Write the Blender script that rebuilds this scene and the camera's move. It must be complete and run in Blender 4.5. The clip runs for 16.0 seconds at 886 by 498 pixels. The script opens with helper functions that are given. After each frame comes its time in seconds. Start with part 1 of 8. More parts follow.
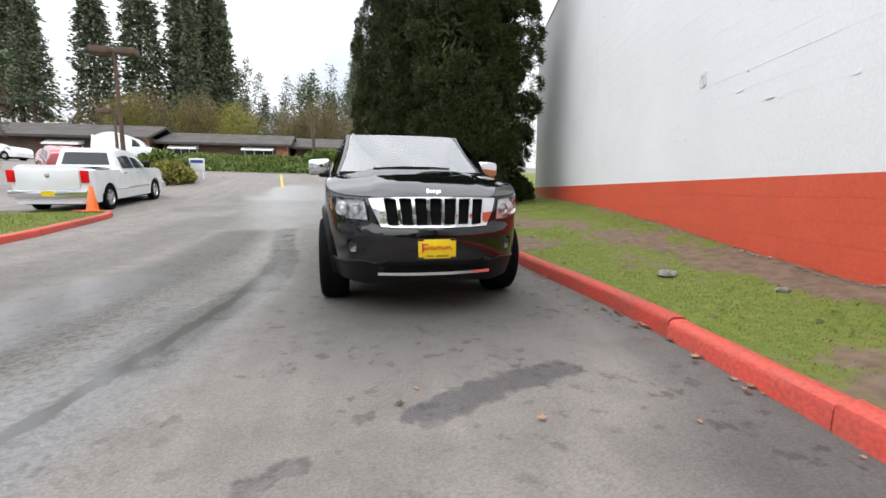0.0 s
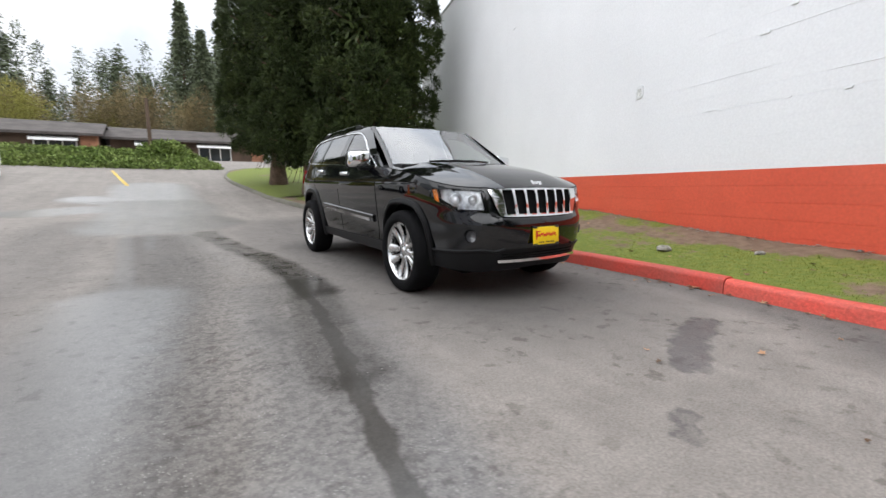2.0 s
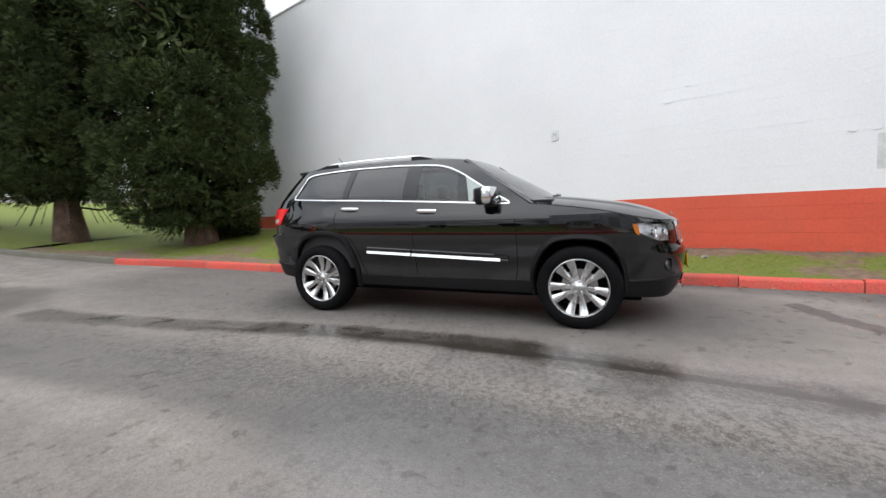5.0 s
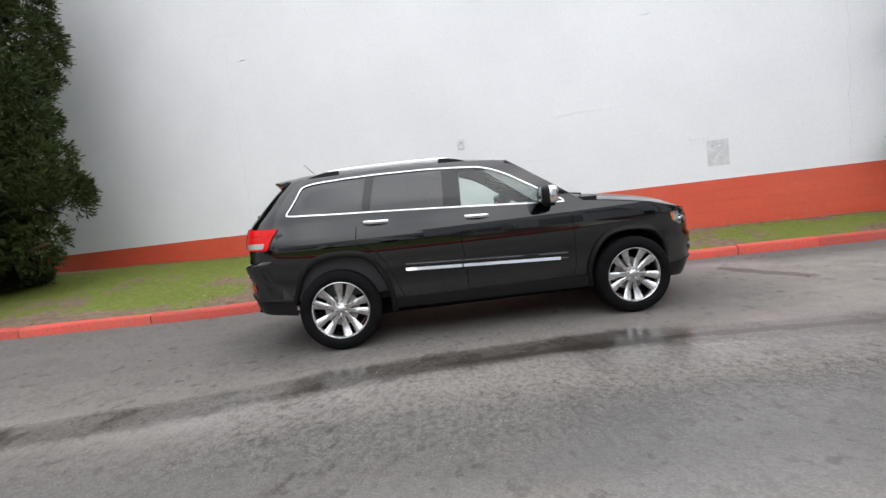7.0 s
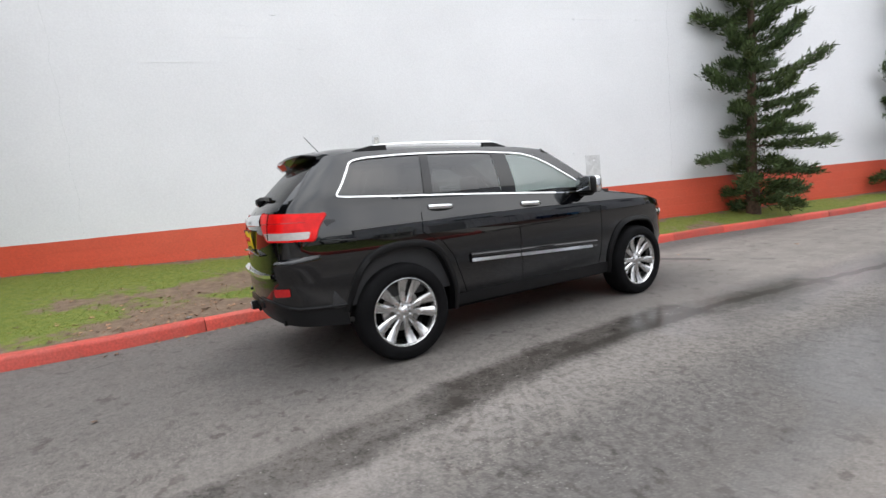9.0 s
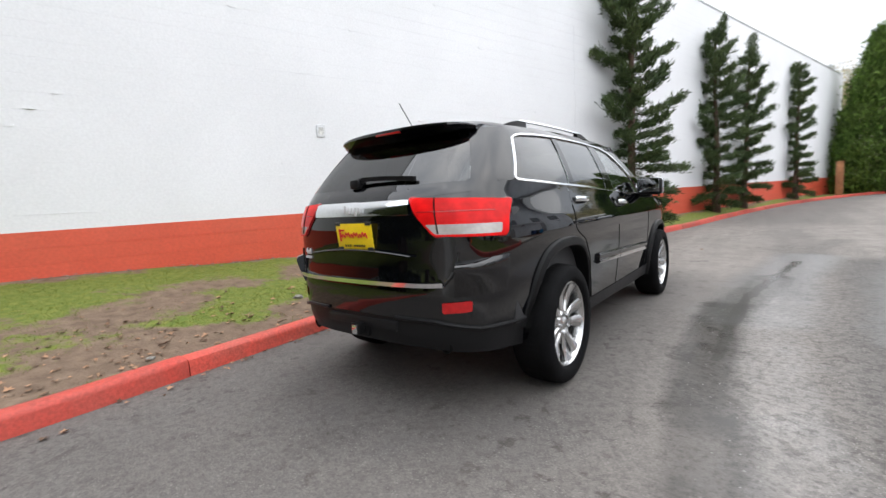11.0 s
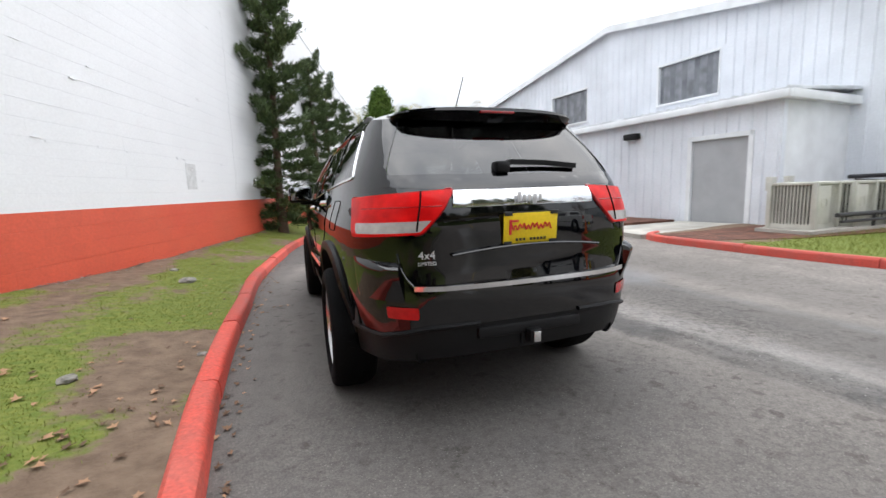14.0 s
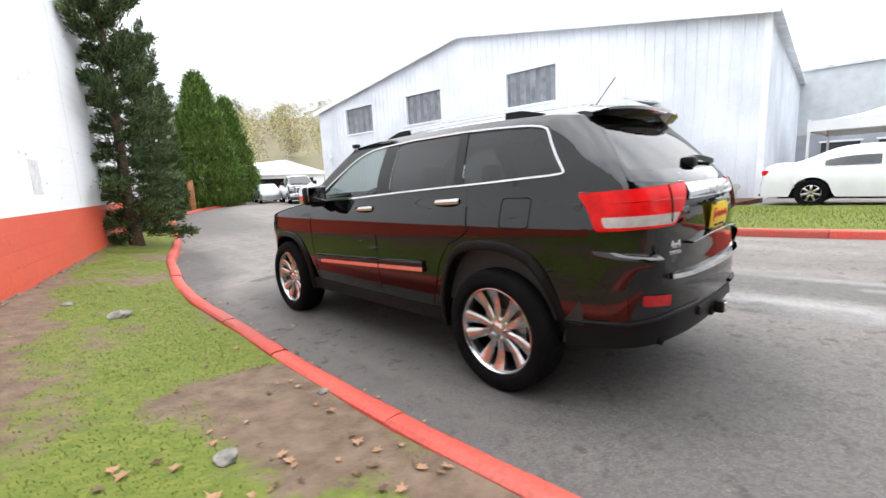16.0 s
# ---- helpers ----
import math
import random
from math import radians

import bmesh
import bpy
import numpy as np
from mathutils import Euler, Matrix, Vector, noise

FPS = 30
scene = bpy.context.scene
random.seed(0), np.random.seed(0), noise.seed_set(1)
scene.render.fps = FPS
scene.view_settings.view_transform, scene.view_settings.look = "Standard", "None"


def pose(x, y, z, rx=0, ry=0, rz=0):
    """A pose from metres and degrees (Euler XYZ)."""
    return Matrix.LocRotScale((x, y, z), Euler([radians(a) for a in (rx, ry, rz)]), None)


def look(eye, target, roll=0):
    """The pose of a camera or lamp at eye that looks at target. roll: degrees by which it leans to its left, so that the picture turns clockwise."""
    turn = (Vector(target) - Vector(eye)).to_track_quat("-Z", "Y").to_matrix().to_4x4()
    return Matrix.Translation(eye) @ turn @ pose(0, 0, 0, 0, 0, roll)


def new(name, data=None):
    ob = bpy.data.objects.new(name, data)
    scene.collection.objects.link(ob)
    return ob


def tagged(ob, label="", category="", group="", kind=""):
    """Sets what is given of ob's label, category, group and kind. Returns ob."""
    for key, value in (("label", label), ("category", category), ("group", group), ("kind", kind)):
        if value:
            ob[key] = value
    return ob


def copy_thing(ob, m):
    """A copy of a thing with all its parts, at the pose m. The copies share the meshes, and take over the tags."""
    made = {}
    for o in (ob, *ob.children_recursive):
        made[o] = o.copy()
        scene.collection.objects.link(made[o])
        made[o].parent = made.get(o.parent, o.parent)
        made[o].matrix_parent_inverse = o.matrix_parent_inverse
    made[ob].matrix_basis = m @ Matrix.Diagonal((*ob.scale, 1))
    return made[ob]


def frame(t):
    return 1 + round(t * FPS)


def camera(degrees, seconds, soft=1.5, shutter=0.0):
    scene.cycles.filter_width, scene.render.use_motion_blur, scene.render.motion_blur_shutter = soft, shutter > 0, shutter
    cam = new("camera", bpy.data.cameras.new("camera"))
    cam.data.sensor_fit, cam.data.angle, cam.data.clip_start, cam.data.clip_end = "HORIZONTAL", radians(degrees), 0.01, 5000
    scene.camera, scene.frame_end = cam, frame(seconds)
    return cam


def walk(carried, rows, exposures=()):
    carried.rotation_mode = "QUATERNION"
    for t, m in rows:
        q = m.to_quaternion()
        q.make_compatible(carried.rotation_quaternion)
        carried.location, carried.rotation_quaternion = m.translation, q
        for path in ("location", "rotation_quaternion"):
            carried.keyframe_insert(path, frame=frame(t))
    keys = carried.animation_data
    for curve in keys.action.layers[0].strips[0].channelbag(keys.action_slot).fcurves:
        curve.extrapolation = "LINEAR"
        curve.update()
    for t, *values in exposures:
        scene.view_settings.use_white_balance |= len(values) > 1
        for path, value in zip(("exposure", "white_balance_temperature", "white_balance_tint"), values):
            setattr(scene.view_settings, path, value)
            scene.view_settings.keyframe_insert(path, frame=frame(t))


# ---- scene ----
cam = camera(91.4, 16.0, soft=1.5, shutter=0.3)
PATH = [
    (0, (-0.705, -5.758, 1.006), (-0.276, -3.823, 0.738), 0.2),
    (0.5, (-1.166, -5.693, 0.968), (-0.631, -3.792, 0.652), 0.3),
    (1, (-1.677, -5.594, 0.96), (-0.953, -3.752, 0.674), 1.2),
    (1.5, (-2.236, -5.395, 0.958), (-1.322, -3.643, 0.651), -1.0),
    (2, (-2.786, -5.071, 0.964), (-1.712, -3.408, 0.681), -0.4),
    (2.5, (-3.323, -4.671, 0.99), (-2.026, -3.179, 0.691), -0.4),
    (3, (-3.815, -4.213, 1.027), (-2.425, -2.793, 0.801), 0.1),
    (3.5, (-4.247, -3.681, 1.064), (-2.687, -2.46, 0.788), -1.7),
    (4, (-4.594, -3.096, 1.095), (-2.97, -1.954, 0.85), -2.5),
    (6.5, (-5.179, 0.078, 1.243), (-3.189, 0.085, 1.048), -5.3),
    (7, (-5.044, 0.716, 1.265), (-3.059, 0.572, 1.071), -6.8),
    (7.5, (-4.887, 1.303, 1.27), (-2.937, 0.89, 1.109), -5.9),
    (8, (-4.634, 1.864, 1.259), (-2.739, 1.265, 1.034), -5.6),
    (8.5, (-4.34, 2.371, 1.241), (-2.541, 1.521, 1.042), -3.4),
    (9, (-3.96, 2.849, 1.26), (-2.247, 1.843, 1.028), -5.5),
    (11.5, (-1.426, 4.352, 1.247), (-0.504, 2.59, 1.034), -2.6),
    (12, (-0.872, 4.532, 1.239), (-0.29, 2.631, 1.024), -2.5),
    (12.5, (-0.318, 4.539, 1.244), (0.063, 2.589, 1.013), -2.0),
    (13, (0.203, 4.537, 1.237), (0.133, 2.557, 0.961), -1.4),
    (13.5, (0.671, 4.406, 1.255), (0.341, 2.455, 0.961), -2.1),
    (14, (1.14, 4.28, 1.269), (0.466, 2.417, 0.996), -1.8),
    (14.5, (1.595, 4.066, 1.271), (0.714, 2.291, 1.006), -1.6),
    (15, (2.029, 3.817, 1.326), (1.001, 2.123, 1.049), -0.8),
    (15.5, (2.49, 3.525, 1.371), (1.204, 2.021, 1.082), -1.5),
    (16, (2.877, 3.118, 1.354), (1.526, 1.679, 1.031), -3.0),
]
walk(cam, [(t, look(eye, target, roll)) for t, eye, target, roll in PATH], exposures=[(0, .68), (4, .64), (9, .58), (11.5, .78), (13.5, .68), (14.5, .86), (16, 1.18)])

# ---- light: an overcast sky with a weak, wide sun behind the cloud ----
SUN_AZ, SUN_EL = 250.0, 52.0
w = bpy.data.worlds.new("overcast_sky")
scene.world = w
w.use_nodes = True
wn, wl = w.node_tree.nodes, w.node_tree.links
sky = wn.new("ShaderNodeTexSky")
sky.sky_type, sky.sun_disc, sky.sun_elevation, sky.sun_rotation = "NISHITA", False, radians(SUN_EL), radians(SUN_AZ)
sky_gain = wn.new("ShaderNodeVectorMath")
sky_gain.operation = "SCALE"
sky_gain.inputs["Scale"].default_value = .10
wl.new(sky.outputs[0], sky_gain.inputs[0])
where = wn.new("ShaderNodeTexCoord")
cloud = wn.new("ShaderNodeTexNoise")
cloud.inputs["Scale"].default_value, cloud.inputs["Detail"].default_value, cloud.inputs["Roughness"].default_value = 2.6, 6, .55
wl.new(where.outputs["Generated"], cloud.inputs["Vector"])
cloud_tone = wn.new("ShaderNodeValToRGB")
cloud_tone.color_ramp.elements[0].position, cloud_tone.color_ramp.elements[0].color = .34, (.60, .64, .70, 1)
cloud_tone.color_ramp.elements[1].position, cloud_tone.color_ramp.elements[1].color = .62, (1.02, 1.03, 1.05, 1)
wl.new(cloud.outputs["Fac"], cloud_tone.inputs[0])
cover = wn.new("ShaderNodeMix")
cover.data_type = "RGBA"
cover.inputs["Factor"].default_value = .88
wl.new(sky_gain.outputs[0], cover.inputs["A"])
wl.new(cloud_tone.outputs[0], cover.inputs["B"])
split = wn.new("ShaderNodeSeparateXYZ")
wl.new(where.outputs["Generated"], split.inputs[0])
dome = wn.new("ShaderNodeMapRange")      # an overcast dome is about three times brighter overhead than at the horizon
dome.inputs["From Min"].default_value, dome.inputs["From Max"].default_value = 0, 1
dome.inputs["To Min"].default_value, dome.inputs["To Max"].default_value = .58, 2.3
wl.new(split.outputs["Z"], dome.inputs["Value"])
lit = wn.new("ShaderNodeVectorMath")
lit.operation = "SCALE"
wl.new(cover.outputs["Result"], lit.inputs[0])
wl.new(dome.outputs[0], lit.inputs["Scale"])
wl.new(lit.outputs[0], wn["Background"].inputs["Color"])
wn["Background"].inputs["Strength"].default_value = 1.0
sun = new("sun", bpy.data.lights.new("sun", "SUN"))
sun.data.energy, sun.data.angle, sun.data.color = .6, radians(110), (1, .97, .93)
sun.matrix_world = look((0, 0, 0), (-math.sin(radians(SUN_AZ)) * math.cos(radians(SUN_EL)), -math.cos(radians(SUN_AZ)) * math.cos(radians(SUN_EL)), -math.sin(radians(SUN_EL))))

# ---- building helpers ----
def part(name, bm, material, parent=None, label="", smooth=40, sub=None):
    """Links a bmesh as one mesh object under a thing."""
    bmesh.ops.recalc_face_normals(bm, faces=bm.faces[:])
    me = bpy.data.meshes.new(name)
    bm.to_mesh(me)
    bm.free()
    for m in (material if isinstance(material, (list, tuple)) else [material]):
        me.materials.append(m)
    if smooth:
        me.shade_smooth()
        me.set_sharp_from_angle(angle=radians(smooth))
    ob = new(name, me)
    if parent is not None:
        ob.parent = parent
    if label:
        ob["label"] = label
    return ob


def thing(name, m, label, category, group=""):
    ob = new(name)
    ob.matrix_world = m
    return tagged(ob, label, category, group)


def add_box(bm, x0, x1, y0, y1, z0, z1, bevel=0.0, m=None):
    r = bmesh.ops.create_cube(bm, size=1, matrix=Matrix.Translation(((x0 + x1) / 2, (y0 + y1) / 2, (z0 + z1) / 2)) @ Matrix.Diagonal((x1 - x0, y1 - y0, z1 - z0, 1)))
    vs = r["verts"]
    if bevel:
        es = list({e for v in vs for e in v.link_edges})
        out = bmesh.ops.bevel(bm, geom=es, offset=bevel, segments=2, affect="EDGES", profile=.5)
        vs = list({v for f in out["faces"] for v in f.verts} | {v for v in vs if v.is_valid})
    if m is not None:
        bmesh.ops.transform(bm, matrix=m, verts=vs)
    return vs


def bm_box(x0, x1, y0, y1, z0, z1, bevel=0.0, m=None):
    bm = bmesh.new()
    add_box(bm, x0, x1, y0, y1, z0, z1, bevel, m)
    return bm


def add_cyl(bm, r1, r2, depth, m, seg=16):
    return bmesh.ops.create_cone(bm, cap_ends=True, segments=seg, radius1=r1, radius2=r2, depth=depth, matrix=m)["verts"]


def lathe(bm, profile, axis_m, seg=48, close=False):
    """Turns (radius, height) points round the local z axis."""
    rings = []
    for k in range(seg):
        a = 2 * math.pi * k / seg
        rings.append([bm.verts.new(axis_m @ Vector((r * math.cos(a), r * math.sin(a), h))) for r, h in profile])
    n = len(profile)
    for k in range(seg):
        p, q = rings[k], rings[(k + 1) % seg]
        for i in range(n if close else n - 1):
            bm.faces.new((p[i], q[i], q[(i + 1) % n], p[(i + 1) % n]))
    return bm


def sweep(bm, pts, section, ups=None, closed=False, cap=True):
    """Sweeps a flat section, (side, up) pairs, along points with an up vector for each."""
    n, rings = len(pts), []
    for i, p in enumerate(pts):
        p = Vector(p)
        a = Vector(pts[i - 1] if (i or closed) else pts[0])
        b = Vector(pts[(i + 1) % n] if (i < n - 1 or closed) else pts[-1])
        t = (b - a).normalized()
        u = Vector(ups[i]) if ups is not None else Vector((0, 0, 1))
        side = t.cross(u).normalized()
        u = side.cross(t).normalized()
        rings.append([bm.verts.new(p + side * c + u * d) for c, d in section])
    m = len(section)
    for i in range(n if closed else n - 1):
        p, q = rings[i], rings[(i + 1) % n]
        for k in range(m):
            bm.faces.new((p[k], p[(k + 1) % m], q[(k + 1) % m], q[k]))
    if cap and not closed:
        bm.faces.new(rings[0])
        bm.faces.new(rings[-1][::-1])
    return bm


def circle(r, n=8):
    return [(r * math.cos(2 * math.pi * k / n), r * math.sin(2 * math.pi * k / n)) for k in range(n)]


def lerp_table(table):
    xs, ys = [a for a, _ in table], [b for _, b in table]
    return lambda x: float(np.interp(x, xs, ys))


def smooth_table(table):
    """A smooth curve through a table of (x, y)."""
    xs, ys = np.array([a for a, _ in table], float), np.array([b for _, b in table], float)
    d = np.gradient(ys, xs)

    def f(x):
        x = min(max(x, xs[0]), xs[-1])
        i = min(max(int(np.searchsorted(xs, x)) - 1, 0), len(xs) - 2)
        h = xs[i + 1] - xs[i]
        t = (x - xs[i]) / h
        return float((2*t**3 - 3*t*t + 1) * ys[i] + (t**3 - 2*t*t + t) * h * d[i] + (3*t*t - 2*t**3) * ys[i + 1] + (t**3 - t*t) * h * d[i + 1])
    return f


def inside(poly, u, v):
    hit, n = False, len(poly)
    for i in range(n):
        (a, b), (c, d) = poly[i], poly[i - 1]
        if (b > v) != (d > v) and u < (c - a) * (v - b) / (d - b) + a:
            hit = not hit
    return hit


def rounded(poly, r, n=4):
    """A polygon with its corners rounded off."""
    out, m = [], len(poly)
    for i in range(m):
        p, a, b = Vector(poly[i]), Vector(poly[i - 1]), Vector(poly[(i + 1) % m])
        da, db = (a - p), (b - p)
        k = min(r, da.length * .45, db.length * .45)
        p0, p1 = p + da.normalized() * k, p + db.normalized() * k
        for j in range(n + 1):
            t = j / n
            out.append(tuple((1 - t)**2 * p0 + 2 * t * (1 - t) * p + t * t * p1))
    return out


class Sheet:
    """A flat grid that is cut along polygons and then bent into a surface."""

    def __init__(self, us, vs):
        self.bm = bmesh.new()
        g = [[self.bm.verts.new((u, v, 0)) for u in us] for v in vs]
        for j in range(len(vs) - 1):
            for i in range(len(us) - 1):
                self.bm.faces.new((g[j][i], g[j][i + 1], g[j + 1][i + 1], g[j + 1][i]))
        self.regions = []

    def cut(self, poly, closed=True):
        bm = self.bm
        for i in range(len(poly) if closed else len(poly) - 1):
            a, b = Vector((*poly[i], 0)), Vector((*poly[(i + 1) % len(poly)], 0))
            if (b - a).length < 1e-6:
                continue
            lo, hi = (min(a.x, b.x) - .003, min(a.y, b.y) - .003), (max(a.x, b.x) + .003, max(a.y, b.y) + .003)
            fs = []
            for f in bm.faces:
                c = f.calc_center_median()
                if lo[0] - .06 < c.x < hi[0] + .06 and lo[1] - .06 < c.y < hi[1] + .06:
                    fs.append(f)
            geom = fs + list({e for f in fs for e in f.edges}) + list({v for f in fs for v in f.verts})
            d = (b - a).normalized()
            bmesh.ops.bisect_plane(bm, geom=geom, dist=1e-5, plane_co=a, plane_no=(-d.y, d.x, 0))
        return self

    def take(self, test, bend, into=None, mirror=True):
        """A new mesh of the faces that pass the test, bent, on both sides of the car."""
        out = into or bmesh.new()
        faces = [f for f in self.bm.faces if test(*f.calc_center_median()[:2])]
        for sg in ((1, -1) if mirror is True else (mirror,)):
            made = {}
            for f in faces:
                vs = []
                for v in f.verts:
                    if v not in made:
                        x, y, z = bend(v.co.x, v.co.y)
                        made[v] = out.verts.new((x * sg, y, z))
                    vs.append(made[v])
                try:
                    out.faces.new(vs if sg > 0 else vs[::-1])
                except ValueError:
                    pass
        return out

# ---- materials ----
def node_mat(name):
    m = bpy.data.materials.new(name)
    m.use_nodes = True
    nt = m.node_tree
    return m, nt, nt.nodes["Principled BSDF"]


def surf(name, color, rough=.6, metal=0.0, grain=0.0, scale=60.0, stain=0.0, stain_scale=2.0, bump=0.0, bump_scale=80.0, coat=0.0, island=0.0, obj=0.0, tint=None, spec=.5, rough_var=0.0, world=False):
    """A surface with fine grain, large stains, relief, and a change of tone from piece to piece."""
    m, nt, b = node_mat(name)
    N, L = nt.nodes.new, nt.links.new
    tc = N("ShaderNodeTexCoord")
    b.inputs["Roughness"].default_value, b.inputs["Metallic"].default_value = rough, metal
    b.inputs["Coat Weight"].default_value, b.inputs["Coat Roughness"].default_value = coat, .02
    b.inputs["Specular IOR Level"].default_value = spec
    base = N("ShaderNodeRGB")
    base.outputs[0].default_value = (*color, 1)
    out = base.outputs[0]

    def vary(out, fac_socket, amount, other=None):
        mx = N("ShaderNodeMix")
        mx.data_type, mx.blend_type = "RGBA", "MIX"
        mr = N("ShaderNodeMapRange")
        mr.inputs["From Min"].default_value, mr.inputs["From Max"].default_value = .3, .7
        mr.inputs["To Min"].default_value, mr.inputs["To Max"].default_value = 0, 1
        L(fac_socket, mr.inputs["Value"])
        if other is None:
            hs = N("ShaderNodeHueSaturation")
            hs.inputs["Value"].default_value = 1 - amount
            L(out, hs.inputs["Color"])
            hi = N("ShaderNodeHueSaturation")
            hi.inputs["Value"].default_value = 1 + amount
            L(out, hi.inputs["Color"])
            L(hs.outputs[0], mx.inputs["A"])
            L(hi.outputs[0], mx.inputs["B"])
            L(mr.outputs[0], mx.inputs["Factor"])
        else:
            ml = N("ShaderNodeMath")
            ml.operation = "MULTIPLY"
            ml.inputs[1].default_value = amount
            L(mr.outputs[0], ml.inputs[0])
            L(out, mx.inputs["A"])
            mx.inputs["B"].default_value = (*other, 1)
            L(ml.outputs[0], mx.inputs["Factor"])
        return mx.outputs["Result"]

    def tex(sc, detail=4.0):
        n = N("ShaderNodeTexNoise")
        n.inputs["Scale"].default_value, n.inputs["Detail"].default_value = sc, detail
        L(N("ShaderNodeNewGeometry").outputs["Position"] if world else tc.outputs["Object"], n.inputs["Vector"])
        return n.outputs["Fac"]
    if stain:
        s = tex(stain_scale)
        out = vary(out, s, stain, tint)
        if rough_var:
            mr = N("ShaderNodeMapRange")
            mr.inputs["To Min"].default_value, mr.inputs["To Max"].default_value = max(rough - rough_var, 0), min(rough + rough_var, 1)
            L(s, mr.inputs["Value"])
            L(mr.outputs[0], b.inputs["Roughness"])
    if grain:
        out = vary(out, tex(scale, 6), grain)
    if island:
        g = N("ShaderNodeNewGeometry")
        out = vary(out, g.outputs["Random Per Island"], island)
    if obj:
        oi = N("ShaderNodeObjectInfo")
        out = vary(out, oi.outputs["Random"], obj)
    L(out, b.inputs["Base Color"])
    if bump:
        bp = N("ShaderNodeBump")
        bp.inputs["Strength"].default_value, bp.inputs["Distance"].default_value = bump, .01
        L(tex(bump_scale, 5), bp.inputs["Height"])
        L(bp.outputs[0], b.inputs["Normal"])
    return m


def glass(name, tint, ior=1.5, edge=1.0):
    """Thin glass: clear along the ray, with a gloss that grows to the edge."""
    m = bpy.data.materials.new(name)
    m.use_nodes = True
    nt = m.node_tree
    nt.nodes.clear()
    N, L = nt.nodes.new, nt.links.new
    t, g, mx, f, o = N("ShaderNodeBsdfTransparent"), N("ShaderNodeBsdfGlossy"), N("ShaderNodeMixShader"), N("ShaderNodeLayerWeight"), N("ShaderNodeOutputMaterial")
    t.inputs[0].default_value, g.inputs["Roughness"].default_value, f.inputs["Blend"].default_value = (*tint, 1), .005, .5
    pw, ad = N("ShaderNodeMath"), N("ShaderNodeMath")
    pw.operation, ad.operation = "POWER", "MULTIPLY_ADD"
    r0 = ((ior - 1) / (ior + 1)) ** 2 * 1.6
    pw.inputs[1].default_value, ad.inputs[1].default_value, ad.inputs[2].default_value = 3.6, (1 - r0) * edge, r0
    L(f.outputs["Facing"], pw.inputs[0])
    L(pw.outputs[0], ad.inputs[0])
    L(ad.outputs[0], mx.inputs[0])
    L(t.outputs[0], mx.inputs[1])
    L(g.outputs[0], mx.inputs[2])
    L(mx.outputs[0], o.inputs[0])
    return m


PAINT = surf("black_paint", (.0020, .0022, .0030), rough=.45, coat=1.0, grain=.15, scale=900, spec=0.0)
PAINT.node_tree.nodes["Principled BSDF"].inputs["Coat IOR"].default_value = 1.64
MIRROR = surf("mirror_glass", (.35, .36, .37), rough=.03, metal=1.0)
BADGE = surf("badge_grey", (.60, .60, .61), rough=.35, metal=.2, grain=.05)
TRIM = surf("black_trim", (.006, .006, .0065), rough=.42, grain=.2, scale=300, bump=.05, bump_scale=400, spec=.2)
PLASTIC = surf("grey_black_plastic", (.008, .008, .0088), rough=.45, grain=.2, scale=300, stain=.2, bump=.1, bump_scale=500, spec=.22)
PIANO = surf("gloss_black_pillar", (.004, .004, .004), rough=.08, grain=.1)
CHROME = surf("chrome", (.78, .79, .80), rough=.07, metal=1.0, grain=.05, scale=40)
SATIN = surf("satin_alloy", (.60, .60, .60), rough=.22, metal=1.0, grain=.08, scale=30, stain=.1, stain_scale=8)
RUBBER = surf("tyre_rubber", (.005, .005, .0055), rough=.85, grain=.25, scale=120, stain=.3, stain_scale=6, bump=.2, bump_scale=200, spec=.1)
DARK = surf("dark_recess", (.005, .005, .005), rough=.8, grain=.2, spec=.1)
CABIN = surf("cabin_trim", (.03, .03, .032), rough=.7, grain=.15, scale=200, bump=.1, bump_scale=300)
SEATM = surf("seat_leather", (.035, .034, .033), rough=.5, grain=.1, scale=150, stain=.15, bump=.1, bump_scale=250)
SILVER = surf("brushed_disc", (.35, .34, .33), rough=.4, metal=1.0, grain=.2, scale=60)
GLASS_CLEAR = glass("window_glass", (.80, .86, .84))
GLASS_DARK = glass("privacy_glass", (.05, .055, .055), 1.6)
GLASS_REAR = glass("rear_glass", (.05, .055, .055), 1.7, .5)
RED_LENS = surf("red_lens", (.80, .010, .010), rough=.3, coat=.16, stain=.8, stain_scale=11, tint=(.40, .002, .003), spec=.12)
WHITE_LENS = surf("clear_lens", (.42, .39, .37), rough=.12, coat=1.0, stain=.12, stain_scale=30)
AMBER = surf("amber_lens", (.75, .20, .02), rough=.1, coat=1.0, stain=.2, stain_scale=30)
REFLECTOR = surf("reflector_red", (.36, .006, .008), rough=.22, coat=.8, stain=.6, stain_scale=34, tint=(.60, .012, .012), spec=.2)
LENS_COVER = glass("lamp_cover", (.92, .93, .94))
RED_EDGE = surf("dark_red_lens", (.30, .004, .006), rough=.2, coat=.8)
LAMP_INNER = surf("lamp_reflector", (.85, .86, .88), rough=.35, metal=.6, stain=.5, stain_scale=18)
YELLOW = surf("yellow_plate", (.82, .58, .01), rough=.4, grain=.06, scale=80)
RED_INK = surf("red_ink", (.62, .03, .03), rough=.5)
FOG_LENS = surf("fog_lens", (.07, .07, .075), rough=.12, coat=1.0, stain=.5, stain_scale=40)
BLACK_INK = surf("black_ink", (.02, .02, .02), rough=.5)

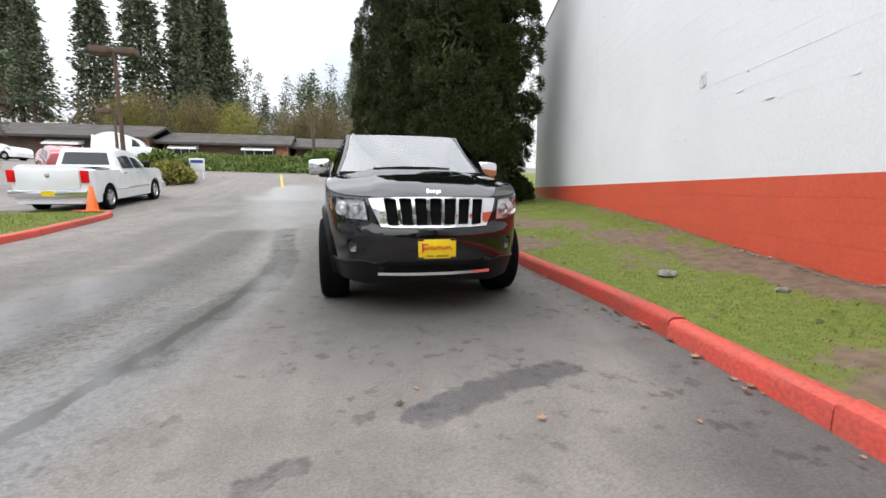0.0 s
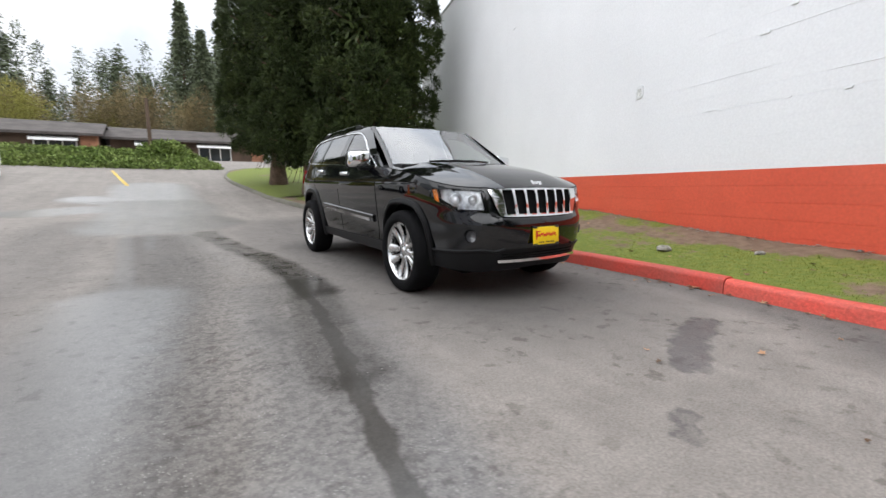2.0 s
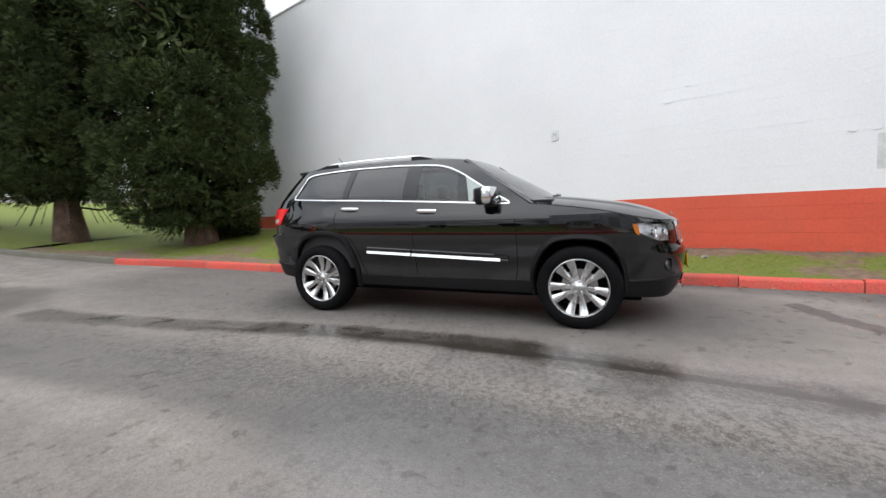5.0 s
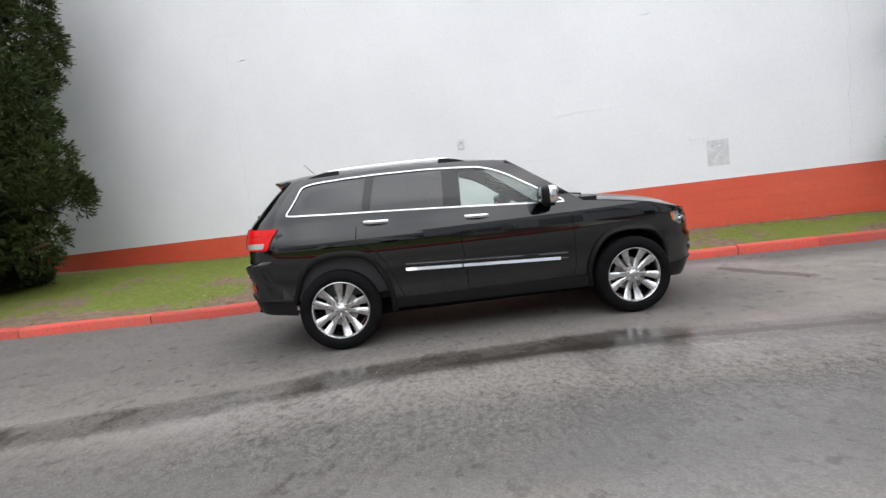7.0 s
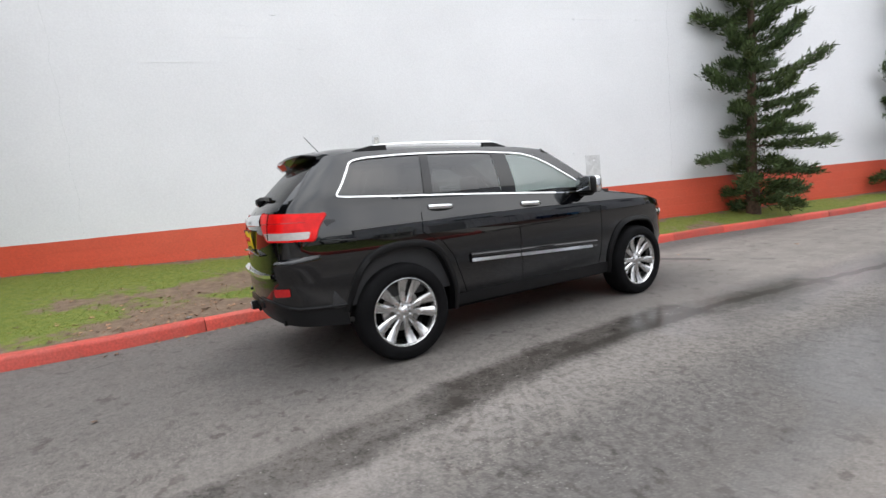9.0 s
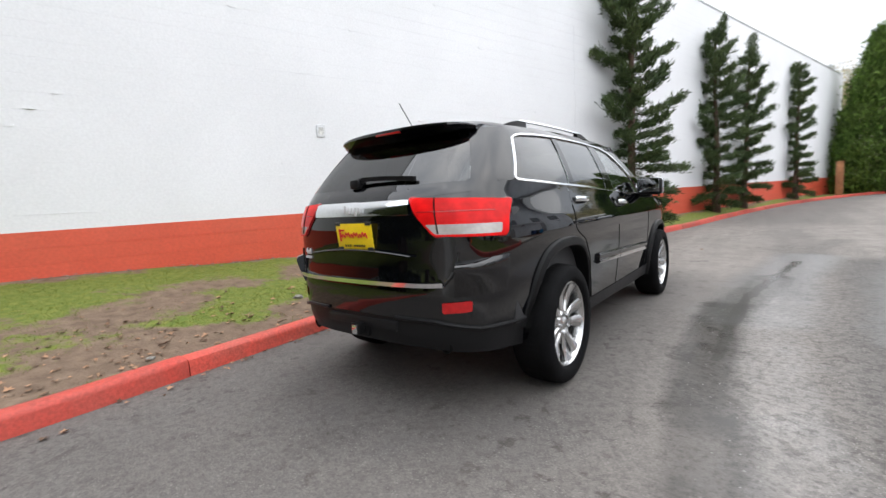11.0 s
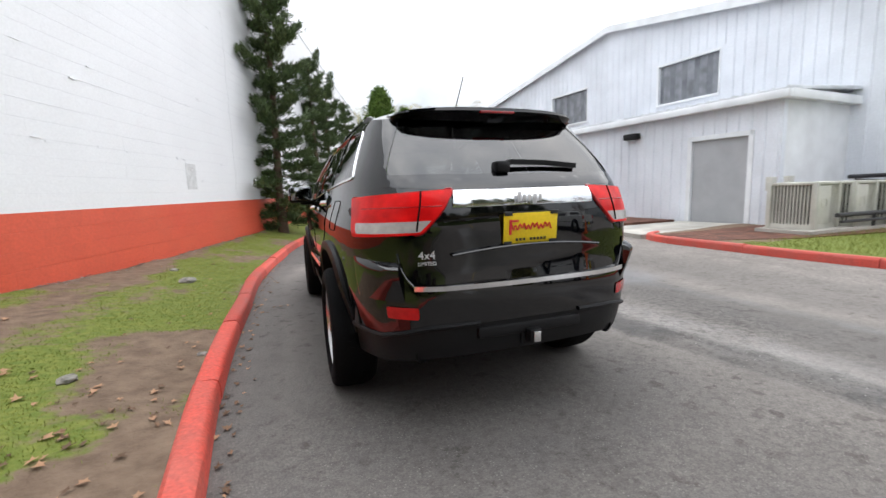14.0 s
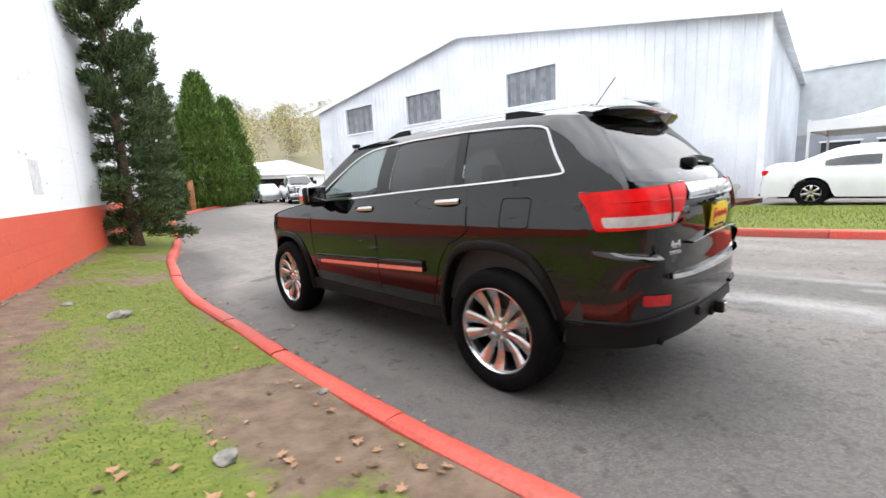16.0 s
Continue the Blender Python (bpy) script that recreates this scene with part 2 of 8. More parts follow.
# ---- the lie of the land ----
G_Y = [-200, -60, -4, 0, 4, 9, 14, 18, 22, 28, 34, 44, 60, 200]
G_Z = [.3, .1, -.04, 0, .05, .2, .55, 1.05, 1.55, 2.35, 2.9, 3.7, 4.6, 9]
WALL_K = .2755          # lean of the block wall in plan
WALL_A = math.atan(WALL_K)
BAND_Z, WALL_TOP = 1.16, 7.6


def zg(x, y):
    return float(np.interp(y, G_Y, G_Z)) + .018 * min(max(-x - 4, 0), 8)


def wall_x(y): return 4.2 + WALL_K * y


def to_mesh(name, verts, faces, materials, smooth=True):
    me = bpy.data.meshes.new(name)
    if isinstance(faces, np.ndarray):
        n, k = faces.shape
        me.vertices.add(len(verts))
        me.vertices.foreach_set("co", np.asarray(verts, np.float32).ravel())
        me.loops.add(n * k)
        me.loops.foreach_set("vertex_index", faces.astype(np.int32).ravel())
        me.polygons.add(n)
        me.polygons.foreach_set("loop_start", np.arange(0, n * k, k, dtype=np.int32))
        me.update(calc_edges=True)
        me.validate()
    else:
        me.from_pydata([tuple(v) for v in verts], [], [tuple(f) for f in faces])
    for m in (materials if isinstance(materials, (list, tuple)) else [materials]):
        me.materials.append(m)
    if smooth:
        me.shade_smooth()
    return me


def seg_dist(px, py, line):
    best = np.full(px.shape, 1e9)
    for (a, b), (c, d) in zip(line, line[1:]):
        vx, vy = c - a, d - b
        t = np.clip(((px - a) * vx + (py - b) * vy) / (vx * vx + vy * vy), 0, 1)
        best = np.minimum(best, np.hypot(px - a - t * vx, py - b - t * vy))
    return best


def asphalt():
    """Worn grey asphalt: pale grit, dark tracks where it is wet."""
    m, nt, b = node_mat("worn_asphalt")
    N, L = nt.nodes.new, nt.links.new
    tc = N("ShaderNodeTexCoord")

    def tex(sc, detail, rough=.6):
        n = N("ShaderNodeTexNoise")
        n.inputs["Scale"].default_value, n.inputs["Detail"].default_value, n.inputs["Roughness"].default_value = sc, detail, rough
        L(tc.outputs["Object"], n.inputs["Vector"])
        return n.outputs["Fac"]

    def ramp(f, a, b_, ca, cb):
        r = N("ShaderNodeValToRGB")
        r.color_ramp.elements[0].position, r.color_ramp.elements[0].color = a, ca
        r.color_ramp.elements[1].position, r.color_ramp.elements[1].color = b_, cb
        L(f, r.inputs[0])
        return r.outputs[0]

    def mix(kind, f, a, b_):
        mx = N("ShaderNodeMix")
        mx.data_type, mx.blend_type = "RGBA", kind
        if isinstance(f, float):
            mx.inputs["Factor"].default_value = f
        else:
            L(f, mx.inputs["Factor"])
        for s, v in (("A", a), ("B", b_)):
            if isinstance(v, tuple):
                mx.inputs[s].default_value = v
            else:
                L(v, mx.inputs[s])
        return mx.outputs["Result"]

    def math_(op, a, b_):
        n = N("ShaderNodeMath")
        n.operation, n.use_clamp = op, True
        for i, v in enumerate((a, b_)):
            if isinstance(v, float):
                n.inputs[i].default_value = v
            else:
                L(v, n.inputs[i])
        return n.outputs[0]
    def attr(name):
        n = N("ShaderNodeAttribute")
        n.attribute_name = name
        return n.outputs["Fac"]

    def span(f, lo, hi):
        mr = N("ShaderNodeMapRange")
        mr.inputs["To Min"].default_value, mr.inputs["To Max"].default_value = lo, hi
        L(f, mr.inputs["Value"])
        return mr.outputs[0]

    big, mid, fine = tex(.35, 5), tex(3.0, 6), tex(95, 3, .6)
    col = ramp(big, .3, .7, (.212, .192, .175, 1), (.258, .235, .215, 1))
    # long faint wear along the lane
    sm = N("ShaderNodeMapping")
    sm.inputs["Scale"].default_value = (2.4, .22, 1)
    sm.inputs["Rotation"].default_value = (0, 0, -.06)
    L(tc.outputs["Object"], sm.inputs["Vector"])
    sn = N("ShaderNodeTexNoise")
    sn.inputs["Scale"].default_value, sn.inputs["Detail"].default_value, sn.inputs["Roughness"].default_value = 1.0, 6, .62
    L(sm.outputs[0], sn.inputs["Vector"])
    col = mix("MULTIPLY", .35, col, ramp(sn.outputs["Fac"], .36, .64, (.66, .66, .66, 1), (1.1, 1.1, 1.09, 1)))
    # this mask darkens worn strips, and paints in the shade below the SUV
    rag_worn_shade = math_("ADD", attr("worn_shade"), math_("MULTIPLY", math_("SUBTRACT", mid, .5), math_("MULTIPLY", attr("worn_shade"), 1.4)))
    col = mix("MIX", rag_worn_shade, col, (.096, .090, .086, 1))
    edge = math_("ADD", attr("stain"), math_("MULTIPLY", math_("SUBTRACT", tex(11, 5, .6), .5), .9))
    col = mix("MULTIPLY", math_("MULTIPLY", ramp(edge, .80, .98, (0, 0, 0, 1), (1, 1, 1, 1)), .85), col, (.46, .46, .50, 1))
    col = mix("MULTIPLY", .45, col, ramp(mid, .36, .62, (.68, .67, .66, 1), (1.10, 1.09, 1.08, 1)))
    # small dark blotches, as drops and scuffs leave them
    blot = math_("MULTIPLY", ramp(tex(9, 5, .6), .575, .64, (0, 0, 0, 1), (1, 1, 1, 1)), ramp(tex(1.1, 4), .40, .58, (.05, .05, .05, 1), (.9, .9, .9, 1)))
    col = mix("MULTIPLY", math_("MULTIPLY", blot, .85), col, (.50, .48, .46, 1))
    col = mix("MULTIPLY", .55, col, ramp(fine, .34, .66, (.60, .60, .60, 1), (1.32, 1.31, 1.30, 1)))
    # pale grit, thick where the binder has worn away
    coarse = attr("coarse")
    v = N("ShaderNodeTexVoronoi")
    v.inputs["Scale"].default_value = 52
    L(tc.outputs["Object"], v.inputs["Vector"])
    grit = ramp(v.outputs["Distance"], .10, .26, (1, 1, 1, 1), (0, 0, 0, 1))
    gap = ramp(tex(24, 5, .7), .40, .56, (.45, .45, .45, 1), (1.06, 1.06, 1.06, 1))
    col = mix("MULTIPLY", math_("MULTIPLY", coarse, .75), col, gap)
    col = mix("MIX", math_("MULTIPLY", math_("MULTIPLY", grit, math_("ADD", coarse, .10)), ramp(tex(7, 5), .42, .60, (.05, .05, .05, 1), (.70, .70, .70, 1))), col, (.345, .328, .308, 1))
    # a ragged dark rut that holds water between its stones
    fur = math_("ADD", attr("rut"), math_("MULTIPLY", math_("SUBTRACT", tex(2.2, 7, .7), .5), .9))
    fur = math_("ADD", fur, math_("MULTIPLY", math_("SUBTRACT", tex(34, 5, .7), .5), .6))
    fur = math_("MULTIPLY", ramp(fur, .36, .60, (0, 0, 0, 1), (1, 1, 1, 1)), ramp(attr("rut"), .02, .12, (0, 0, 0, 1), (1, 1, 1, 1)))
    col = mix("MIX", math_("MULTIPLY", fur, .96), col, (.026, .021, .016, 1))
    chips = N("ShaderNodeTexVoronoi")
    chips.inputs["Scale"].default_value = 24
    L(tc.outputs["Object"], chips.inputs["Vector"])
    chip = math_("MULTIPLY", ramp(chips.outputs["Distance"], .09, .16, (1, 1, 1, 1), (0, 0, 0, 1)), ramp(tex(17, 2), .46, .54, (0, 0, 0, 1), (1, 1, 1, 1)))
    col = mix("MIX", math_("MULTIPLY", chip, math_("MULTIPLY", math_("MAXIMUM", fur, math_("MULTIPLY", coarse, .3)), .9)), col, (.46, .44, .41, 1))
    # a thin film of water
    ragged = math_("ADD", attr("wet"), math_("MULTIPLY", math_("SUBTRACT", mid, .5), .8))
    ragged = math_("ADD", ragged, math_("MULTIPLY", math_("SUBTRACT", tex(14, 6, .7), .5), .55))
    wet = math_("MULTIPLY", ramp(ragged, .22, .70, (0, 0, 0, 1), (1, 1, 1, 1)), ramp(attr("wet"), .02, .14, (0, 0, 0, 1), (1, 1, 1, 1)))
    col = mix("MULTIPLY", wet, col, (.84, .85, .87, 1))
    core = math_("ADD", attr("furrow"), math_("MULTIPLY", math_("SUBTRACT", tex(7, 7, .75), .5), 2.2))
    core = math_("MULTIPLY", ramp(core, .42, .62, (0, 0, 0, 1), (1, 1, 1, 1)), ramp(attr("furrow"), .05, .2, (0, 0, 0, 1), (1, 1, 1, 1)))
    col = mix("MIX", math_("MULTIPLY", core, .8), col, (.022, .018, .013, 1))
    b.inputs["Specular IOR Level"].default_value = .3
    b.inputs["Coat IOR"].default_value = 1.42
    L(math_("MAXIMUM", math_("MULTIPLY", core, .7), math_("MAXIMUM", math_("MULTIPLY", wet, .95), math_("MULTIPLY", fur, .8))), b.inputs["Coat Weight"])
    L(span(math_("MAXIMUM", core, fur), .27, .17), b.inputs["Coat Roughness"])
    L(col, b.inputs["Base Color"])
    L(span(wet, .82, .45), b.inputs["Roughness"])
    bp = N("ShaderNodeBump")
    bp.inputs["Distance"].default_value = .008
    L(span(wet, .55, .10), bp.inputs["Strength"])
    L(math_("ADD", math_("MULTIPLY", fine, .8), math_("MULTIPLY", grit, math_("MULTIPLY", coarse, .5))), bp.inputs["Height"])
    L(bp.outputs[0], b.inputs["Normal"])
    return m


KERB = [(-9.0, -31.5), (-6.6, -30.2), (-4.4, -27.0), (-2.7, -22.5), (-1.5, -18), (-.65, -14), (-.1, -11), (.42, -8.7), (.98, -6.5), (1.22, -5.1), (1.40, -4.0), (1.55, -2.5), (1.575, -1), (1.605, .3), (1.585, 1.5), (1.52, 2.5), (1.455, 3.5), (1.46, 4.5), (1.47, 5.6),
        (1.43, 7.0), (1.29, 9.2), (1.06, 11.3), (.70, 15), (.35, 18), (.20, 20), (.30, 22.5), (1.0, 25.2), (2.6, 26.8), (5.5, 27.4)]


def make_ground():
    xs = np.concatenate([[-900, -400, -200, -120, -80, -60], np.arange(-44, -8, 1.5), np.arange(-8, 3.2, .08), np.arange(3.5, 44, 1.5), [60, 90, 150, 400, 900]])
    ys = np.concatenate([[-900, -400, -200, -120, -80], np.arange(-60, -9, 1.5), np.arange(-9, 12, .1), np.arange(12, 20, .3), np.arange(20, 62, 1.5), [80, 120, 200, 400, 900]])
    X, Y = np.meshgrid(xs, ys)
    Z = np.interp(Y, G_Y, G_Z) + .018 * np.clip(-X - 4, 0, 8)
    v = np.stack([X, Y, Z], -1).reshape(-1, 3)
    nx = len(xs)
    i = (np.arange(len(ys) - 1)[:, None] * nx + np.arange(nx - 1)[None]).ravel()
    f = np.stack([i, i + 1, i + nx + 1, i + nx], -1)
    me = to_mesh("ground", v, f, asphalt())
    px, py = v[:, 0], v[:, 1]
    wob = .04 * np.sin(py * 1.1 + px) + .02 * np.sin(py * 2.9 + 1) + .006 * np.sin(py * 7.1)
    def lay(lines, soft=1.5):
        out = np.zeros(len(v))
        for line, half, k in lines:     # (line, half width, strength)
            d = seg_dist(px + wob * (half > .12), py, line)
            out = np.maximum(out, k * np.clip(1 + 1 / soft - d / (half * soft), 0, 1))
        return out
    patch = [(-.37, -3.88), (.05, -3.66), (.52, -3.52)]
    rut = lay((([(-2.1, 5), (-1.95, 3.6), (-1.75, 2.0), (-1.66, 1.0), (-1.61, 0), (-1.66, -1), (-1.80, -2), (-1.98, -2.9)], .17, .46),
               ([(-1.70, 1.6), (-1.63, .5), (-1.61, -.4), (-1.66, -1.1)], .15, .54),
               ))
    furrow = lay((([(-1.68, .6), (-1.70, -.4), (-1.76, -1.5), (-1.92, -2.5), (-2.07, -3.3), (-2.2, -4.0), (-2.3, -4.5)], .035, .85),))
    wet = lay((([(-2.7, 11), (-2.35, 6), (-2.1, 2.7), (-1.95, .8), (-1.86, -.7)], .20, .40),
               ([(-1.86, -.7), (-1.90, -2.4), (-2.12, -3.5), (-2.5, -5)], .26, .72),
               ([(-3.6, 8), (-3.45, 5.5), (-3.2, 1), (-3.18, -.6)], .07, .42), ([(-3.0, 5), (-3.0, 3.0)], .07, .42),
               ([(-3.15, -.4), (-3.25, -1.8), (-3.5, -3.3), (-4.2, -6)], .30, .70),
               ([(-1.75, 9), (-1.95, 5), (-2.02, 1.5)], .10, .45),
               ([(-3.1, 18.4), (-2.9, 14.5), (-2.7, 11), (-2.9, 8.5), (-2.9, 6.5)], .75, 1.0), ([(-5.7, 10.6), (-4.5, 11.5), (-2.6, 10.5), (-1.75, 7)], .45, .95),
               ([(-4.9, 14.4), (-3.5, 13)], .5, .9), ([(-2.2, 15), (-2.5, 12)], .4, .8),
               (patch, .075, .30)))
    gutter = [(q[0] - .10, q[1]) for q in KERB if -7 < q[1] < 9]
    worn_shade = lay((([(-2.9, 4.5), (-2.82, 1), (-2.92, -.5), (-3.05, -2.5), (-3.3, -4.5)], .30, .72), ([(-2.2, -9), (-2.5, -4), (-2.3, -2)], .25, .35),
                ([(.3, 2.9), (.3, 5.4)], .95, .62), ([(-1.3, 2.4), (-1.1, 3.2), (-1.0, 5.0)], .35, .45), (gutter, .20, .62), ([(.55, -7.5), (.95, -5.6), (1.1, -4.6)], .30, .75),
                # the run along x = 0 is painted contact shade under the parked SUV
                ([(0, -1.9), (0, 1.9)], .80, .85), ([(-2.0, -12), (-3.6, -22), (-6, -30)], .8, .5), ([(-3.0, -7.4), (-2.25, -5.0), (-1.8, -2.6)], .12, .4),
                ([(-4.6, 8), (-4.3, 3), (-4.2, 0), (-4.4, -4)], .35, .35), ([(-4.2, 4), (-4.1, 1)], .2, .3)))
    stain = lay(((patch, .11, 1.0), ([(-1.1, -4.24), (-.92, -4.14)], .075, .9), ([(-.9, -4.9), (-.6, -4.75)], .05, .75), ([(.1, -2.95), (.35, -2.9)], .045, .7)), 1.0)
    coarse = lay((([(-2.35, 9), (-2.3, 1.5)], .40, .45), ([(-2.3, 1.5), (-2.35, -2), (-2.7, -6)], .45, .85), ([(-3.9, 8), (-3.75, 2), (-3.75, -2), (-4, -6)], .5, .28), ([(-1.2, 4.2), (-1.15, 1.5), (-1.1, -.5)], .22, .55), ([(-5.3, 6), (-5.2, -3)], .8, .6), ([(.3, 3), (.3, 6)], 1.0, .5)))
    for nm, arr in (("wet", wet), ("worn_shade", worn_shade), ("rut", rut), ("coarse", coarse), ("stain", stain), ("furrow", furrow)):
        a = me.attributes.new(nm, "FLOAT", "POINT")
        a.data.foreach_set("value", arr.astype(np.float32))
    return tagged(new("ground", me), "worn grey asphalt yard with damp tyre tracks", "ground", kind="structure")


make_ground()

# kerb line beside the verge, foot on the road side, from the far bend to the lawn under the big trees
def spline(pts, step):
    t = np.arange(len(pts))
    a, b = smooth_table(list(zip(t, [p[0] for p in pts]))), smooth_table(list(zip(t, [p[1] for p in pts])))
    q = np.array([(a(k), b(k)) for k in np.linspace(0, len(pts) - 1, len(pts) * 40)])
    s = np.concatenate([[0], np.cumsum(np.hypot(*np.diff(q, axis=0).T))])
    n = max(2, int(s[-1] / step))
    ss_ = np.linspace(0, s[-1], n + 1)
    return [(float(np.interp(u, s, q[:, 0])), float(np.interp(u, s, q[:, 1]))) for u in ss_]


RED_KERB = surf("red_kerb_paint", (.56, .062, .040), rough=.6, grain=.2, scale=45, stain=.75, stain_scale=3.2, tint=(.37, .085, .062), bump=.35, bump_scale=60, obj=.14)
CONCRETE = surf("kerb_concrete", (.30, .28, .25), rough=.85, grain=.2, scale=60, stain=.5, stain_scale=2.5, tint=(.16, .15, .13), bump=.4, bump_scale=70, obj=.1)
DIRTY_CONCRETE = surf("mossy_kerb_concrete", (.16, .145, .125), rough=.9, grain=.25, scale=60, stain=.6, stain_scale=2, tint=(.09, .10, .06), bump=.4, bump_scale=70, obj=.1)


def kerb_run(name, pts, side, material, label, length=1.8, h=.14, wdt=.155):
    """A row of kerb stones; side: +1 when the lawn lies to the left of the line."""
    run = tagged(new(name), label, "kerb", kind="structure")
    fine = spline(pts, .2)
    per = max(2, int(length / .2))
    rng = random.Random(len(fine))
    i = 0
    while i < len(fine) - 2:
        j = min(i + per + rng.randint(-2, 2), len(fine) - 1)
        if len(fine) - 1 - j < 3:
            j = len(fine) - 1
        bm = bmesh.new()
        rows = []
        lift, shove = rng.uniform(-.006, .008), rng.uniform(-.006, .006)
        for k in range(i, j + 1):
            x, y = fine[k]
            a, b = fine[max(k - 1, 0)], fine[min(k + 1, len(fine) - 1)]
            d = Vector((b[0] - a[0], b[1] - a[1], 0)).normalized()
            if k == i:
                x, y = x + d.x * .005, y + d.y * .005
            if k == j and j < len(fine) - 1:
                x, y = x - d.x * .005, y - d.y * .005
            n = Vector((-d.y, d.x, 0)) * side
            z = zg(x, y) + lift
            c = Vector((x, y, 0)) + n * shove
            jit = [rng.uniform(-.003, .003) for _ in range(6)]
            sec = [(0, -.25), (.006, h - .045 + jit[0]), (.018 + jit[1], h - .016), (.042, h + jit[2]), (wdt - .03, h + .002 + jit[3]), (wdt - .008, h - .012), (wdt, h - .04 + jit[4]), (wdt, -.25)]
            rows.append([bm.verts.new((c.x + n.x * o, c.y + n.y * o, z + q)) for o, q in sec])
        for r0, r1 in zip(rows, rows[1:]):
            for q in range(len(sec) - 1):
                bm.faces.new((r0[q], r0[q + 1], r1[q + 1], r1[q]))
        bm.faces.new(rows[0])
        bm.faces.new(rows[-1])
        part("kerb_stone", bm, material, run, "", 35)
        i = j
    return run


i_red = next(i for i, p in enumerate(KERB) if p[1] > 9)
kerb_run("kerb_verge", KERB[:i_red + 1], -1, RED_KERB, "red painted concrete kerb along the grass verge", 1.75)
kerb_run("kerb_lawn", KERB[i_red:], -1, DIRTY_CONCRETE, "old grey mossy kerb round the lawn", 2.2)

# verge between the kerb and the block wall, and the lawn past the wall's end
BASE = lerp_table([(-40, .28), (-10, .27), (-5, .27), (-3, .29), (-1.5, .36), (0, .46), (2, .57), (5.3, .68), (10, .74), (13, .9)])
kerb_fine = spline(KERB, .12)
KY0 = -40.0
KTAB = [float(q) for q in np.interp(np.arange(KY0, 40, .02), [p[1] for p in kerb_fine if abs(p[1]) < 26], [p[0] for p in kerb_fine if abs(p[1]) < 26])]


def kerb_x(y): return KTAB[int((y - KY0) / .02)]


def soil_mat():
    m, nt, b = node_mat("patchy_lawn_soil")
    N, L = nt.nodes.new, nt.links.new
    tc = N("ShaderNodeTexCoord")

    def tex(sc, d):
        n = N("ShaderNodeTexNoise")
        n.inputs["Scale"].default_value, n.inputs["Detail"].default_value = sc, d
        L(tc.outputs["Object"], n.inputs["Vector"])
        return n.outputs["Fac"]

    def ramp(f, a, b_, ca, cb):
        r = N("ShaderNodeValToRGB")
        r.color_ramp.elements[0].position, r.color_ramp.elements[0].color = a, ca
        r.color_ramp.elements[1].position, r.color_ramp.elements[1].color = b_, cb
        L(f, r.inputs[0])
        return r.outputs[0]
    soil = ramp(tex(9, 6), .3, .7, (.115, .076, .049, 1), (.205, .144, .098, 1))
    moss = ramp(tex(14, 6), .3, .7, (.090, .132, .014, 1), (.170, .192, .032, 1))
    at = N("ShaderNodeAttribute")
    at.attribute_name = "green"
    ad = N("ShaderNodeMath")
    ad.operation = "ADD"
    L(at.outputs["Fac"], ad.inputs[0])
    sb = N("ShaderNodeMath")
    sb.operation = "MULTIPLY_ADD"
    sb.inputs[1].default_value, sb.inputs[2].default_value = .7, -.35
    L(tex(16, 5), sb.inputs[0])
    L(sb.outputs[0], ad.inputs[1])
    mx = N("ShaderNodeMix")
    mx.data_type = "RGBA"
    L(ramp(ad.outputs[0], .38, .62, (0, 0, 0, 1), (1, 1, 1, 1)), mx.inputs["Factor"])
    L(soil, mx.inputs["A"])
    L(moss, mx.inputs["B"])
    L(mx.outputs["Result"], b.inputs["Base Color"])
    b.inputs["Roughness"].default_value = .95
    bp = N("ShaderNodeBump")
    bp.inputs["Strength"].default_value, bp.inputs["Distance"].default_value = .6, .02
    L(tex(45, 6), bp.inputs["Height"])
    L(bp.outputs[0], b.inputs["Normal"])
    return m


SOIL = soil_mat()
GRASS = surf("grass_blades", (.135, .175, .026), rough=.6, island=.14, stain=.7, stain_scale=.9, tint=(.225, .225, .042), spec=.2)


def greenness(x, y, bare=0.0):
    n = noise.noise(Vector((x * .55, y * .55, 3.1))) + .6 * noise.noise(Vector((x * 1.7, y * 1.7, 8.2))) + .5 * noise.noise(Vector((x * 5, y * 5, 1.2))) + .3 * noise.noise(Vector((x * 13, y * 13, 4.2)))
    return .5 + .75 * n - bare


def lawn(name, rows, label, bare=lambda x, y: 0.0):
    """A lawn from rows of points, with its greenness kept for the blades."""
    n = len(rows[0])
    v = [p for r in rows for p in r]
    f = [(j * n + i, j * n + i + 1, (j + 1) * n + i + 1, (j + 1) * n + i) for j in range(len(rows) - 1) for i in range(n - 1)]
    me = to_mesh(name, v, f, SOIL)
    a = me.attributes.new("green", "FLOAT", "POINT")
    a.data.foreach_set("value", np.array([greenness(p[0], p[1], bare(p[0], p[1])) for p in v], np.float32))
    return tagged(new(name, me), label, "lawn", kind="structure")


def verge_z(x, y):
    """Height of the verge: from the kerb's top up to the foot of the wall."""
    xk = kerb_x(y) + .14
    xw = wall_x(y)
    k = min(max((x - xk) / max(xw - xk, .2), 0), 1)
    z0, z1 = zg(xk, y) + .115, max(BASE(y), zg(xk, y) + .12)
    return z0 + (z1 - z0) * (k ** 1.15) + .018 * noise.noise(Vector((x * 1.3, y * 1.3, 0)))


def verge_bare(x, y):
    d = x - kerb_x(y)
    near = .75 * math.exp(-((d - .42) / .40) ** 2) if y > .2 else .1 * math.exp(-(d / .4) ** 2)
    mid = .62 * math.exp(-((d - 1.75) / .45) ** 2) * (1 if -5 < y < 3 else .3)
    foot = .5 * math.exp(-((wall_x(y) - x) / .22) ** 2)
    return near + mid + foot - .34


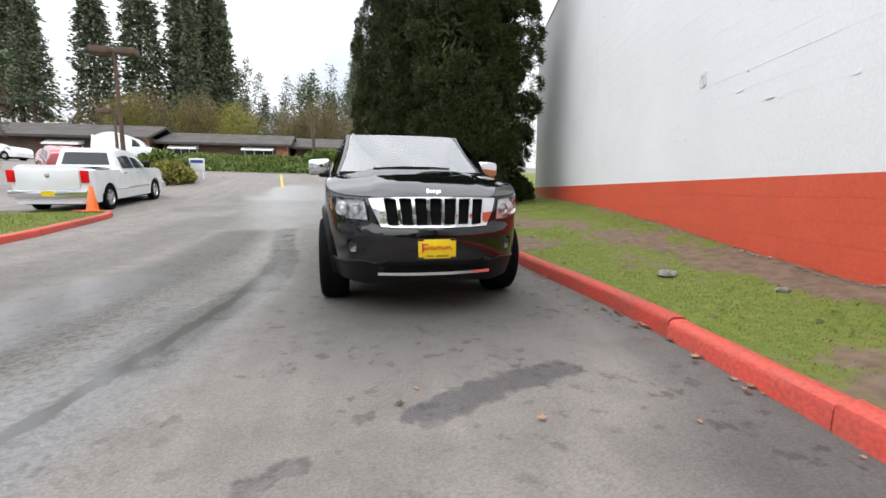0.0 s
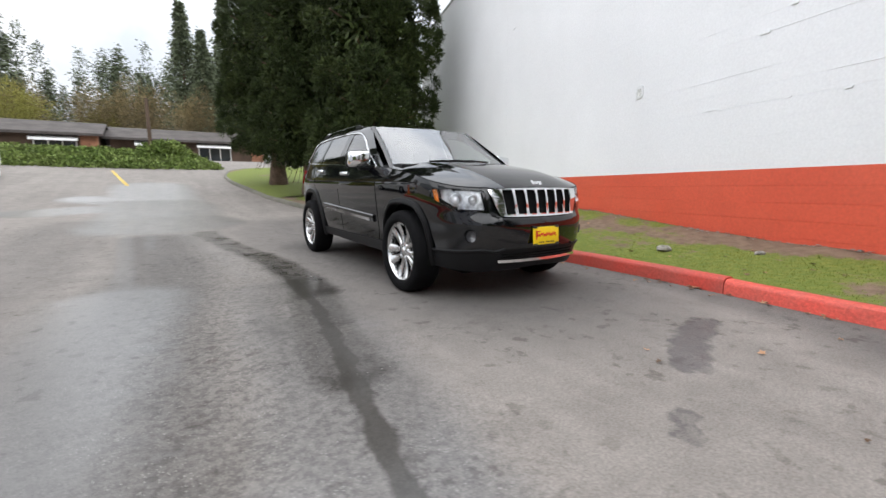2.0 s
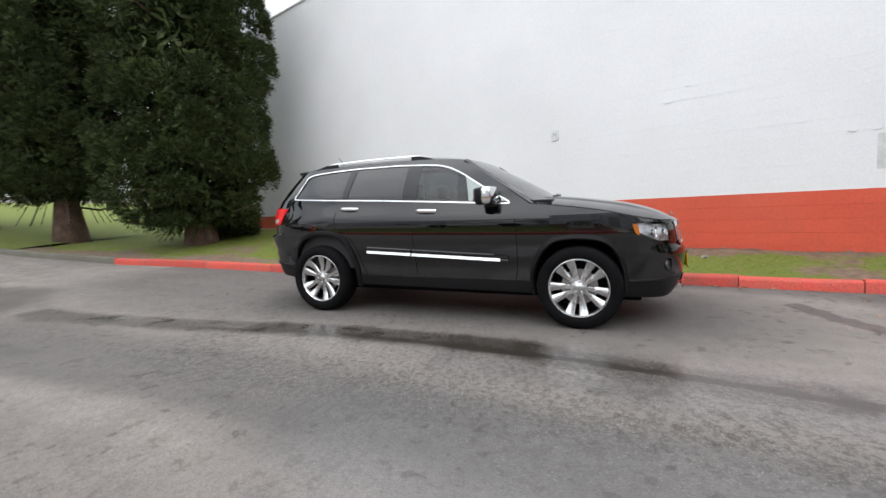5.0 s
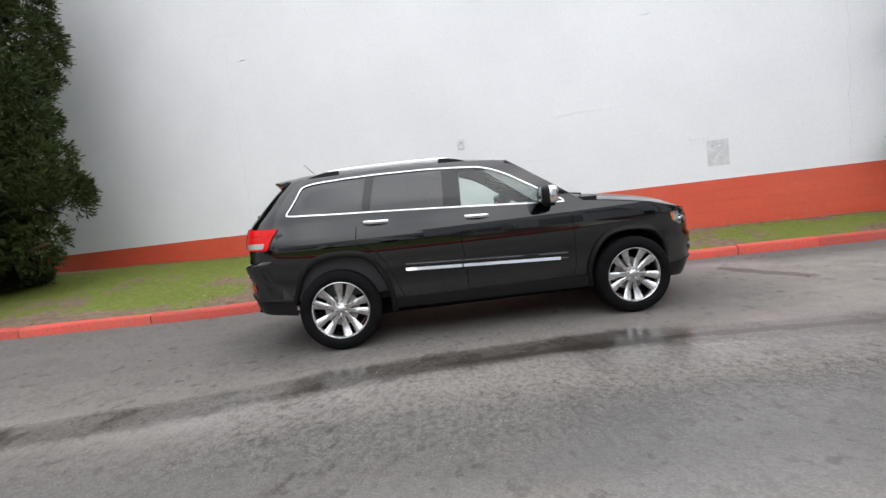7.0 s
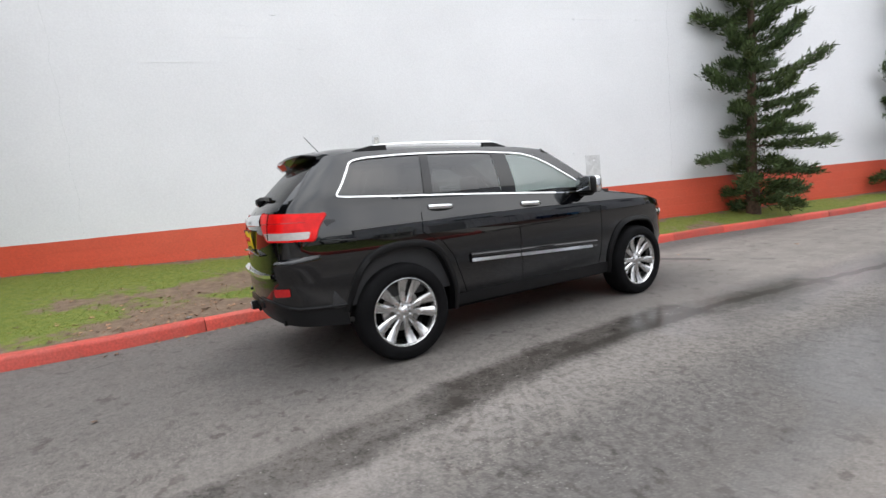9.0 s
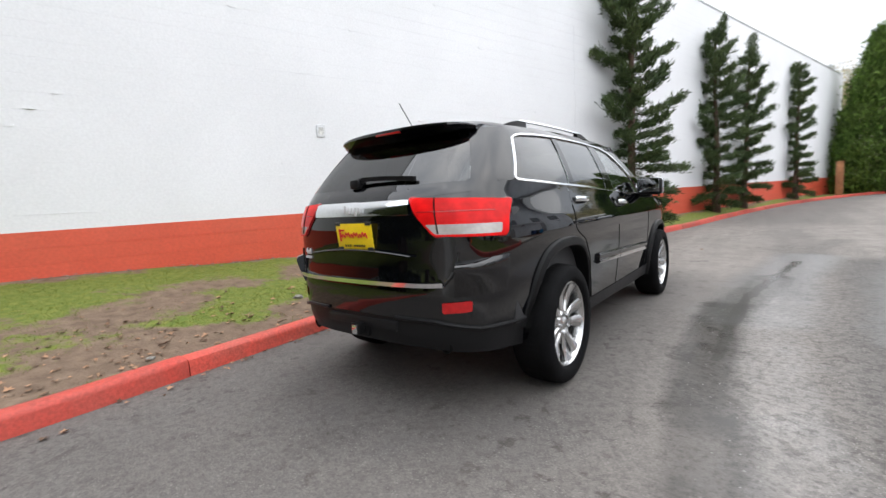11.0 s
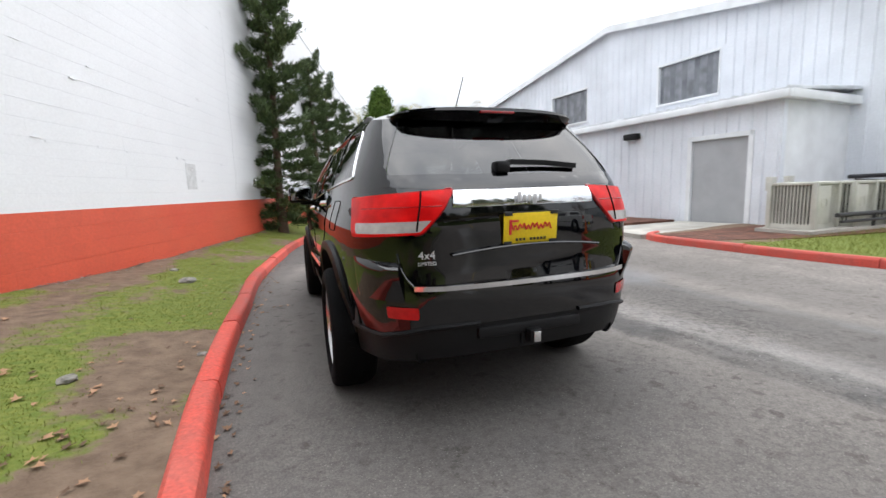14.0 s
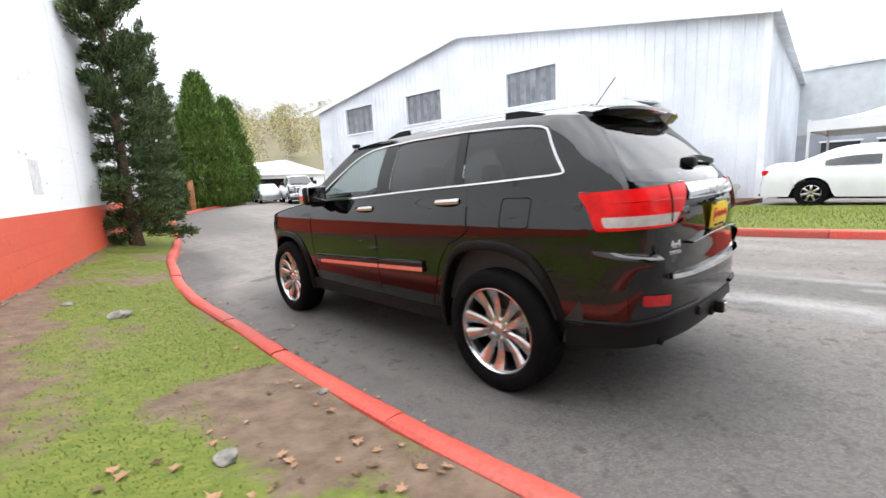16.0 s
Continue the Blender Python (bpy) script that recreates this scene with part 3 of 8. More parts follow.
rows = []
for y in np.concatenate([np.arange(-31, -12, .8), np.arange(-12, 13.01, .12)]):
    xk = float(np.interp(y, [p[1] for p in kerb_fine], [p[0] for p in kerb_fine])) + .13
    xw = max(wall_x(y) + .02, xk + .1)
    rows.append([(xk + (xw - xk) * k, y, verge_z(xk + (xw - xk) * k, y)) for k in np.linspace(0, 1, 26)])
lawn("verge", rows, "patchy mossy grass verge with bare soil", verge_bare)
rows = []
for y in np.arange(13.0, 27.2, .35):
    xk = float(np.interp(y, [p[1] for p in kerb_fine], [p[0] for p in kerb_fine])) + .13
    rows.append([(xk + (22 - xk) * k ** 1.5, y, zg(xk, y) + .12 + .25 * math.sin(math.pi * min(k * 1.3, 1)) * .6) for k in np.linspace(0, 1, 28)])
lawn("lawn", rows, "mown lawn under tall conifers", lambda x, y: -.45)

# island across the road: lawn, bark bed and its kerb
ISLAND = [(-6.98, -3.55), (-6.5, -3.3), (-6.25, -2.6), (-6.18, -1.5), (-6.15, 0), (-6.2, 1.2), (-6.42, 3.0), (-6.65, 4.9), (-6.95, 7.2), (-7.3, 8.5), (-7.75, 8.9), (-8.4, 8.8)]
kerb_run("kerb_island", ISLAND, 1, RED_KERB, "red painted kerb round the grass island", 1.8)
isl_fine = spline(ISLAND, .1)
rows = []
for y in np.arange(-3.3, 8.75, .15):
    xk = float(np.interp(y, [p[1] for p in isl_fine[:-12]], [p[0] for p in isl_fine[:-12]])) - .13
    x1 = min(xk - .05, -10.6 if y < 6 else -10.6 + (y - 6) * .9)
    rows.append([(xk + (x1 - xk) * k, y, zg(xk + (x1 - xk) * k, y) + .12 + .03 * noise.noise(Vector((k * 3, y, 5)))) for k in np.linspace(0, 1, 24)])
lawn("island_lawn", rows, "short bright lawn on the kerbed island", lambda x, y: -.6 if y > -.9 else .2)

# ---- the painted block wall ----
WHITE_WALL = surf("white_block_paint", (.78, .785, .80), rough=.62, grain=.04, scale=35, stain=.04, stain_scale=.5, bump=.10, bump_scale=38, world=True)
ORANGE_WALL = surf("orange_block_paint", (.66, .088, .044), rough=.5, grain=.08, scale=30, stain=.45, stain_scale=.8, tint=(.64, .13, .07), bump=.25, bump_scale=38, obj=.02, island=.02, world=True)
SCAR = surf("patched_render", (.69, .70, .71), rough=.8, grain=.08, scale=30, stain=.06, stain_scale=6, bump=.3, bump_scale=30)
WM = pose(4.2, 0, 0, 0, 0, -math.degrees(WALL_A))     # local y runs along the wall, local -x faces the road
Y0, Y1, COURSE, BLOCK = -36.0, 13.4, .2032, .4064


def make_wall():
    wall = tagged(new("wall_blocks", to_mesh("wall_blocks", *solid_box(-.0020, .24, Y0, Y1, -.4, WALL_TOP), [WHITE_WALL], False)), "long windowless block wall painted white above an orange band", "wall", kind="structure")
    wall.matrix_world = WM
    band = part("painted_band", bm_box(-.0024, .20, Y0, Y1, -.4, BAND_Z), ORANGE_WALL, wall, "orange painted band")
    part("parapet_cap", bm_box(-.03, .27, Y0 - .02, Y1 + .02, WALL_TOP, WALL_TOP + .06, .008), surf("cap_metal", (.55, .56, .57), rough=.5, metal=.6, grain=.1), wall, "grey metal parapet cap")
    return wall


def solid_box(x0, x1, y0, y1, z0, z1):
    v = [(x, y, z) for z in (z0, z1) for y in (y0, y1) for x in (x0, x1)]
    return v, [(0, 2, 3, 1), (4, 5, 7, 6), (0, 1, 5, 4), (2, 6, 7, 3), (0, 4, 6, 2), (1, 3, 7, 5)]


WALL = make_wall()

# ---- the black estate car ----
import functools


def make_car():
    car = thing("suv_car", pose(-.012, 0, -.002, .7), "glossy black five-door SUV with chrome trim, parked beside the red kerb", "car")
    # plan outline of the right half, from the nose to the tail
    plan = [(0, -2.405), (.25, -2.39), (.48, -2.335), (.64, -2.25), (.76, -2.13), (.835, -1.98), (.875, -1.78), (.895, -1.5), (.905, -1.1), (.91, -.5), (.912, 0), (.912, .6), (.908, 1.1), (.898, 1.5),
            (.875, 1.82), (.83, 2.08), (.75, 2.25), (.60, 2.35), (.40, 2.395), (.2, 2.412), (0, 2.417)]
    ts = np.arange(len(plan))
    fx, fy = smooth_table(list(zip(ts, [p[0] for p in plan]))), smooth_table(list(zip(ts, [p[1] for p in plan])))
    tt = np.linspace(0, len(plan) - 1, 900)
    cx, cy = np.array([fx(t) for t in tt]), np.array([fy(t) for t in tt])
    ss = np.concatenate([[0], np.cumsum(np.hypot(np.diff(cx), np.diff(cy)))])
    ss -= np.interp(10, tt, ss)
    nx, ny = np.gradient(cy), -np.gradient(cx)
    nl = np.hypot(nx, ny)
    nx, ny = nx / nl, ny / nl
    s_front, s_rear = ss[0], ss[-1]
    mid = int(np.searchsorted(ss, 0))

    def sx_f(x): return float(np.interp(x, cx[:mid], ss[:mid]))
    def sx_r(x): return float(np.interp(-x, -cx[mid:], ss[mid:]))
    def sy(y): return float(np.interp(y, cy, ss))

    side_d = smooth_table([(.2, .11), (.3, .078), (.38, .057), (.46, .046), (.6, .029), (.72, .015), (.82, .006), (.92, .001), (1.0, .0), (1.05, .002), (1.085, .011), (1.15, .033), (1.24, .062), (1.34, .085), (1.45, .133), (1.58, .20), (1.66, .25), (1.70, .285), (1.76, .36)])
    front_d = smooth_table([(.2, .17), (.3, .085), (.38, .045), (.5, .014), (.6, .002), (.68, .0), (.725, .010), (.755, .036), (.80, .046), (.88, .054), (.95, .075), (1.0, .105), (1.05, .17), (1.1, .26), (1.3, .5)])
    rear_d = smooth_table([(.25, .16), (.36, .07), (.48, .012), (.6, 0), (.74, .0), (.80, .010), (.85, .016), (.95, .020), (1.05, .022), (1.15, .030), (1.25, .066), (1.33, .135), (1.5, .30), (1.62, .432), (1.70, .52), (1.76, .59)])

    def P(s, z, off=0.0):
        x, y = np.interp(s, ss, cx), np.interp(s, ss, cy)
        a, b = np.interp(s, ss, nx), np.interp(s, ss, ny)
        end, ease = (2.405, 1.70) if y < 0 else (2.417, 1.72)
        d = front_d(z) if y < 0 else rear_d(z)
        if abs(y) > ease:
            y = math.copysign(ease + (abs(y) - ease) * (end - d - ease) / (end - ease), y)
        return (x * (1 - side_d(z) / .912) + a * off, y + b * off, z)

    # heights of the upper edges
    hood_edge = smooth_table([(s_front, .985), (sx_f(.3), .985), (sx_f(.55), .988), (sx_f(.72), 1.0), (sy(-2.0), 1.035), (sy(-1.8), 1.075), (sy(-1.5), 1.125), (sy(-1.2), 1.165), (sy(-.95), 1.19), (-.78, 1.196)])
    belt = smooth_table([(-1.05, 1.17), (-.78, 1.187), (0, 1.232), (.8, 1.272), (1.4, 1.297), (1.86, 1.318), (sx_r(.6), 1.30), (sx_r(.3), 1.295), (s_rear, 1.293)])
    roof_edge = smooth_table([(-.34, 1.655), (-.2, 1.675), (0, 1.69), (.5, 1.70), (1.0, 1.695), (1.5, 1.675), (1.8, 1.66), (2.0, 1.65), (sx_r(.5), 1.64), (s_rear, 1.64)])
    bottom = lerp_table([(s_front, .30), (sx_f(.6), .27), (sy(-1.95), .30), (-1.05, .31), (.95, .33), (1.9, .36), (2.05, .375), (sx_r(.7), .395), (sx_r(.5), .41), (s_rear, .415)])
    us = np.concatenate([np.linspace(s_front, -1.9, 26), np.linspace(-1.85, 1.75, 73), np.linspace(1.8, s_rear, 26)])
    zs = np.concatenate([np.linspace(.26, .5, 7), np.linspace(.55, 1.15, 16), np.linspace(1.18, 1.72, 19)])
    sh = Sheet(list(us), list(zs))
    edge_us = list(us)

    def poly_between(lo, hi, a, b):
        k = [a] + [u for u in edge_us if a < u < b] + [b]
        return [(u, lo(u)) for u in k] + [(u, hi(u)) for u in reversed(k)]

    # wheel openings, in length and height
    f_out = [(-1.015, .30), (-1.0, .52), (-1.075, .72), (-1.19, .842), (-1.34, .885), (-1.55, .885), (-1.71, .845), (-1.81, .74), (-1.862, .6), (-1.885, .45), (-1.88, .30)]
    r_out = [(.925, .30), (.935, .52), (1.02, .75), (1.115, .88), (1.25, .938), (1.45, .95), (1.6, .93), (1.72, .875), (1.81, .77), (1.88, .6), (1.93, .47)]

    def soften(pts, n=4):
        t = np.arange(len(pts))
        a, b = smooth_table(list(zip(t, [p[0] for p in pts]))), smooth_table(list(zip(t, [p[1] for p in pts])))
        return [(a(k), b(k)) for k in np.linspace(0, len(pts) - 1, (len(pts) - 1) * n + 1)]

    def shrink(pts, c, k): return [(c[0] + (p[0] - c[0]) * k, c[1] + (p[1] - c[1]) * k) for p in pts]
    f_out, r_out = soften(f_out), soften(r_out)
    f_in, r_in = shrink(f_out, (-1.45, .36), .90), shrink(r_out, (1.44, .36), .90)
    f_hole, r_hole = [(f_in[0][0], .1)] + f_in + [(f_in[-1][0], .1)], [(r_in[0][0], .1)] + r_in + [(r_in[-1][0], .1)]

    # window openings
    dlo = [(1.925, 1.327), (1.875, 1.40), (1.805, 1.50), (1.75, 1.562), (1.69, 1.598), (1.58, 1.617), (1.3, 1.635), (1.0, 1.645), (.5, 1.647), (.15, 1.632), (-.02, 1.618), (-.16, 1.58), (-.30, 1.512), (-.48, 1.40), (-.64, 1.302), (-.80, 1.212), (-.815, 1.19)] + [(u, belt(u)) for u in np.linspace(-.72, 1.82, 20)]
    dlo = rounded(dlo, .03, 2)
    b_bar = [(.215, 1.1), (.175, 1.7), (.345, 1.7), (.385, 1.1)]
    c_bar = [(1.112, 1.1), (1.067, 1.40), (1.002, 1.7), (1.082, 1.7), (1.147, 1.40), (1.192, 1.1)]
    rear_win = rounded([(sx_r(.735), 1.322), (sx_r(.725), 1.45), (sx_r(.70), 1.64), (s_rear + .02, 1.65), (s_rear + .02, 1.312)], .03, 3)
    tail = rounded([(sy(1.985), 1.215), (sx_r(.41), 1.245), (sx_r(.46), 1.15), (sx_r(.55), 1.035), (sy(2.09), 1.022), (sy(2.05), 1.12)], .022, 3)
    tail_low = rounded([(sx_r(.512), 1.098), (sx_r(.56), 1.045), (sy(2.13), 1.04), (sy(2.11), 1.092)], .012, 2)
    refl = rounded([(sx_r(.595), .682), (sx_r(.60), .622), (sx_r(.735), .632), (sx_r(.735), .690)], .01, 2)
    head = rounded([(sy(-1.93), .975), (sy(-1.95), .885), (sx_f(.755), .795), (sx_f(.525), .79), (sx_f(.548), .966), (sx_f(.75), .982)], .02, 3)
    amber = [(sy(-1.92), .99), (sy(-1.92), .86), (sy(-2.0), .84), (sy(-1.985), .99)]
    fog = [(sx_f(.685) + .052 * math.cos(a), .59 + .058 * math.sin(a)) for a in np.linspace(0, 2 * math.pi, 17)[:-1]]
    grille = rounded([(s_front - .02, .985), (sx_f(.30), .982), (sx_f(.525), .972), (sx_f(.50), .86), (sx_f(.455), .752), (sx_f(.3), .745), (s_front - .02, .742)], .015, 2)
    front_low = [(s_front - .02, .475), (sx_f(.42), .475), (sx_f(.50), .452), (sx_f(.60), .47), (sx_f(.76), .455), (sy(-1.85), .45), (sy(-1.85), .2), (s_front - .02, .2)]
    rear_low = [(s_rear + .02, .585), (sx_r(.3), .582), (sx_r(.56), .575), (sx_r(.66), .555), (sy(2.22), .53), (1.90, .52), (1.90, .2), (s_rear + .02, .2)]
    gate = [(s_rear + .02, .79), (sx_r(.55), .79), (sx_r(.615), .83), (sx_r(.655), .94), (sx_r(.655), 1.03), (sx_r(.58), 1.04), (sx_r(.47), 1.14), (sx_r(.425), 1.24), (sx_r(.75), 1.262), (sx_r(.752), 1.32), (sx_r(.72), 1.66), (s_rear + .02, 1.66)]
    door_f = [(-.83, 1.196), (-.865, 1.05), (-.885, .8), (-.885, .55), (-.86, .43), (.205, .43), (.215, .7), (.245, .95), (.255, 1.25)] + [(u, belt(u)) for u in np.linspace(.2, -.8, 12)]
    door_r = [(.255, 1.25), (.245, .95), (.215, .7), (.205, .43), (.84, .43), (.885, .56), (.965, .77), (1.07, .905), (1.20, .965), (1.245, 1.0), (1.225, 1.15), (1.205, 1.30)] + [(u, belt(u)) for u in np.linspace(1.15, .3, 10)]
    sill = [(-1.2, .43), (1.1, .43), (1.1, .2), (-1.2, .2)]
    hood_line = [(u, hood_edge(u)) for u in edge_us if u < -.80] + [(-.80, hood_edge(-.80))]
    belt_line = [(u, belt(u)) for u in edge_us if u > -.82]
    for poly, closed in ((f_in, False), (r_in, False), (hood_line, False), (belt_line, False), (dlo, True), (b_bar, True), (c_bar, True), (rear_win, True), (tail, True), (tail_low, True), (refl, True), (head, True), (amber, True), (fog, True), (grille, True),
                         (front_low, True), (rear_low, True), (gate, True), (door_f, True), (door_r, True), (sill, True), ([(u, bottom(u)) for u in edge_us], False),
                         ([(u, roof_edge(u)) for u in edge_us if u > -.36], False), ([(-1.02, 1.17), (-.36, 1.635), (-.30, 1.668)], False)):
        sh.cut(poly, closed)
    a_front = lerp_table([(1.17, -1.02), (1.635, -.36), (1.668, -.30), (1.72, -.2)])

    def in_shell(u, z):
        if z < bottom(u) or inside(f_hole, u, z) or inside(r_hole, u, z):
            return False
        if u < -.80 and z < hood_edge(u):
            return True
        if z <= belt(u) and u > -1.02:
            return True
        return u > a_front(z) and z < roof_edge(u)
    names = [("dlo", dlo), ("rear_win", rear_win), ("tail", tail), ("refl", refl), ("head", head), ("fog", fog), ("grille", grille), ("front_low", front_low), ("rear_low", rear_low), ("gate", gate), ("door_f", door_f), ("door_r", door_r), ("sill", sill)]

    @functools.lru_cache(None)
    def kind(u, z):
        if not in_shell(u, z):
            return ""
        for n, p in names:
            if n == "sill" and not -1.2 < u < 1.1:
                continue
            if inside(p, u, z):
                return n
        return "body"
    body = part("body", sh.take(lambda u, z: kind(u, z) == "body", P), PAINT, car, "glossy black painted body shell", 30)
    part("front_bumper_skirt", sh.take(lambda u, z: kind(u, z) == "front_low", lambda u, z: P(u, z, -.004)), PLASTIC, car, "matt black lower front bumper")
    part("rear_bumper_skirt", sh.take(lambda u, z: kind(u, z) == "rear_low", lambda u, z: P(u, z, -.006)), PLASTIC, car, "matt black lower rear bumper")
    sills = {}
    for sg, side in ((-1, "right"), (1, "left")):
        part("sill", sh.take(lambda u, z: kind(u, z) == "sill", lambda u, z: P(u, z, .006), mirror=sg), PLASTIC, car, "matt black sill panel")
    gate_ob = part("tailgate", sh.take(lambda u, z: kind(u, z) == "gate", lambda u, z: P(u, z, .002)), PAINT, car, "black tailgate with chrome bar", 30)
    part("rear_window", sh.take(lambda u, z: kind(u, z) == "rear_win", lambda u, z: P(u, z, -.003)), GLASS_REAR, gate_ob, "dark tinted rear window", 60)

    def seam(pts, name, parent, r=.0035, sg=1, off=.0, material=DARK, ring=6, closed=False):
        q = [P(u, z, off) for u, z in pts]
        return part(name, sweep(bmesh.new(), [(x * sg, y, z) for x, y, z in q], circle(r, ring), ups=[(0.2, .1, 1)] * len(q), closed=closed), material, parent)
    chrome_belt = [(-.006, -.011), (.010, -.009), (.010, .009), (-.006, .011)]

    def dense(pts, n=6, closed=False):
        out, m = [], len(pts)
        for i in range(m if closed else m - 1):
            a, b = pts[i], pts[(i + 1) % m]
            out += [(a[0] + (b[0] - a[0]) * k / n, a[1] + (b[1] - a[1]) * k / n) for k in range(n)]
        return out if closed else out + [pts[-1]]
    doors = {}
    for sg in (-1, 1):
        for key, win, label in (("door_f", "front", "black front door"), ("door_r", "rear", "black rear door")):
            poly = door_f if key == "door_f" else door_r
            d = part("front_door" if key == "door_f" else "rear_door", sh.take(lambda u, z: kind(u, z) == key, lambda u, z: P(u, z, .001), mirror=sg), PAINT, car, label, 30)
            doors[(sg, key)] = d
            seam(dense([p for p in poly if p[1] < belt(p[0]) - .004], 3), "door_gap", d, .0042, sg, .0)
            y0, z0 = (.07, 1.138) if key == "door_f" else (1.035, 1.184)
            bm = bmesh.new()
            x = P(sy(y0), z0)[0]
            pts = [(sg * (x + .004 + .030 * math.sin(math.pi * min(max(k, 0), 1)) ** .5), y0 - .112 + .224 * k, z0 - .003 + .008 * k) for k in np.linspace(0, 1, 13)]
            sweep(bm, pts, [(c * .9, d_ * 1.5) for c, d_ in circle(.0125, 10)])
            part("handle", bm, CHROME, d, "chrome pull handle")
            bm = bmesh.new()
            for k in range(1):
                add_box(bm, -.003, .003, -.075, .075, -.026, .022, .002, pose(sg * (x + .001), y0, z0))
            part("handle_cup", bm, DARK, d)
            yr, yf = (.245, -.80) if key == "door_f" else (.80, .258)
            bm = bmesh.new()
            n = 14
            mz = lambda y: .688 + .0445 * (y - 0)
            sec = [(-.002, -.040), (.016, -.036), (.020, -.030), (.020, -.018), (.016, -.012), (.022, -.006), (.026, .030), (.014, .042), (-.002, .046)]
            pts = [(sg * P(y, mz(y))[0], y, mz(y)) for y in np.linspace(yf, yr, n)]
            sweep(bm, pts, [(sg * c, dd) for c, dd in sec])
            part("side_moulding", bm, PAINT, d, "black door moulding")
            bm = bmesh.new()
            sweep(bm, [(sg * (abs(p[0]) + .012), p[1], p[2] - .013) for p in (pts if key == "door_r" else pts[1:])], [(sg * c, dd) for c, dd in [(0, -.021), (.017, -.019), (.009, .015), (0, .019)]])
            part("chrome_strip", bm, CHROME, d, "bright chrome strip")
        # window panes
        f_pane = lambda u, z: kind(u, z) == "dlo" and not inside(b_bar, u, z) and u < .2
        r_pane = lambda u, z: kind(u, z) == "dlo" and not inside(b_bar, u, z) and not inside(c_bar, u, z) and .2 <= u < 1.08
        q_pane = lambda u, z: kind(u, z) == "dlo" and not inside(c_bar, u, z) and u >= 1.08
        part("side_window", sh.take(f_pane, lambda u, z: P(u, z, -.008), mirror=sg), GLASS_CLEAR, doors[(sg, "door_f")], "clear door glass", 60)
        part("side_window", sh.take(r_pane, lambda u, z: P(u, z, -.008), mirror=sg), GLASS_DARK, doors[(sg, "door_r")], "dark tinted door glass", 60)
        part("quarter_window", sh.take(q_pane, lambda u, z: P(u, z, -.008), mirror=sg), GLASS_DARK, car, "dark tinted quarter glass", 60)
        for bar in (b_bar, c_bar):
            part("pillar", sh.take(lambda u, z: kind(u, z) == "dlo" and inside(bar, u, z), lambda u, z: P(u, z, -.002), mirror=sg), PIANO, car, "gloss black window pillar")
        q = [P(u, z, .002) for u, z in dense(dlo, 2, True)]
        nrm = []
        for u, z in dense(dlo, 2, True):
            a, b = Vector(P(u, z)), Vector(P(u, z, .05))
            v = (b - a).normalized()
            nrm.append((v.x * sg, v.y, v.z + .3))
        part("chrome_surround", sweep(bmesh.new(), [(x * sg, y, z) for x, y, z in q], [(-.008, -.004), (-.006, .005), (.006, .005), (.008, -.004)], ups=nrm, closed=True), CHROME, car, "chrome window surround")
        # wheel arch lips
        for out_, in_, nm in ((f_out, f_in, "front"), (r_out, r_in, "rear")):
            bm = bmesh.new()
            rows = []
            for (a, b), (c, d_) in zip(out_, in_):
                low = min(1, max(.12, (b - .46) / .3)) if nm == "rear" and a > 1.5 else 1
                p0, p1, p2, p3, p4 = P(a, b, -.004), P(a + (c - a) * .12, b + (d_ - b) * .12, .02 * low), P(a + (c - a) * .75, b + (d_ - b) * .75, .034 * low), P(c, d_, .026 * low), P(c, d_, -.07)
                rows.append([bm.verts.new((sg * p[0], p[1], p[2])) for p in (p0, p1, p2, p3, p4)])
            for r0, r1 in zip(rows, rows[1:]):
                for k in range(4):
                    bm.faces.new((r0[k], r0[k + 1], r1[k + 1], r1[k]))
            part("wheel_arch", bm, TRIM, car, "satin black wheel arch lip", 50)
            cy0 = -1.45 if nm == "front" else 1.44
            bm = bmesh.new()
            ring = [(cy0 + (y - cy0) * 1.02, z) for y, z in in_]
            a = [bm.verts.new((sg * .86, y, z)) for y, z in ring]
            b = [bm.verts.new((sg * .52, y, z)) for y, z in ring]
            for k in range(len(a) - 1):
                bm.faces.new((a[k], a[k + 1], b[k + 1], b[k]))
            bm.faces.new(b)
            part("wheel_well", bm, DARK, car)
    # bonnet and roof, spanned between their two edges
    def cap(pts, crown, nx_=18, power=2.0, bulge=lambda x, y: 0.0):
        bm = bmesh.new()
        rows = []
        for i, (x, y, z) in enumerate(pts):
            zc = crown(y)
            rows.append([bm.verts.new((x * k, y, z + (zc - z) * (1 - abs(k) ** power) + bulge(abs(x * k), y))) for k in np.linspace(-1, 1, nx_ * 2 + 1)])
        for r0, r1 in zip(rows, rows[1:]):
            for k in range(nx_ * 2):
                bm.faces.new((r0[k], r0[k + 1], r1[k + 1], r1[k]))
        bmesh.ops.remove_doubles(bm, verts=bm.verts[:], dist=.0005)
        return bm
    hood_crown = smooth_table([(-2.31, .99), (-2.24, 1.028), (-2.1, 1.085), (-1.9, 1.135), (-1.6, 1.185), (-1.3, 1.225), (-1.1, 1.24), (-.8, 1.245)])
    hp = [P(u, hood_edge(u)) for u in np.linspace(s_front + .004, sy(-2.0), 26)] + [P(u, hood_edge(u)) for u in np.linspace(sy(-1.95), -.98, 22)]
    hp.sort(key=lambda p: p[1])
    bonnet = part("bonnet", cap([p for p in hp if p[1] < -1.06], hood_crown, 30, 2.6, lambda x, y: .015 * min(max((.50 - x) / .06, 0), 1) * min(max((y + 2.22) / .35, 0), 1)), PAINT, car, "glossy black bonnet", 40)
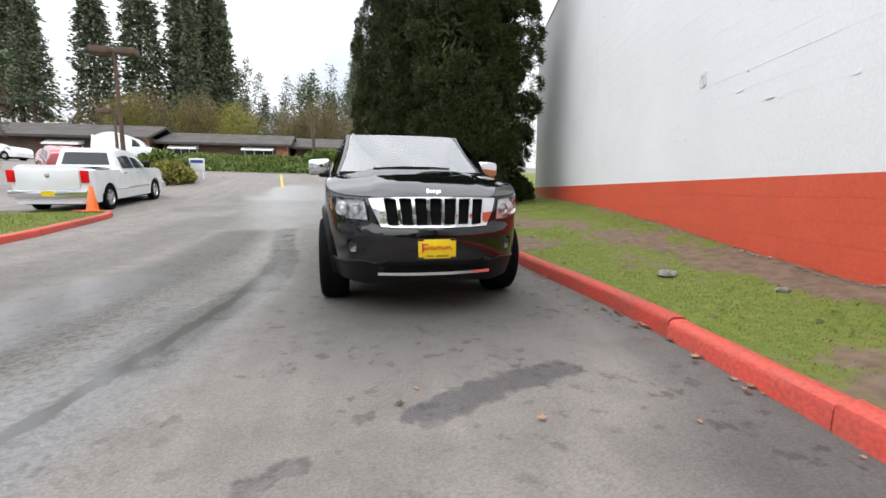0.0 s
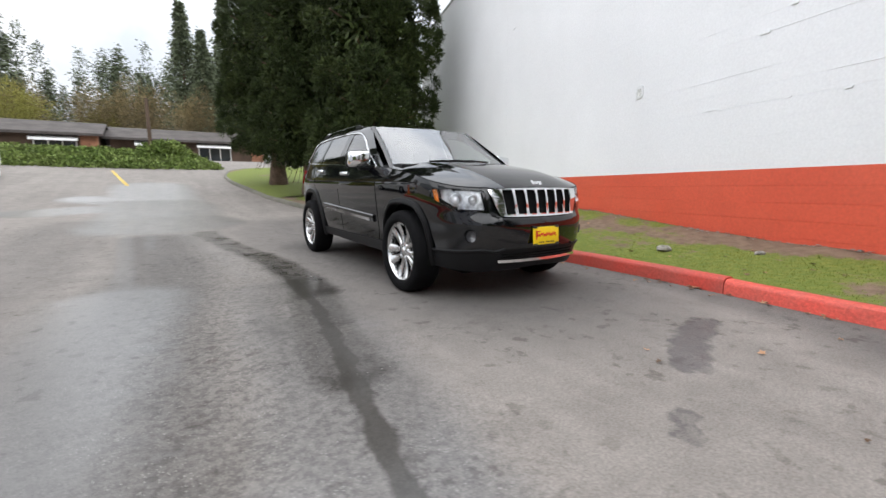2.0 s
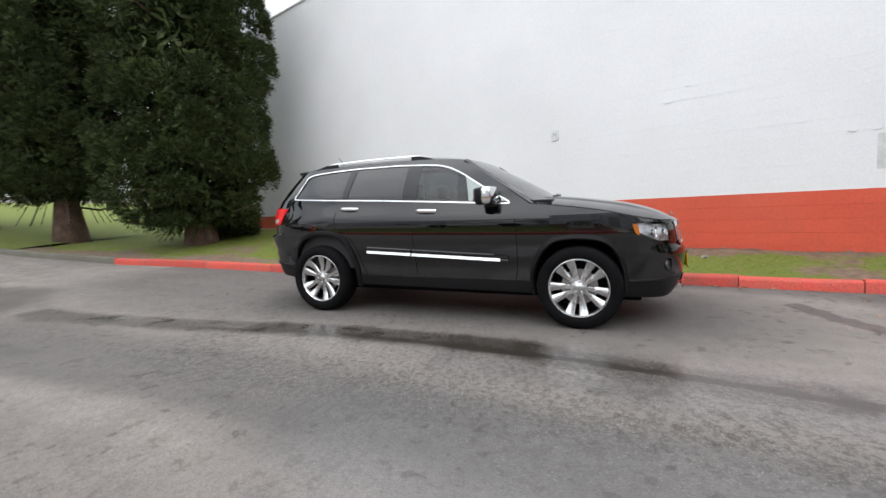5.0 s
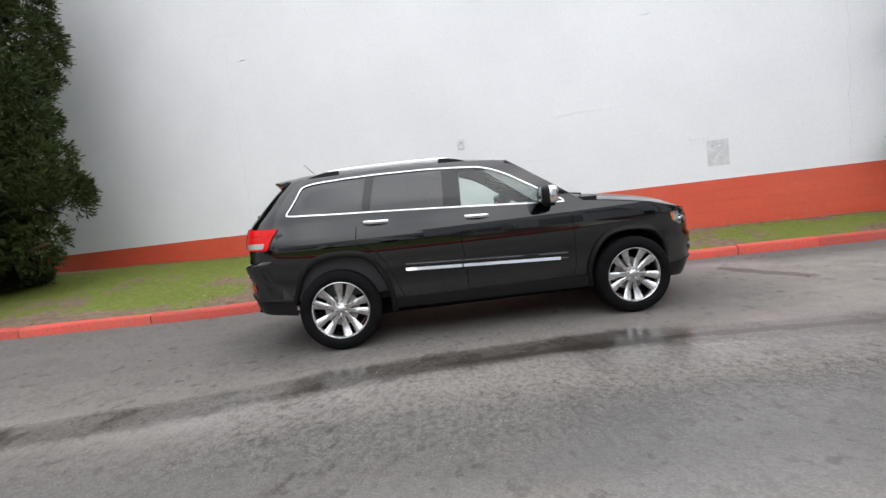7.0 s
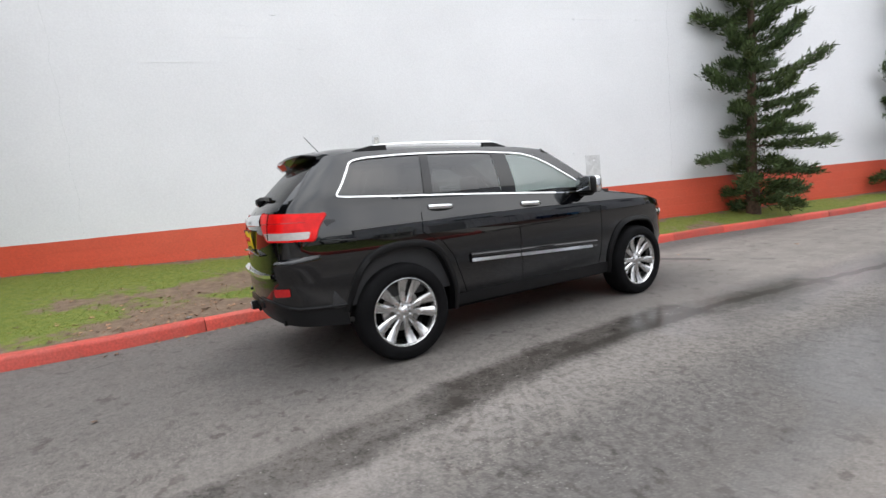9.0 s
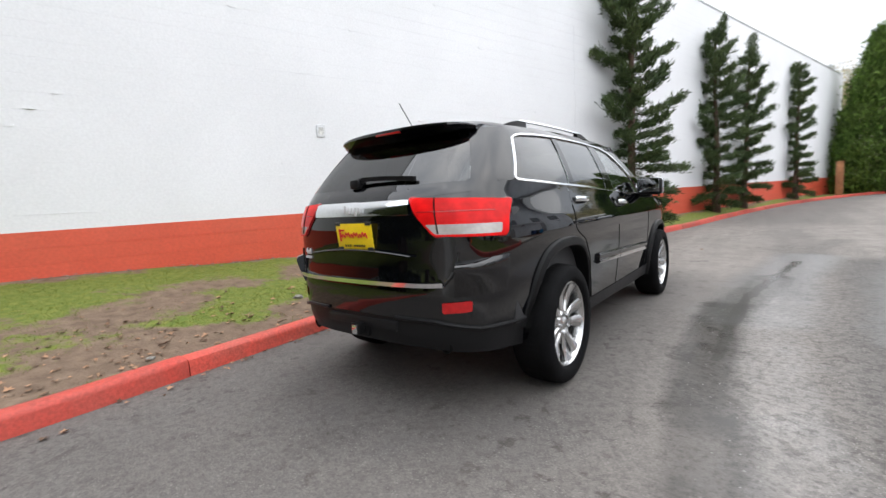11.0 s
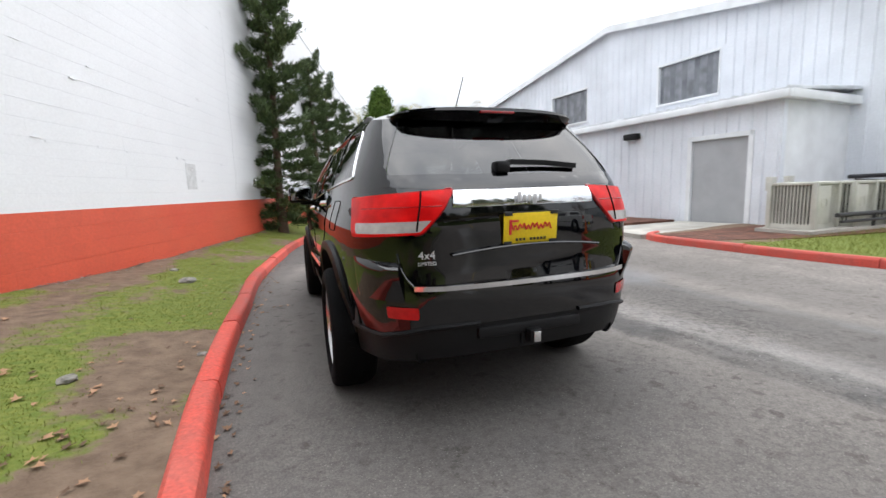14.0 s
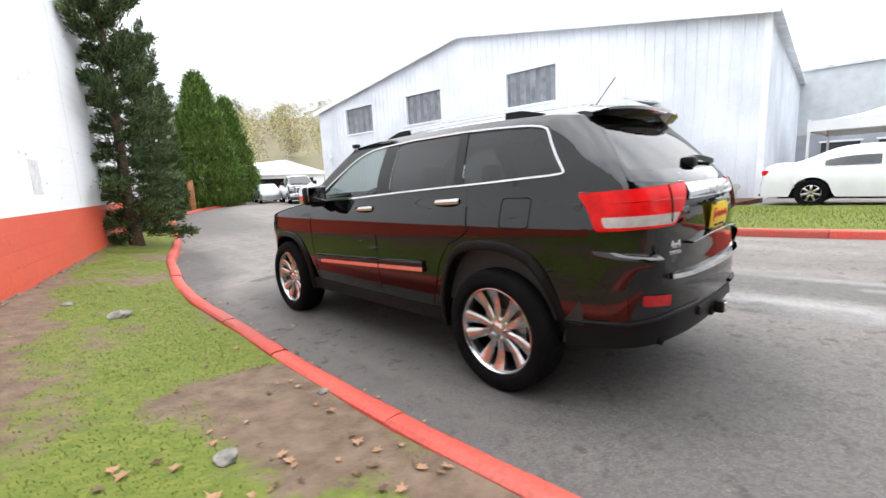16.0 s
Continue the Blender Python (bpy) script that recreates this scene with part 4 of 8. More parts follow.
    seam([(u, hood_edge(u) - .001) for u in np.linspace(sx_f(.5), -1.0, 40)], "bonnet_gap", bonnet, .004, 1, .001)
    seam([(u, hood_edge(u) - .001) for u in np.linspace(sx_f(.5), -1.0, 40)], "bonnet_gap", bonnet, .004, -1, .001)
    roof_crown = smooth_table([(-.32, 1.672), (-.15, 1.715), (.1, 1.748), (.5, 1.765), (1.0, 1.765), (1.5, 1.752), (1.85, 1.725), (2.0, 1.69), (2.1, 1.645)])
    rp = [P(u, roof_edge(u)) for u in list(np.linspace(-.31, 1.9, 40)) + list(np.linspace(1.92, s_rear - .003, 24))]
    ytop = max(p[1] for p in rp)
    roof = part("roof", cap([p for p in rp], lambda y: roof_crown(y), 16, 3.2), PAINT, car, "glossy black roof", 40)
    # windscreen
    bm = bmesh.new()
    rows = []
    for v in np.linspace(0, 1, 15):
        z = 1.21 + (1.668 - 1.21) * v
        xw = .755 - .115 * v - .02 * math.sin(math.pi * v)
        ye, yc = -1.005 + .705 * v, -1.165 + .855 * v - .025 * math.sin(math.pi * v)
        rows.append([bm.verts.new((xw * k, ye + (yc - ye) * (1 - abs(k) ** 2.4), z + .012 * (1 - k * k))) for k in np.linspace(-1, 1, 25)])
    for r0, r1 in zip(rows, rows[1:]):
        for k in range(24):
            bm.faces.new((r0[k], r0[k + 1], r1[k + 1], r1[k]))
    part("windscreen", bm, glass("windscreen_glass", (.62, .69, .67), 2.3), car, "sloping clear windscreen", 60)
    for sg in (-1, 1):
        bm = bmesh.new()
        pts = [(sg * (.772 - .115 * v - .016 * math.sin(math.pi * v)), -1.01 + .71 * v, 1.195 + .475 * v) for v in np.linspace(-.05, .985, 14)]
        sweep(bm, pts, [(sg * c, d) for c, d in [(-.026, -.004), (-.016, .006), (.012, .008), (.03, .0), (.03, -.03), (-.024, -.03)]], ups=[(sg * .3, -.4, .8)] * 14)
        part("windscreen_pillar", bm, PAINT, car, "black windscreen pillar")
        # wiper
        bm = bmesh.new()
        sweep(bm, [(sg * .1 - .32, -1.17, 1.245), (sg * .1 + .0, -1.17, 1.262), (sg * .1 + .30, -1.10, 1.255)], [(-.008, -.006), (.008, -.006), (.005, .01), (-.005, .01)])
        part("windscreen_wiper", bm, TRIM, car, "black wiper blade")
    part("cowl", bm_box(-.76, .76, -1.20, -.98, 1.15, 1.215, .01), TRIM, car, "black cowl panel below the windscreen")
    # mirrors
    for sg in (-1, 1):
        bm = bmesh.new()
        add_box(bm, .865, 1.10, -.72, -.615, 1.20, 1.365, .035)
        for v in bm.verts:
            k = (v.co.x - .87) / .2
            v.co.z += -.012 * k
            v.co.y += .03 * k
            v.co.x *= sg
        m = part("door_mirror", bm, CHROME, doors[(sg, "door_f")], "chrome capped door mirror", 60)
        bm = bm_box(.863, 1.097, -.655, -.56, 1.194, 1.360, .03)
        for v in bm.verts:
            k = (v.co.x - .87) / .2
            v.co.z += -.012 * k
            v.co.y += .03 * k
            v.co.x *= sg
        part("mirror_housing", bm, TRIM, doors[(sg, "door_f")], "black mirror housing", 60)
        bm = bm_box(.79, .99, -.69, -.60, 1.16, 1.215, .02)
        for v in bm.verts:
            v.co.x *= sg
        part("mirror_foot", bm, TRIM, doors[(sg, "door_f")])
        bm = bm_box(.885, 1.08, -.545, -.528, 1.21, 1.345, .006)
        for v in bm.verts:
            v.co.y += .03 * (v.co.x - .87) / .2 - .018
            v.co.x *= sg
        part("mirror_glass", bm, MIRROR, doors[(sg, "door_f")])
        # roof rail
        bm = bmesh.new()
        ys_ = np.linspace(.14, 1.60, 22)
        pts = []
        for y in ys_:
            x, _, z = P(y, roof_edge(y))
            k = min((y - .14) / .18, (1.60 - y) / .22, 1)
            pts.append((sg * (x - .045), y, z + .010 + .042 * math.sin(.5 * math.pi * max(k, 0))))
        sweep(bm, pts, [(-.014, -.007), (-.010, .007), (.010, .007), (.014, -.007)])
        part("roof_rail", bm, CHROME, roof, "bright roof rail")
        for y0, y1, flip in ((.10, .36, 1), (1.36, 1.66, -1)):
            bm = bmesh.new()
            pts = []
            for y in np.linspace(y0, y1, 8):
                x, _, z = P(y, roof_edge(y))
                k = (y - y0) / (y1 - y0) if flip > 0 else (y1 - y) / (y1 - y0)
                pts.append((sg * (x - .043), y, z + .002 + .034 * min(k * 1.8, 1)))
            sweep(bm, pts, [(-.020, -.03), (-.015, .010), (.015, .010), (.020, -.03)])
            part("rail_foot", bm, TRIM, roof, "black rail end")
        # tail lamps
        inner = lambda u, z: inside(tail_low, u, z)
        tl = part("tail_lamp", sh.take(lambda u, z: kind(u, z) == "tail" and not inner(u, z), lambda u, z: P(u, z, .016 if z < 1.24 else .012), mirror=sg), RED_LENS, car, "red wraparound tail lamp", 60)
        bm = sh.take(lambda u, z: kind(u, z) == "tail" and inner(u, z), lambda u, z: P(u, z, .016), mirror=sg)
        part("reversing_lens", bm, WHITE_LENS, tl, "clear reversing lens", 60)
        q = [P(u, z, .006) for u, z in dense(tail, 1, True)]
        part("lamp_edge", sweep(bmesh.new(), [(x * sg, y, z) for x, y, z in q], circle(.008, 6), ups=[(.2, .3, 1)] * len(q), closed=True), RED_EDGE, tl)
        seam(dense([(sx_r(.575), 1.05), (sx_r(.575), 1.238)], 8), "lamp_gap", tl, .0045, sg, .0165)
        seam(dense([(sx_r(.47), 1.165), (sx_r(.6), 1.165), (sy(2.14), 1.16)], 8), "lens_rib", tl, .003, sg, .0150, RED_EDGE)
        part("rear_reflector", sh.take(lambda u, z: kind(u, z) == "refl", lambda u, z: P(u, z, .006), mirror=sg), REFLECTOR, car, "red bumper reflector", 60)
        # head lamps
        hl = part("head_lamp", sh.take(lambda u, z: kind(u, z) == "head", lambda u, z: P(u, z, .004), mirror=sg), LENS_COVER, car, "clear head lamp with amber corner", 60)
        part("reflector_bowl", sh.take(lambda u, z: kind(u, z) == "head" and not inside(amber, u, z), lambda u, z: P(u, z, -.055), mirror=sg), LAMP_INNER, hl)
        part("corner_marker", sh.take(lambda u, z: kind(u, z) == "head" and inside(amber, u, z), lambda u, z: P(u, z, -.012), mirror=sg), AMBER, hl, "amber corner marker")
        q = [P(u, z, -.025) for u, z in dense(head, 1, True)]
        part("lamp_edge", sweep(bmesh.new(), [(x * sg, y, z) for x, y, z in q], [(-.003, -.03), (.003, -.03), (.003, .03), (-.003, .03)], ups=[(.7, -.7, .05)] * len(q), closed=True), DARK, hl)
        for xx, rr in ((.755, .055), (.645, .042)):
            c = Vector(P(sx_f(xx), .885, -.035))
            c.x *= sg
            bm = bmesh.new()
            lathe(bm, [(0, -.02), (rr * .55, -.018), (rr * .62, 0), (rr * .75, .004), (rr, .02), (rr * 1.05, .018)], Matrix.Translation(c) @ pose(0, 0, 0, 90, 0, sg * 14), 24)
            part("projector", bm, CHROME, hl, "chrome projector ring")
            bm = bmesh.new()
            bmesh.ops.create_uvsphere(bm, u_segments=16, v_segments=8, radius=rr * .6, matrix=Matrix.Translation(c))
            part("projector_lens", bm, LAMP_INNER, hl)
        part("fog_recess", sh.take(lambda u, z: kind(u, z) == "fog", lambda u, z: P(u, z, -.05), mirror=sg), DARK, car)
        c = Vector(P(sx_f(.685), .588, -.03))
        c.x *= sg
        bm = bmesh.new()
        lathe(bm, [(0, -.012), (.02, -.010), (.034, 0), (.042, .01), (.048, .012), (.048, .03)], Matrix.Translation(c) @ pose(0, 0, 0, 90, 0, sg * 20), 24)
        part("fog_lamp", bm, FOG_LENS, car, "round front fog lamp")
    # grille
    g = part("grille", sh.take(lambda u, z: kind(u, z) == "grille", lambda u, z: P(u, z, -.03)), DARK, car, "dark grille backing")
    slot_c = [.1185 * k for k in range(-3, 4)]
    gs = Sheet(list(np.linspace(-.55, .55, 89)), list(np.linspace(.72, .99, 12)))
    gfull = [(x, z) for x, z in [(-.52, .972), (-.30, .982), (0, .985), (.30, .982), (.52, .975), (.485, .86), (.435, .752), (.3, .746), (0, .744), (-.3, .746), (-.435, .752), (-.485, .86)]]
    slots = [rounded([(c - .050 + .004 * (c / .4), .972), (c + .050 + .004 * (c / .4), .972), (c * .96 + .047, .762), (c * .96 - .047, .762)], .012, 2) for c in slot_c]
    for p in [gfull] + slots:
        gs.cut(p)

    def gbend(off): return lambda x, z: (lambda q: (math.copysign(q[0], x), q[1], q[2]))(P(sx_f(abs(x)), z, off))
    part("grille_frame", gs.take(lambda x, z: inside(gfull, x, z) and not any(inside(s, x, z) for s in slots), gbend(.012), mirror=1), CHROME, g, "chrome grille surround with seven slots", 50)
    for s in slots:
        q = [gbend(.004)(x, z) for x, z in s]
        part("slot_rim", sweep(bmesh.new(), q, [(-.003, -.014), (.003, -.014), (.0045, .010), (-.0045, .010)], ups=[(0, -1, .1)] * len(q), closed=True), CHROME, g, "chrome slot rim")
    # emblem, drawn as plain bars
    def bars(name, items, y_of, material, parent, label, depth=.006, rear=False):
        bm = bmesh.new()
        for x, z, w, h in items:
            y = y_of(x, z)
            add_box(bm, x - w / 2, x + w / 2, y - depth / 2, y + depth / 2, z - h / 2, z + h / 2, .0015)
        return part(name, bm, material, parent, label)
    bars("emblem", [(-.052, 0, .020, .044), (-.028, -.004, .016, .030), (-.005, -.004, .016, .030), (.022, -.010, .018, .044), (.046, -.004, .016, .030)],
         lambda x, z: 0, CHROME, bonnet, "chrome maker's emblem").matrix_local = pose(0, -2.285, 1.03, -38)
    # front plate, lower grille and strip
    def plate(y, z, name, flip):
        p = part(name, bm_box(-.1525, .1525, -.004, .004, -.076, .076, .002), YELLOW, car, "yellow dealer plate with red script")
        p.matrix_local = pose(0, y, z, (-4 if flip > 0 else 6), 0, 0 if flip > 0 else 180)
        t = bpy.data.curves.new("script", "FONT")
        bm = bmesh.new()
        rng = random.Random(5)
        pts, x = [], -.118
        while x < .12:
            pts.append((x, -.0075, .008 + .013 * math.sin(x * 260) + .006 * math.sin(x * 90)))
            x += .004
        sweep(bm, pts, [(-.0028, -.002), (.0028, -.002), (.0028, .002), (-.0028, .002)], ups=[(0, -1, 0)] * len(pts))
        add_box(bm, -.125, -.112, -.0085, -.0055, -.03, .045)
        add_box(bm, -.125, -.075, -.0085, -.0055, .032, .042)
        part("script", bm, RED_INK, p, "red script logo")
        bpy.data.curves.remove(t)
        bm = bmesh.new()
        for k in range(9):
            if k not in (3,):
                add_box(bm, -.08 + k * .02 - .006, -.08 + k * .02 + .006, -.0080, -.0055, -.062, -.050)
        part("small_print", bm, BLACK_INK, p)["kind"] = "stuff"
        bm = bmesh.new()
        for sx_ in (-1, 1):
            for z_ in (-1, 1):
                add_box(bm, sx_ * .13 - .022, sx_ * .13 + .022, -.008, .003, z_ * .074 - .010, z_ * .074 + .010, .002)
        add_box(bm, -.155, .155, -.002, .003, .070, .082)
        add_box(bm, -.155, .155, -.002, .003, -.082, -.070)
        part("plate_frame", bm, BLACK_INK, p, "black plate frame")
    plate(-2.418, .578, "front_plate", 1)
    plate(2.412, 1.04, "rear_plate", -1)
    bm = bmesh.new()
    pts = [(x, P(sx_f(abs(x)), .385, .018)[1], .372 + .03 * abs(x) * .2) for x in np.linspace(-.46, .46, 15)]
    sweep(bm, pts, [(-.006, -.014), (.012, -.012), (.012, .012), (-.006, .014)])
    part("bumper_strip", bm, CHROME, car, "chrome strip below the front bumper")
    bm = bmesh.new()
    for k, z in enumerate((.41, .435)):
        pts = [(x, P(sx_f(abs(x)), z, .004)[1], z) for x in np.linspace(-.42, .42, 9)]
        sweep(bm, pts, [(-.004, -.004), (.006, -.004), (.006, .004), (-.004, .004)])
    part("lower_grille", bm, DARK, car)
    # tailgate furniture
    bm = bmesh.new()
    rows = []
    for x in np.linspace(-.415, .415, 25):
        pr = [P(sx_r(abs(x)), z, o) for z, o in ((1.15, 0), (1.155, .014), (1.19, .022), (1.232, .018), (1.24, 0))]
        rows.append([bm.verts.new((math.copysign(p[0], x) if abs(x) > 1e-6 else 0, p[1], p[2])) for p in pr])
    for r0, r1 in zip(rows, rows[1:]):
        for k in range(4):
            bm.faces.new((r0[k], r0[k + 1], r1[k + 1], r1[k]))
    part("chrome_bar", bm, CHROME, gate_ob, "wide chrome tailgate bar", 50)
    bars("rear_emblem", [(.062, 0, .022, .05), (.034, -.006, .018, .034), (.006, -.006, .018, .034), (-.026, -.012, .02, .05), (-.056, -.006, .018, .034)], lambda x, z: 0, BADGE, gate_ob, "raised maker's emblem").matrix_local = pose(0, 2.413, 1.195)
    def word(text, size, x, y, z, name, label):
        t = bpy.data.curves.new(name, "FONT")
        t.body, t.size, t.extrude, t.align_x = text, size, .003, "CENTER"
        o = new(name, t)
        me = bpy.data.meshes.new_from_object(o)
        bpy.data.objects.remove(o)
        bpy.data.curves.remove(t)
        me.materials.clear()
        me.materials.append(BADGE)
        o = new(name, me)
        o.parent = gate_ob
        o["label"] = label
        turn = math.degrees(math.atan2(P(sx_r(x + .05), z)[1] - P(sx_r(x - .05), z)[1], .10))
        o.matrix_local = pose(x, y, z, 90, 0, 180 + turn)
    word("4x4", .055, .535, P(sx_r(.545), .925, .008)[1], .915, "badge", "chrome 4x4 badge")
    word("LIMITED", .025, .535, P(sx_r(.545), .89, .008)[1], .885, "badge", "chrome LIMITED badge")
    bm = bmesh.new()
    sweep(bm, [(x, P(sx_r(abs(x)), .955, .012)[1], .962 - .03 * (abs(x) / .42) ** 2) for x in np.linspace(-.42, .42, 15)], [(.02, -.010), (-.018, -.008), (-.028, -.002), (-.024, .003), (.02, .007)])
    part("gate_grip", bm, PAINT, gate_ob, "black tailgate grip lip")
    bm = bmesh.new()
    sweep(bm, [(x, P(sx_r(abs(x)), .775, .004)[1], .772 + .10 * max(0, abs(x) - .46) ** 1.5) for x in np.linspace(-.60, .60, 25)], [(-.03, -.008), (.012, -.016), (.016, -.004), (.010, .012), (-.03, .016)])
    part("bumper_strip", bm, CHROME, car, "chrome strip along the rear bumper")
    # proud painted shoulder at each corner of the rear bumper
    for sg in (-1, 1):
        bm = bmesh.new()
        rows = []
        ua, ub = sx_r(.655), sy(2.02)
        for k in np.linspace(0, 1, 24):
            u = ua + (ub - ua) * k
            w = min(1, (1 - k) * 1.15) ** 1.5
            zt = .02 * k
            pr = [P(u, z + zt, o * w - .004 * (k > .9)) for z, o in ((.70, -.004), (.76, .022), (.82, .046), (.860, .058), (.876, .056), (.886, .046), (.904, -.008))]
            rows.append([bm.verts.new((sg * p[0], p[1], p[2])) for p in pr])
        for r0, r1 in zip(rows, rows[1:]):
            for k in range(6):
                bm.faces.new((r0[k], r0[k + 1], r1[k + 1], r1[k]))
        bm.faces.new(rows[0])
        part("bumper_shoulder", bm, PAINT, car, "", 35)
        bm = bmesh.new()
        q = dense([p for p in front_low[1:6]], 5)
        pts = [P(u, z + .004, .004) for u, z in q]
        sweep(bm, [(sg * x, y, z) for x, y, z in pts], circle(.011, 8), ups=[(0, 0, 1)] * len(pts))
        part("bumper_crease", bm, PLASTIC, car, "", 40)
        bm = bmesh.new()
        pts = [P(u, z + .004, .004) for u, z in dense(rear_low[1:6], 5)]
        sweep(bm, [(sg * x, y, z) for x, y, z in pts], circle(.012, 8), ups=[(0, 0, 1)] * len(pts))
        part("bumper_crease", bm, PLASTIC, car, "", 40)
    for sg in (-1, 1):
        bm = bmesh.new()
        q = [(sx_r(.60), .775), (sx_r(.635), .82), (sx_r(.66), .88), (sx_r(.668), .945)]
        sweep(bm, [(sg * P(u, z, .003)[0], P(u, z, .003)[1], z) for u, z in dense(q, 3)], circle(.008, 8), ups=[(0, 1, 0)] * 10)
        part("bumper_corner", bm, PAINT, car)
        bm = bmesh.new()
        lathe(bm, [(.030, 0), (.036, 0), (.036, .16), (.030, .16), (.028, .02)], pose(sg * .56, 2.31, .425, 90), 20, True)
        part("exhaust_pipe", bm, DARK, car, "round exhaust tailpipe")
    bm = bm_box(-.30, .30, 2.36, 2.414, .50, .56, .012)
    part("hitch_cover", bm, PLASTIC, car, "black bumper centre panel")
    bm = bm_box(-.035, .035, 2.40, 2.46, .455, .525, .006)
    add_box(bm, -.06, .06, 2.39, 2.41, .44, .54, .004)
    part("tow_hitch", bm, TRIM, car, "square tow hitch receiver")
    bm = bmesh.new()
    add_box(bm, -.02, .02, 2.455, 2.47, .462, .518, .004)
    part("hitch_socket", bm, CHROME, car, "bright hitch socket")
    # spoiler with its brake lamp
    bm = bmesh.new()
    rows = []
    for x in np.linspace(-.575, .575, 35):
        k = abs(x) / .575
        e = max(0, 1 - k ** 2.6) ** .5
        zt = 1.664 + .066 * (1 - k ** 3.0)
        y1, z1 = 1.93 + .145 * e, 1.650 + .036 * e
        pr = [(1.74, zt), (1.88, zt - .004 * e), (y1, z1), (y1 + .003, z1 - .016 * e - .002), (y1 - .05 * e, z1 - .066 * e - .004), (1.935, 1.60 + .03 * k), (1.85, 1.61)]
        rows.append([bm.verts.new((x, a, b)) for a, b in pr])
    for r0, r1 in zip(rows, rows[1:]):
        for k in range(7):
            bm.faces.new((r0[k], r0[(k + 1) % 7], r1[(k + 1) % 7], r1[k]))
    bm.faces.new(rows[0])
    bm.faces.new(rows[-1])
    sp = part("spoiler", bm, PAINT, gate_ob, "black roof spoiler", 35)
    part("brake_light", bm_box(-.105, .105, 2.03, 2.081, 1.655, 1.669, .004), RED_EDGE, gate_ob, "red high brake light")
    bm = bmesh.new()
    def on_glass(x, z, off): return (x, P(sx_r(abs(x)), z, off)[1], z)
    sweep(bm, [on_glass(.12, 1.352, .03), on_glass(.03, 1.375, .034), on_glass(-.16, 1.37, .026), on_glass(-.37, 1.352, .016)], [(-.010, -.014), (.014, -.014), (.014, .012), (-.010, .014)])
    add_box(bm, .05, .13, 2.235, 2.312, 1.318, 1.378, .015)
    part("rear_wiper", bm, TRIM, gate_ob, "black rear wiper")
    bm = bmesh.new()
    sweep(bm, [(.10, 1.70, 1.745), (.10, 1.84, 1.905)], circle(.0032, 6))
    add_cyl(bm, .022, .014, .03, pose(.10, 1.68, 1.748), 10)
    part("aerial", bm, TRIM, roof, "short black roof aerial")
    # fuel flap on the left flank
    fl = rounded([(1.50, 1.03), (1.70, 1.03), (1.70, 1.20), (1.50, 1.20)], .03, 4)
    seam(dense(fl, 2, True), "fuel_flap", car, .003, 1, .0, DARK, 6, True)
    # underside and cabin
    bm = bm_box(-.72, .72, -2.0, 1.72, .225, .40, .02)
    for v in bm.verts:
        if abs(v.co.y) > 1.6:
            v.co.x *= .8
    part("underbody", bm, DARK, car)
    bm = bmesh.new()
    for a, b in ((-1.0, .95), (-.95, 1.0)):
        pass
    add_box(bm, -.70, .70, -1.0, 1.9, .42, .50)
    part("cabin_floor", bm, CABIN, car, "dark cabin floor")
    part("dashboard", bm_box(-.78, .78, -1.05, -.62, .95, 1.215, .06), CABIN, car, "dark grey dashboard")
    bm = bm_box(-.74, .74, 1.45, 2.2, .5, 1.18, .03)
    part("load_cover", bm, CABIN, car, "dark load bay cover")
    for sg in (-1, 1):
        bm = bm_box(sg * .80 - .03, sg * .80 + .03, -.85, 2.0, .5, 1.17, .02)
        part("door_card", bm, CABIN, car)
    bm = bmesh.new()
    lathe(bm, [(.185 + .016 * math.cos(a), .016 * math.sin(a)) for a in np.linspace(0, 2 * math.pi, 9)[:-1]], pose(.38, -.47, 1.13, 65), 32, True)
    add_cyl(bm, .06, .06, .04, pose(.38, -.47, 1.13, 65), 16)
    add_box(bm, -.17, .17, -.02, .02, -.008, .008, 0, pose(.38, -.47, 1.13, 65))
    part("steering_wheel", bm, TRIM, car, "black steering wheel")
    for x, y in ((-.38, .18), (.38, .18), (-.40, 1.12), (.40, 1.12), (0, 1.14)):
        bm = bmesh.new()
        w = .25 if y < 1 else .22
        add_box(bm, -w, w, -.48, .08, .50, .72, .05)
        add_box(bm, -w, w, -.06, .07, .70, 1.26 if y < 1 else 1.22, .05, pose(0, .03, 0, -9))
        add_box(bm, -.125, .125, -.03, .055, 1.28 if y < 1 else 1.20, 1.46 if y < 1 else 1.36, .04, pose(0, .04, 0, -7))
        s = part("seat", bm, SEATM, car, "dark leather seat with headrest")
        s.matrix_local = pose(x, y, 0)
    # wheels
    def wheel(y, sg):
        tyre = bmesh.new()
        r0, w = .386, .132
        prof = [(.272, -w * .80), (.290, -w * .97), (.32, -w * 1.0), (.355, -w * .96), (.376, -w * .82), (.384, -w * .66), (r0, -w * .45), (r0, w * .45), (.384, w * .66), (.376, w * .82), (.362, w * .93), (.358, w * .945), (.355, w * .96), (.32, w * 1.0), (.300, w * 1.0), (.296, w * .985), (.290, w * .97), (.272, w * .80)]
        lathe(tyre, prof, Matrix(), 64)
        tread = bmesh.new()
        for k in range(64):
            a = 2 * math.pi * k / 64
            for zz in (-.034, .034):
                add_box(tread, r0 - .006, r0 + .0015, -.006, .006, zz - .024, zz + .024, 0, pose(0, 0, 0, 0, 0, math.degrees(a)))
        t = part("tyre", tyre, RUBBER, car, "black road tyre", 40)
        part("tread", tread, RUBBER, t)["kind"] = "stuff"
        rim = bmesh.new()
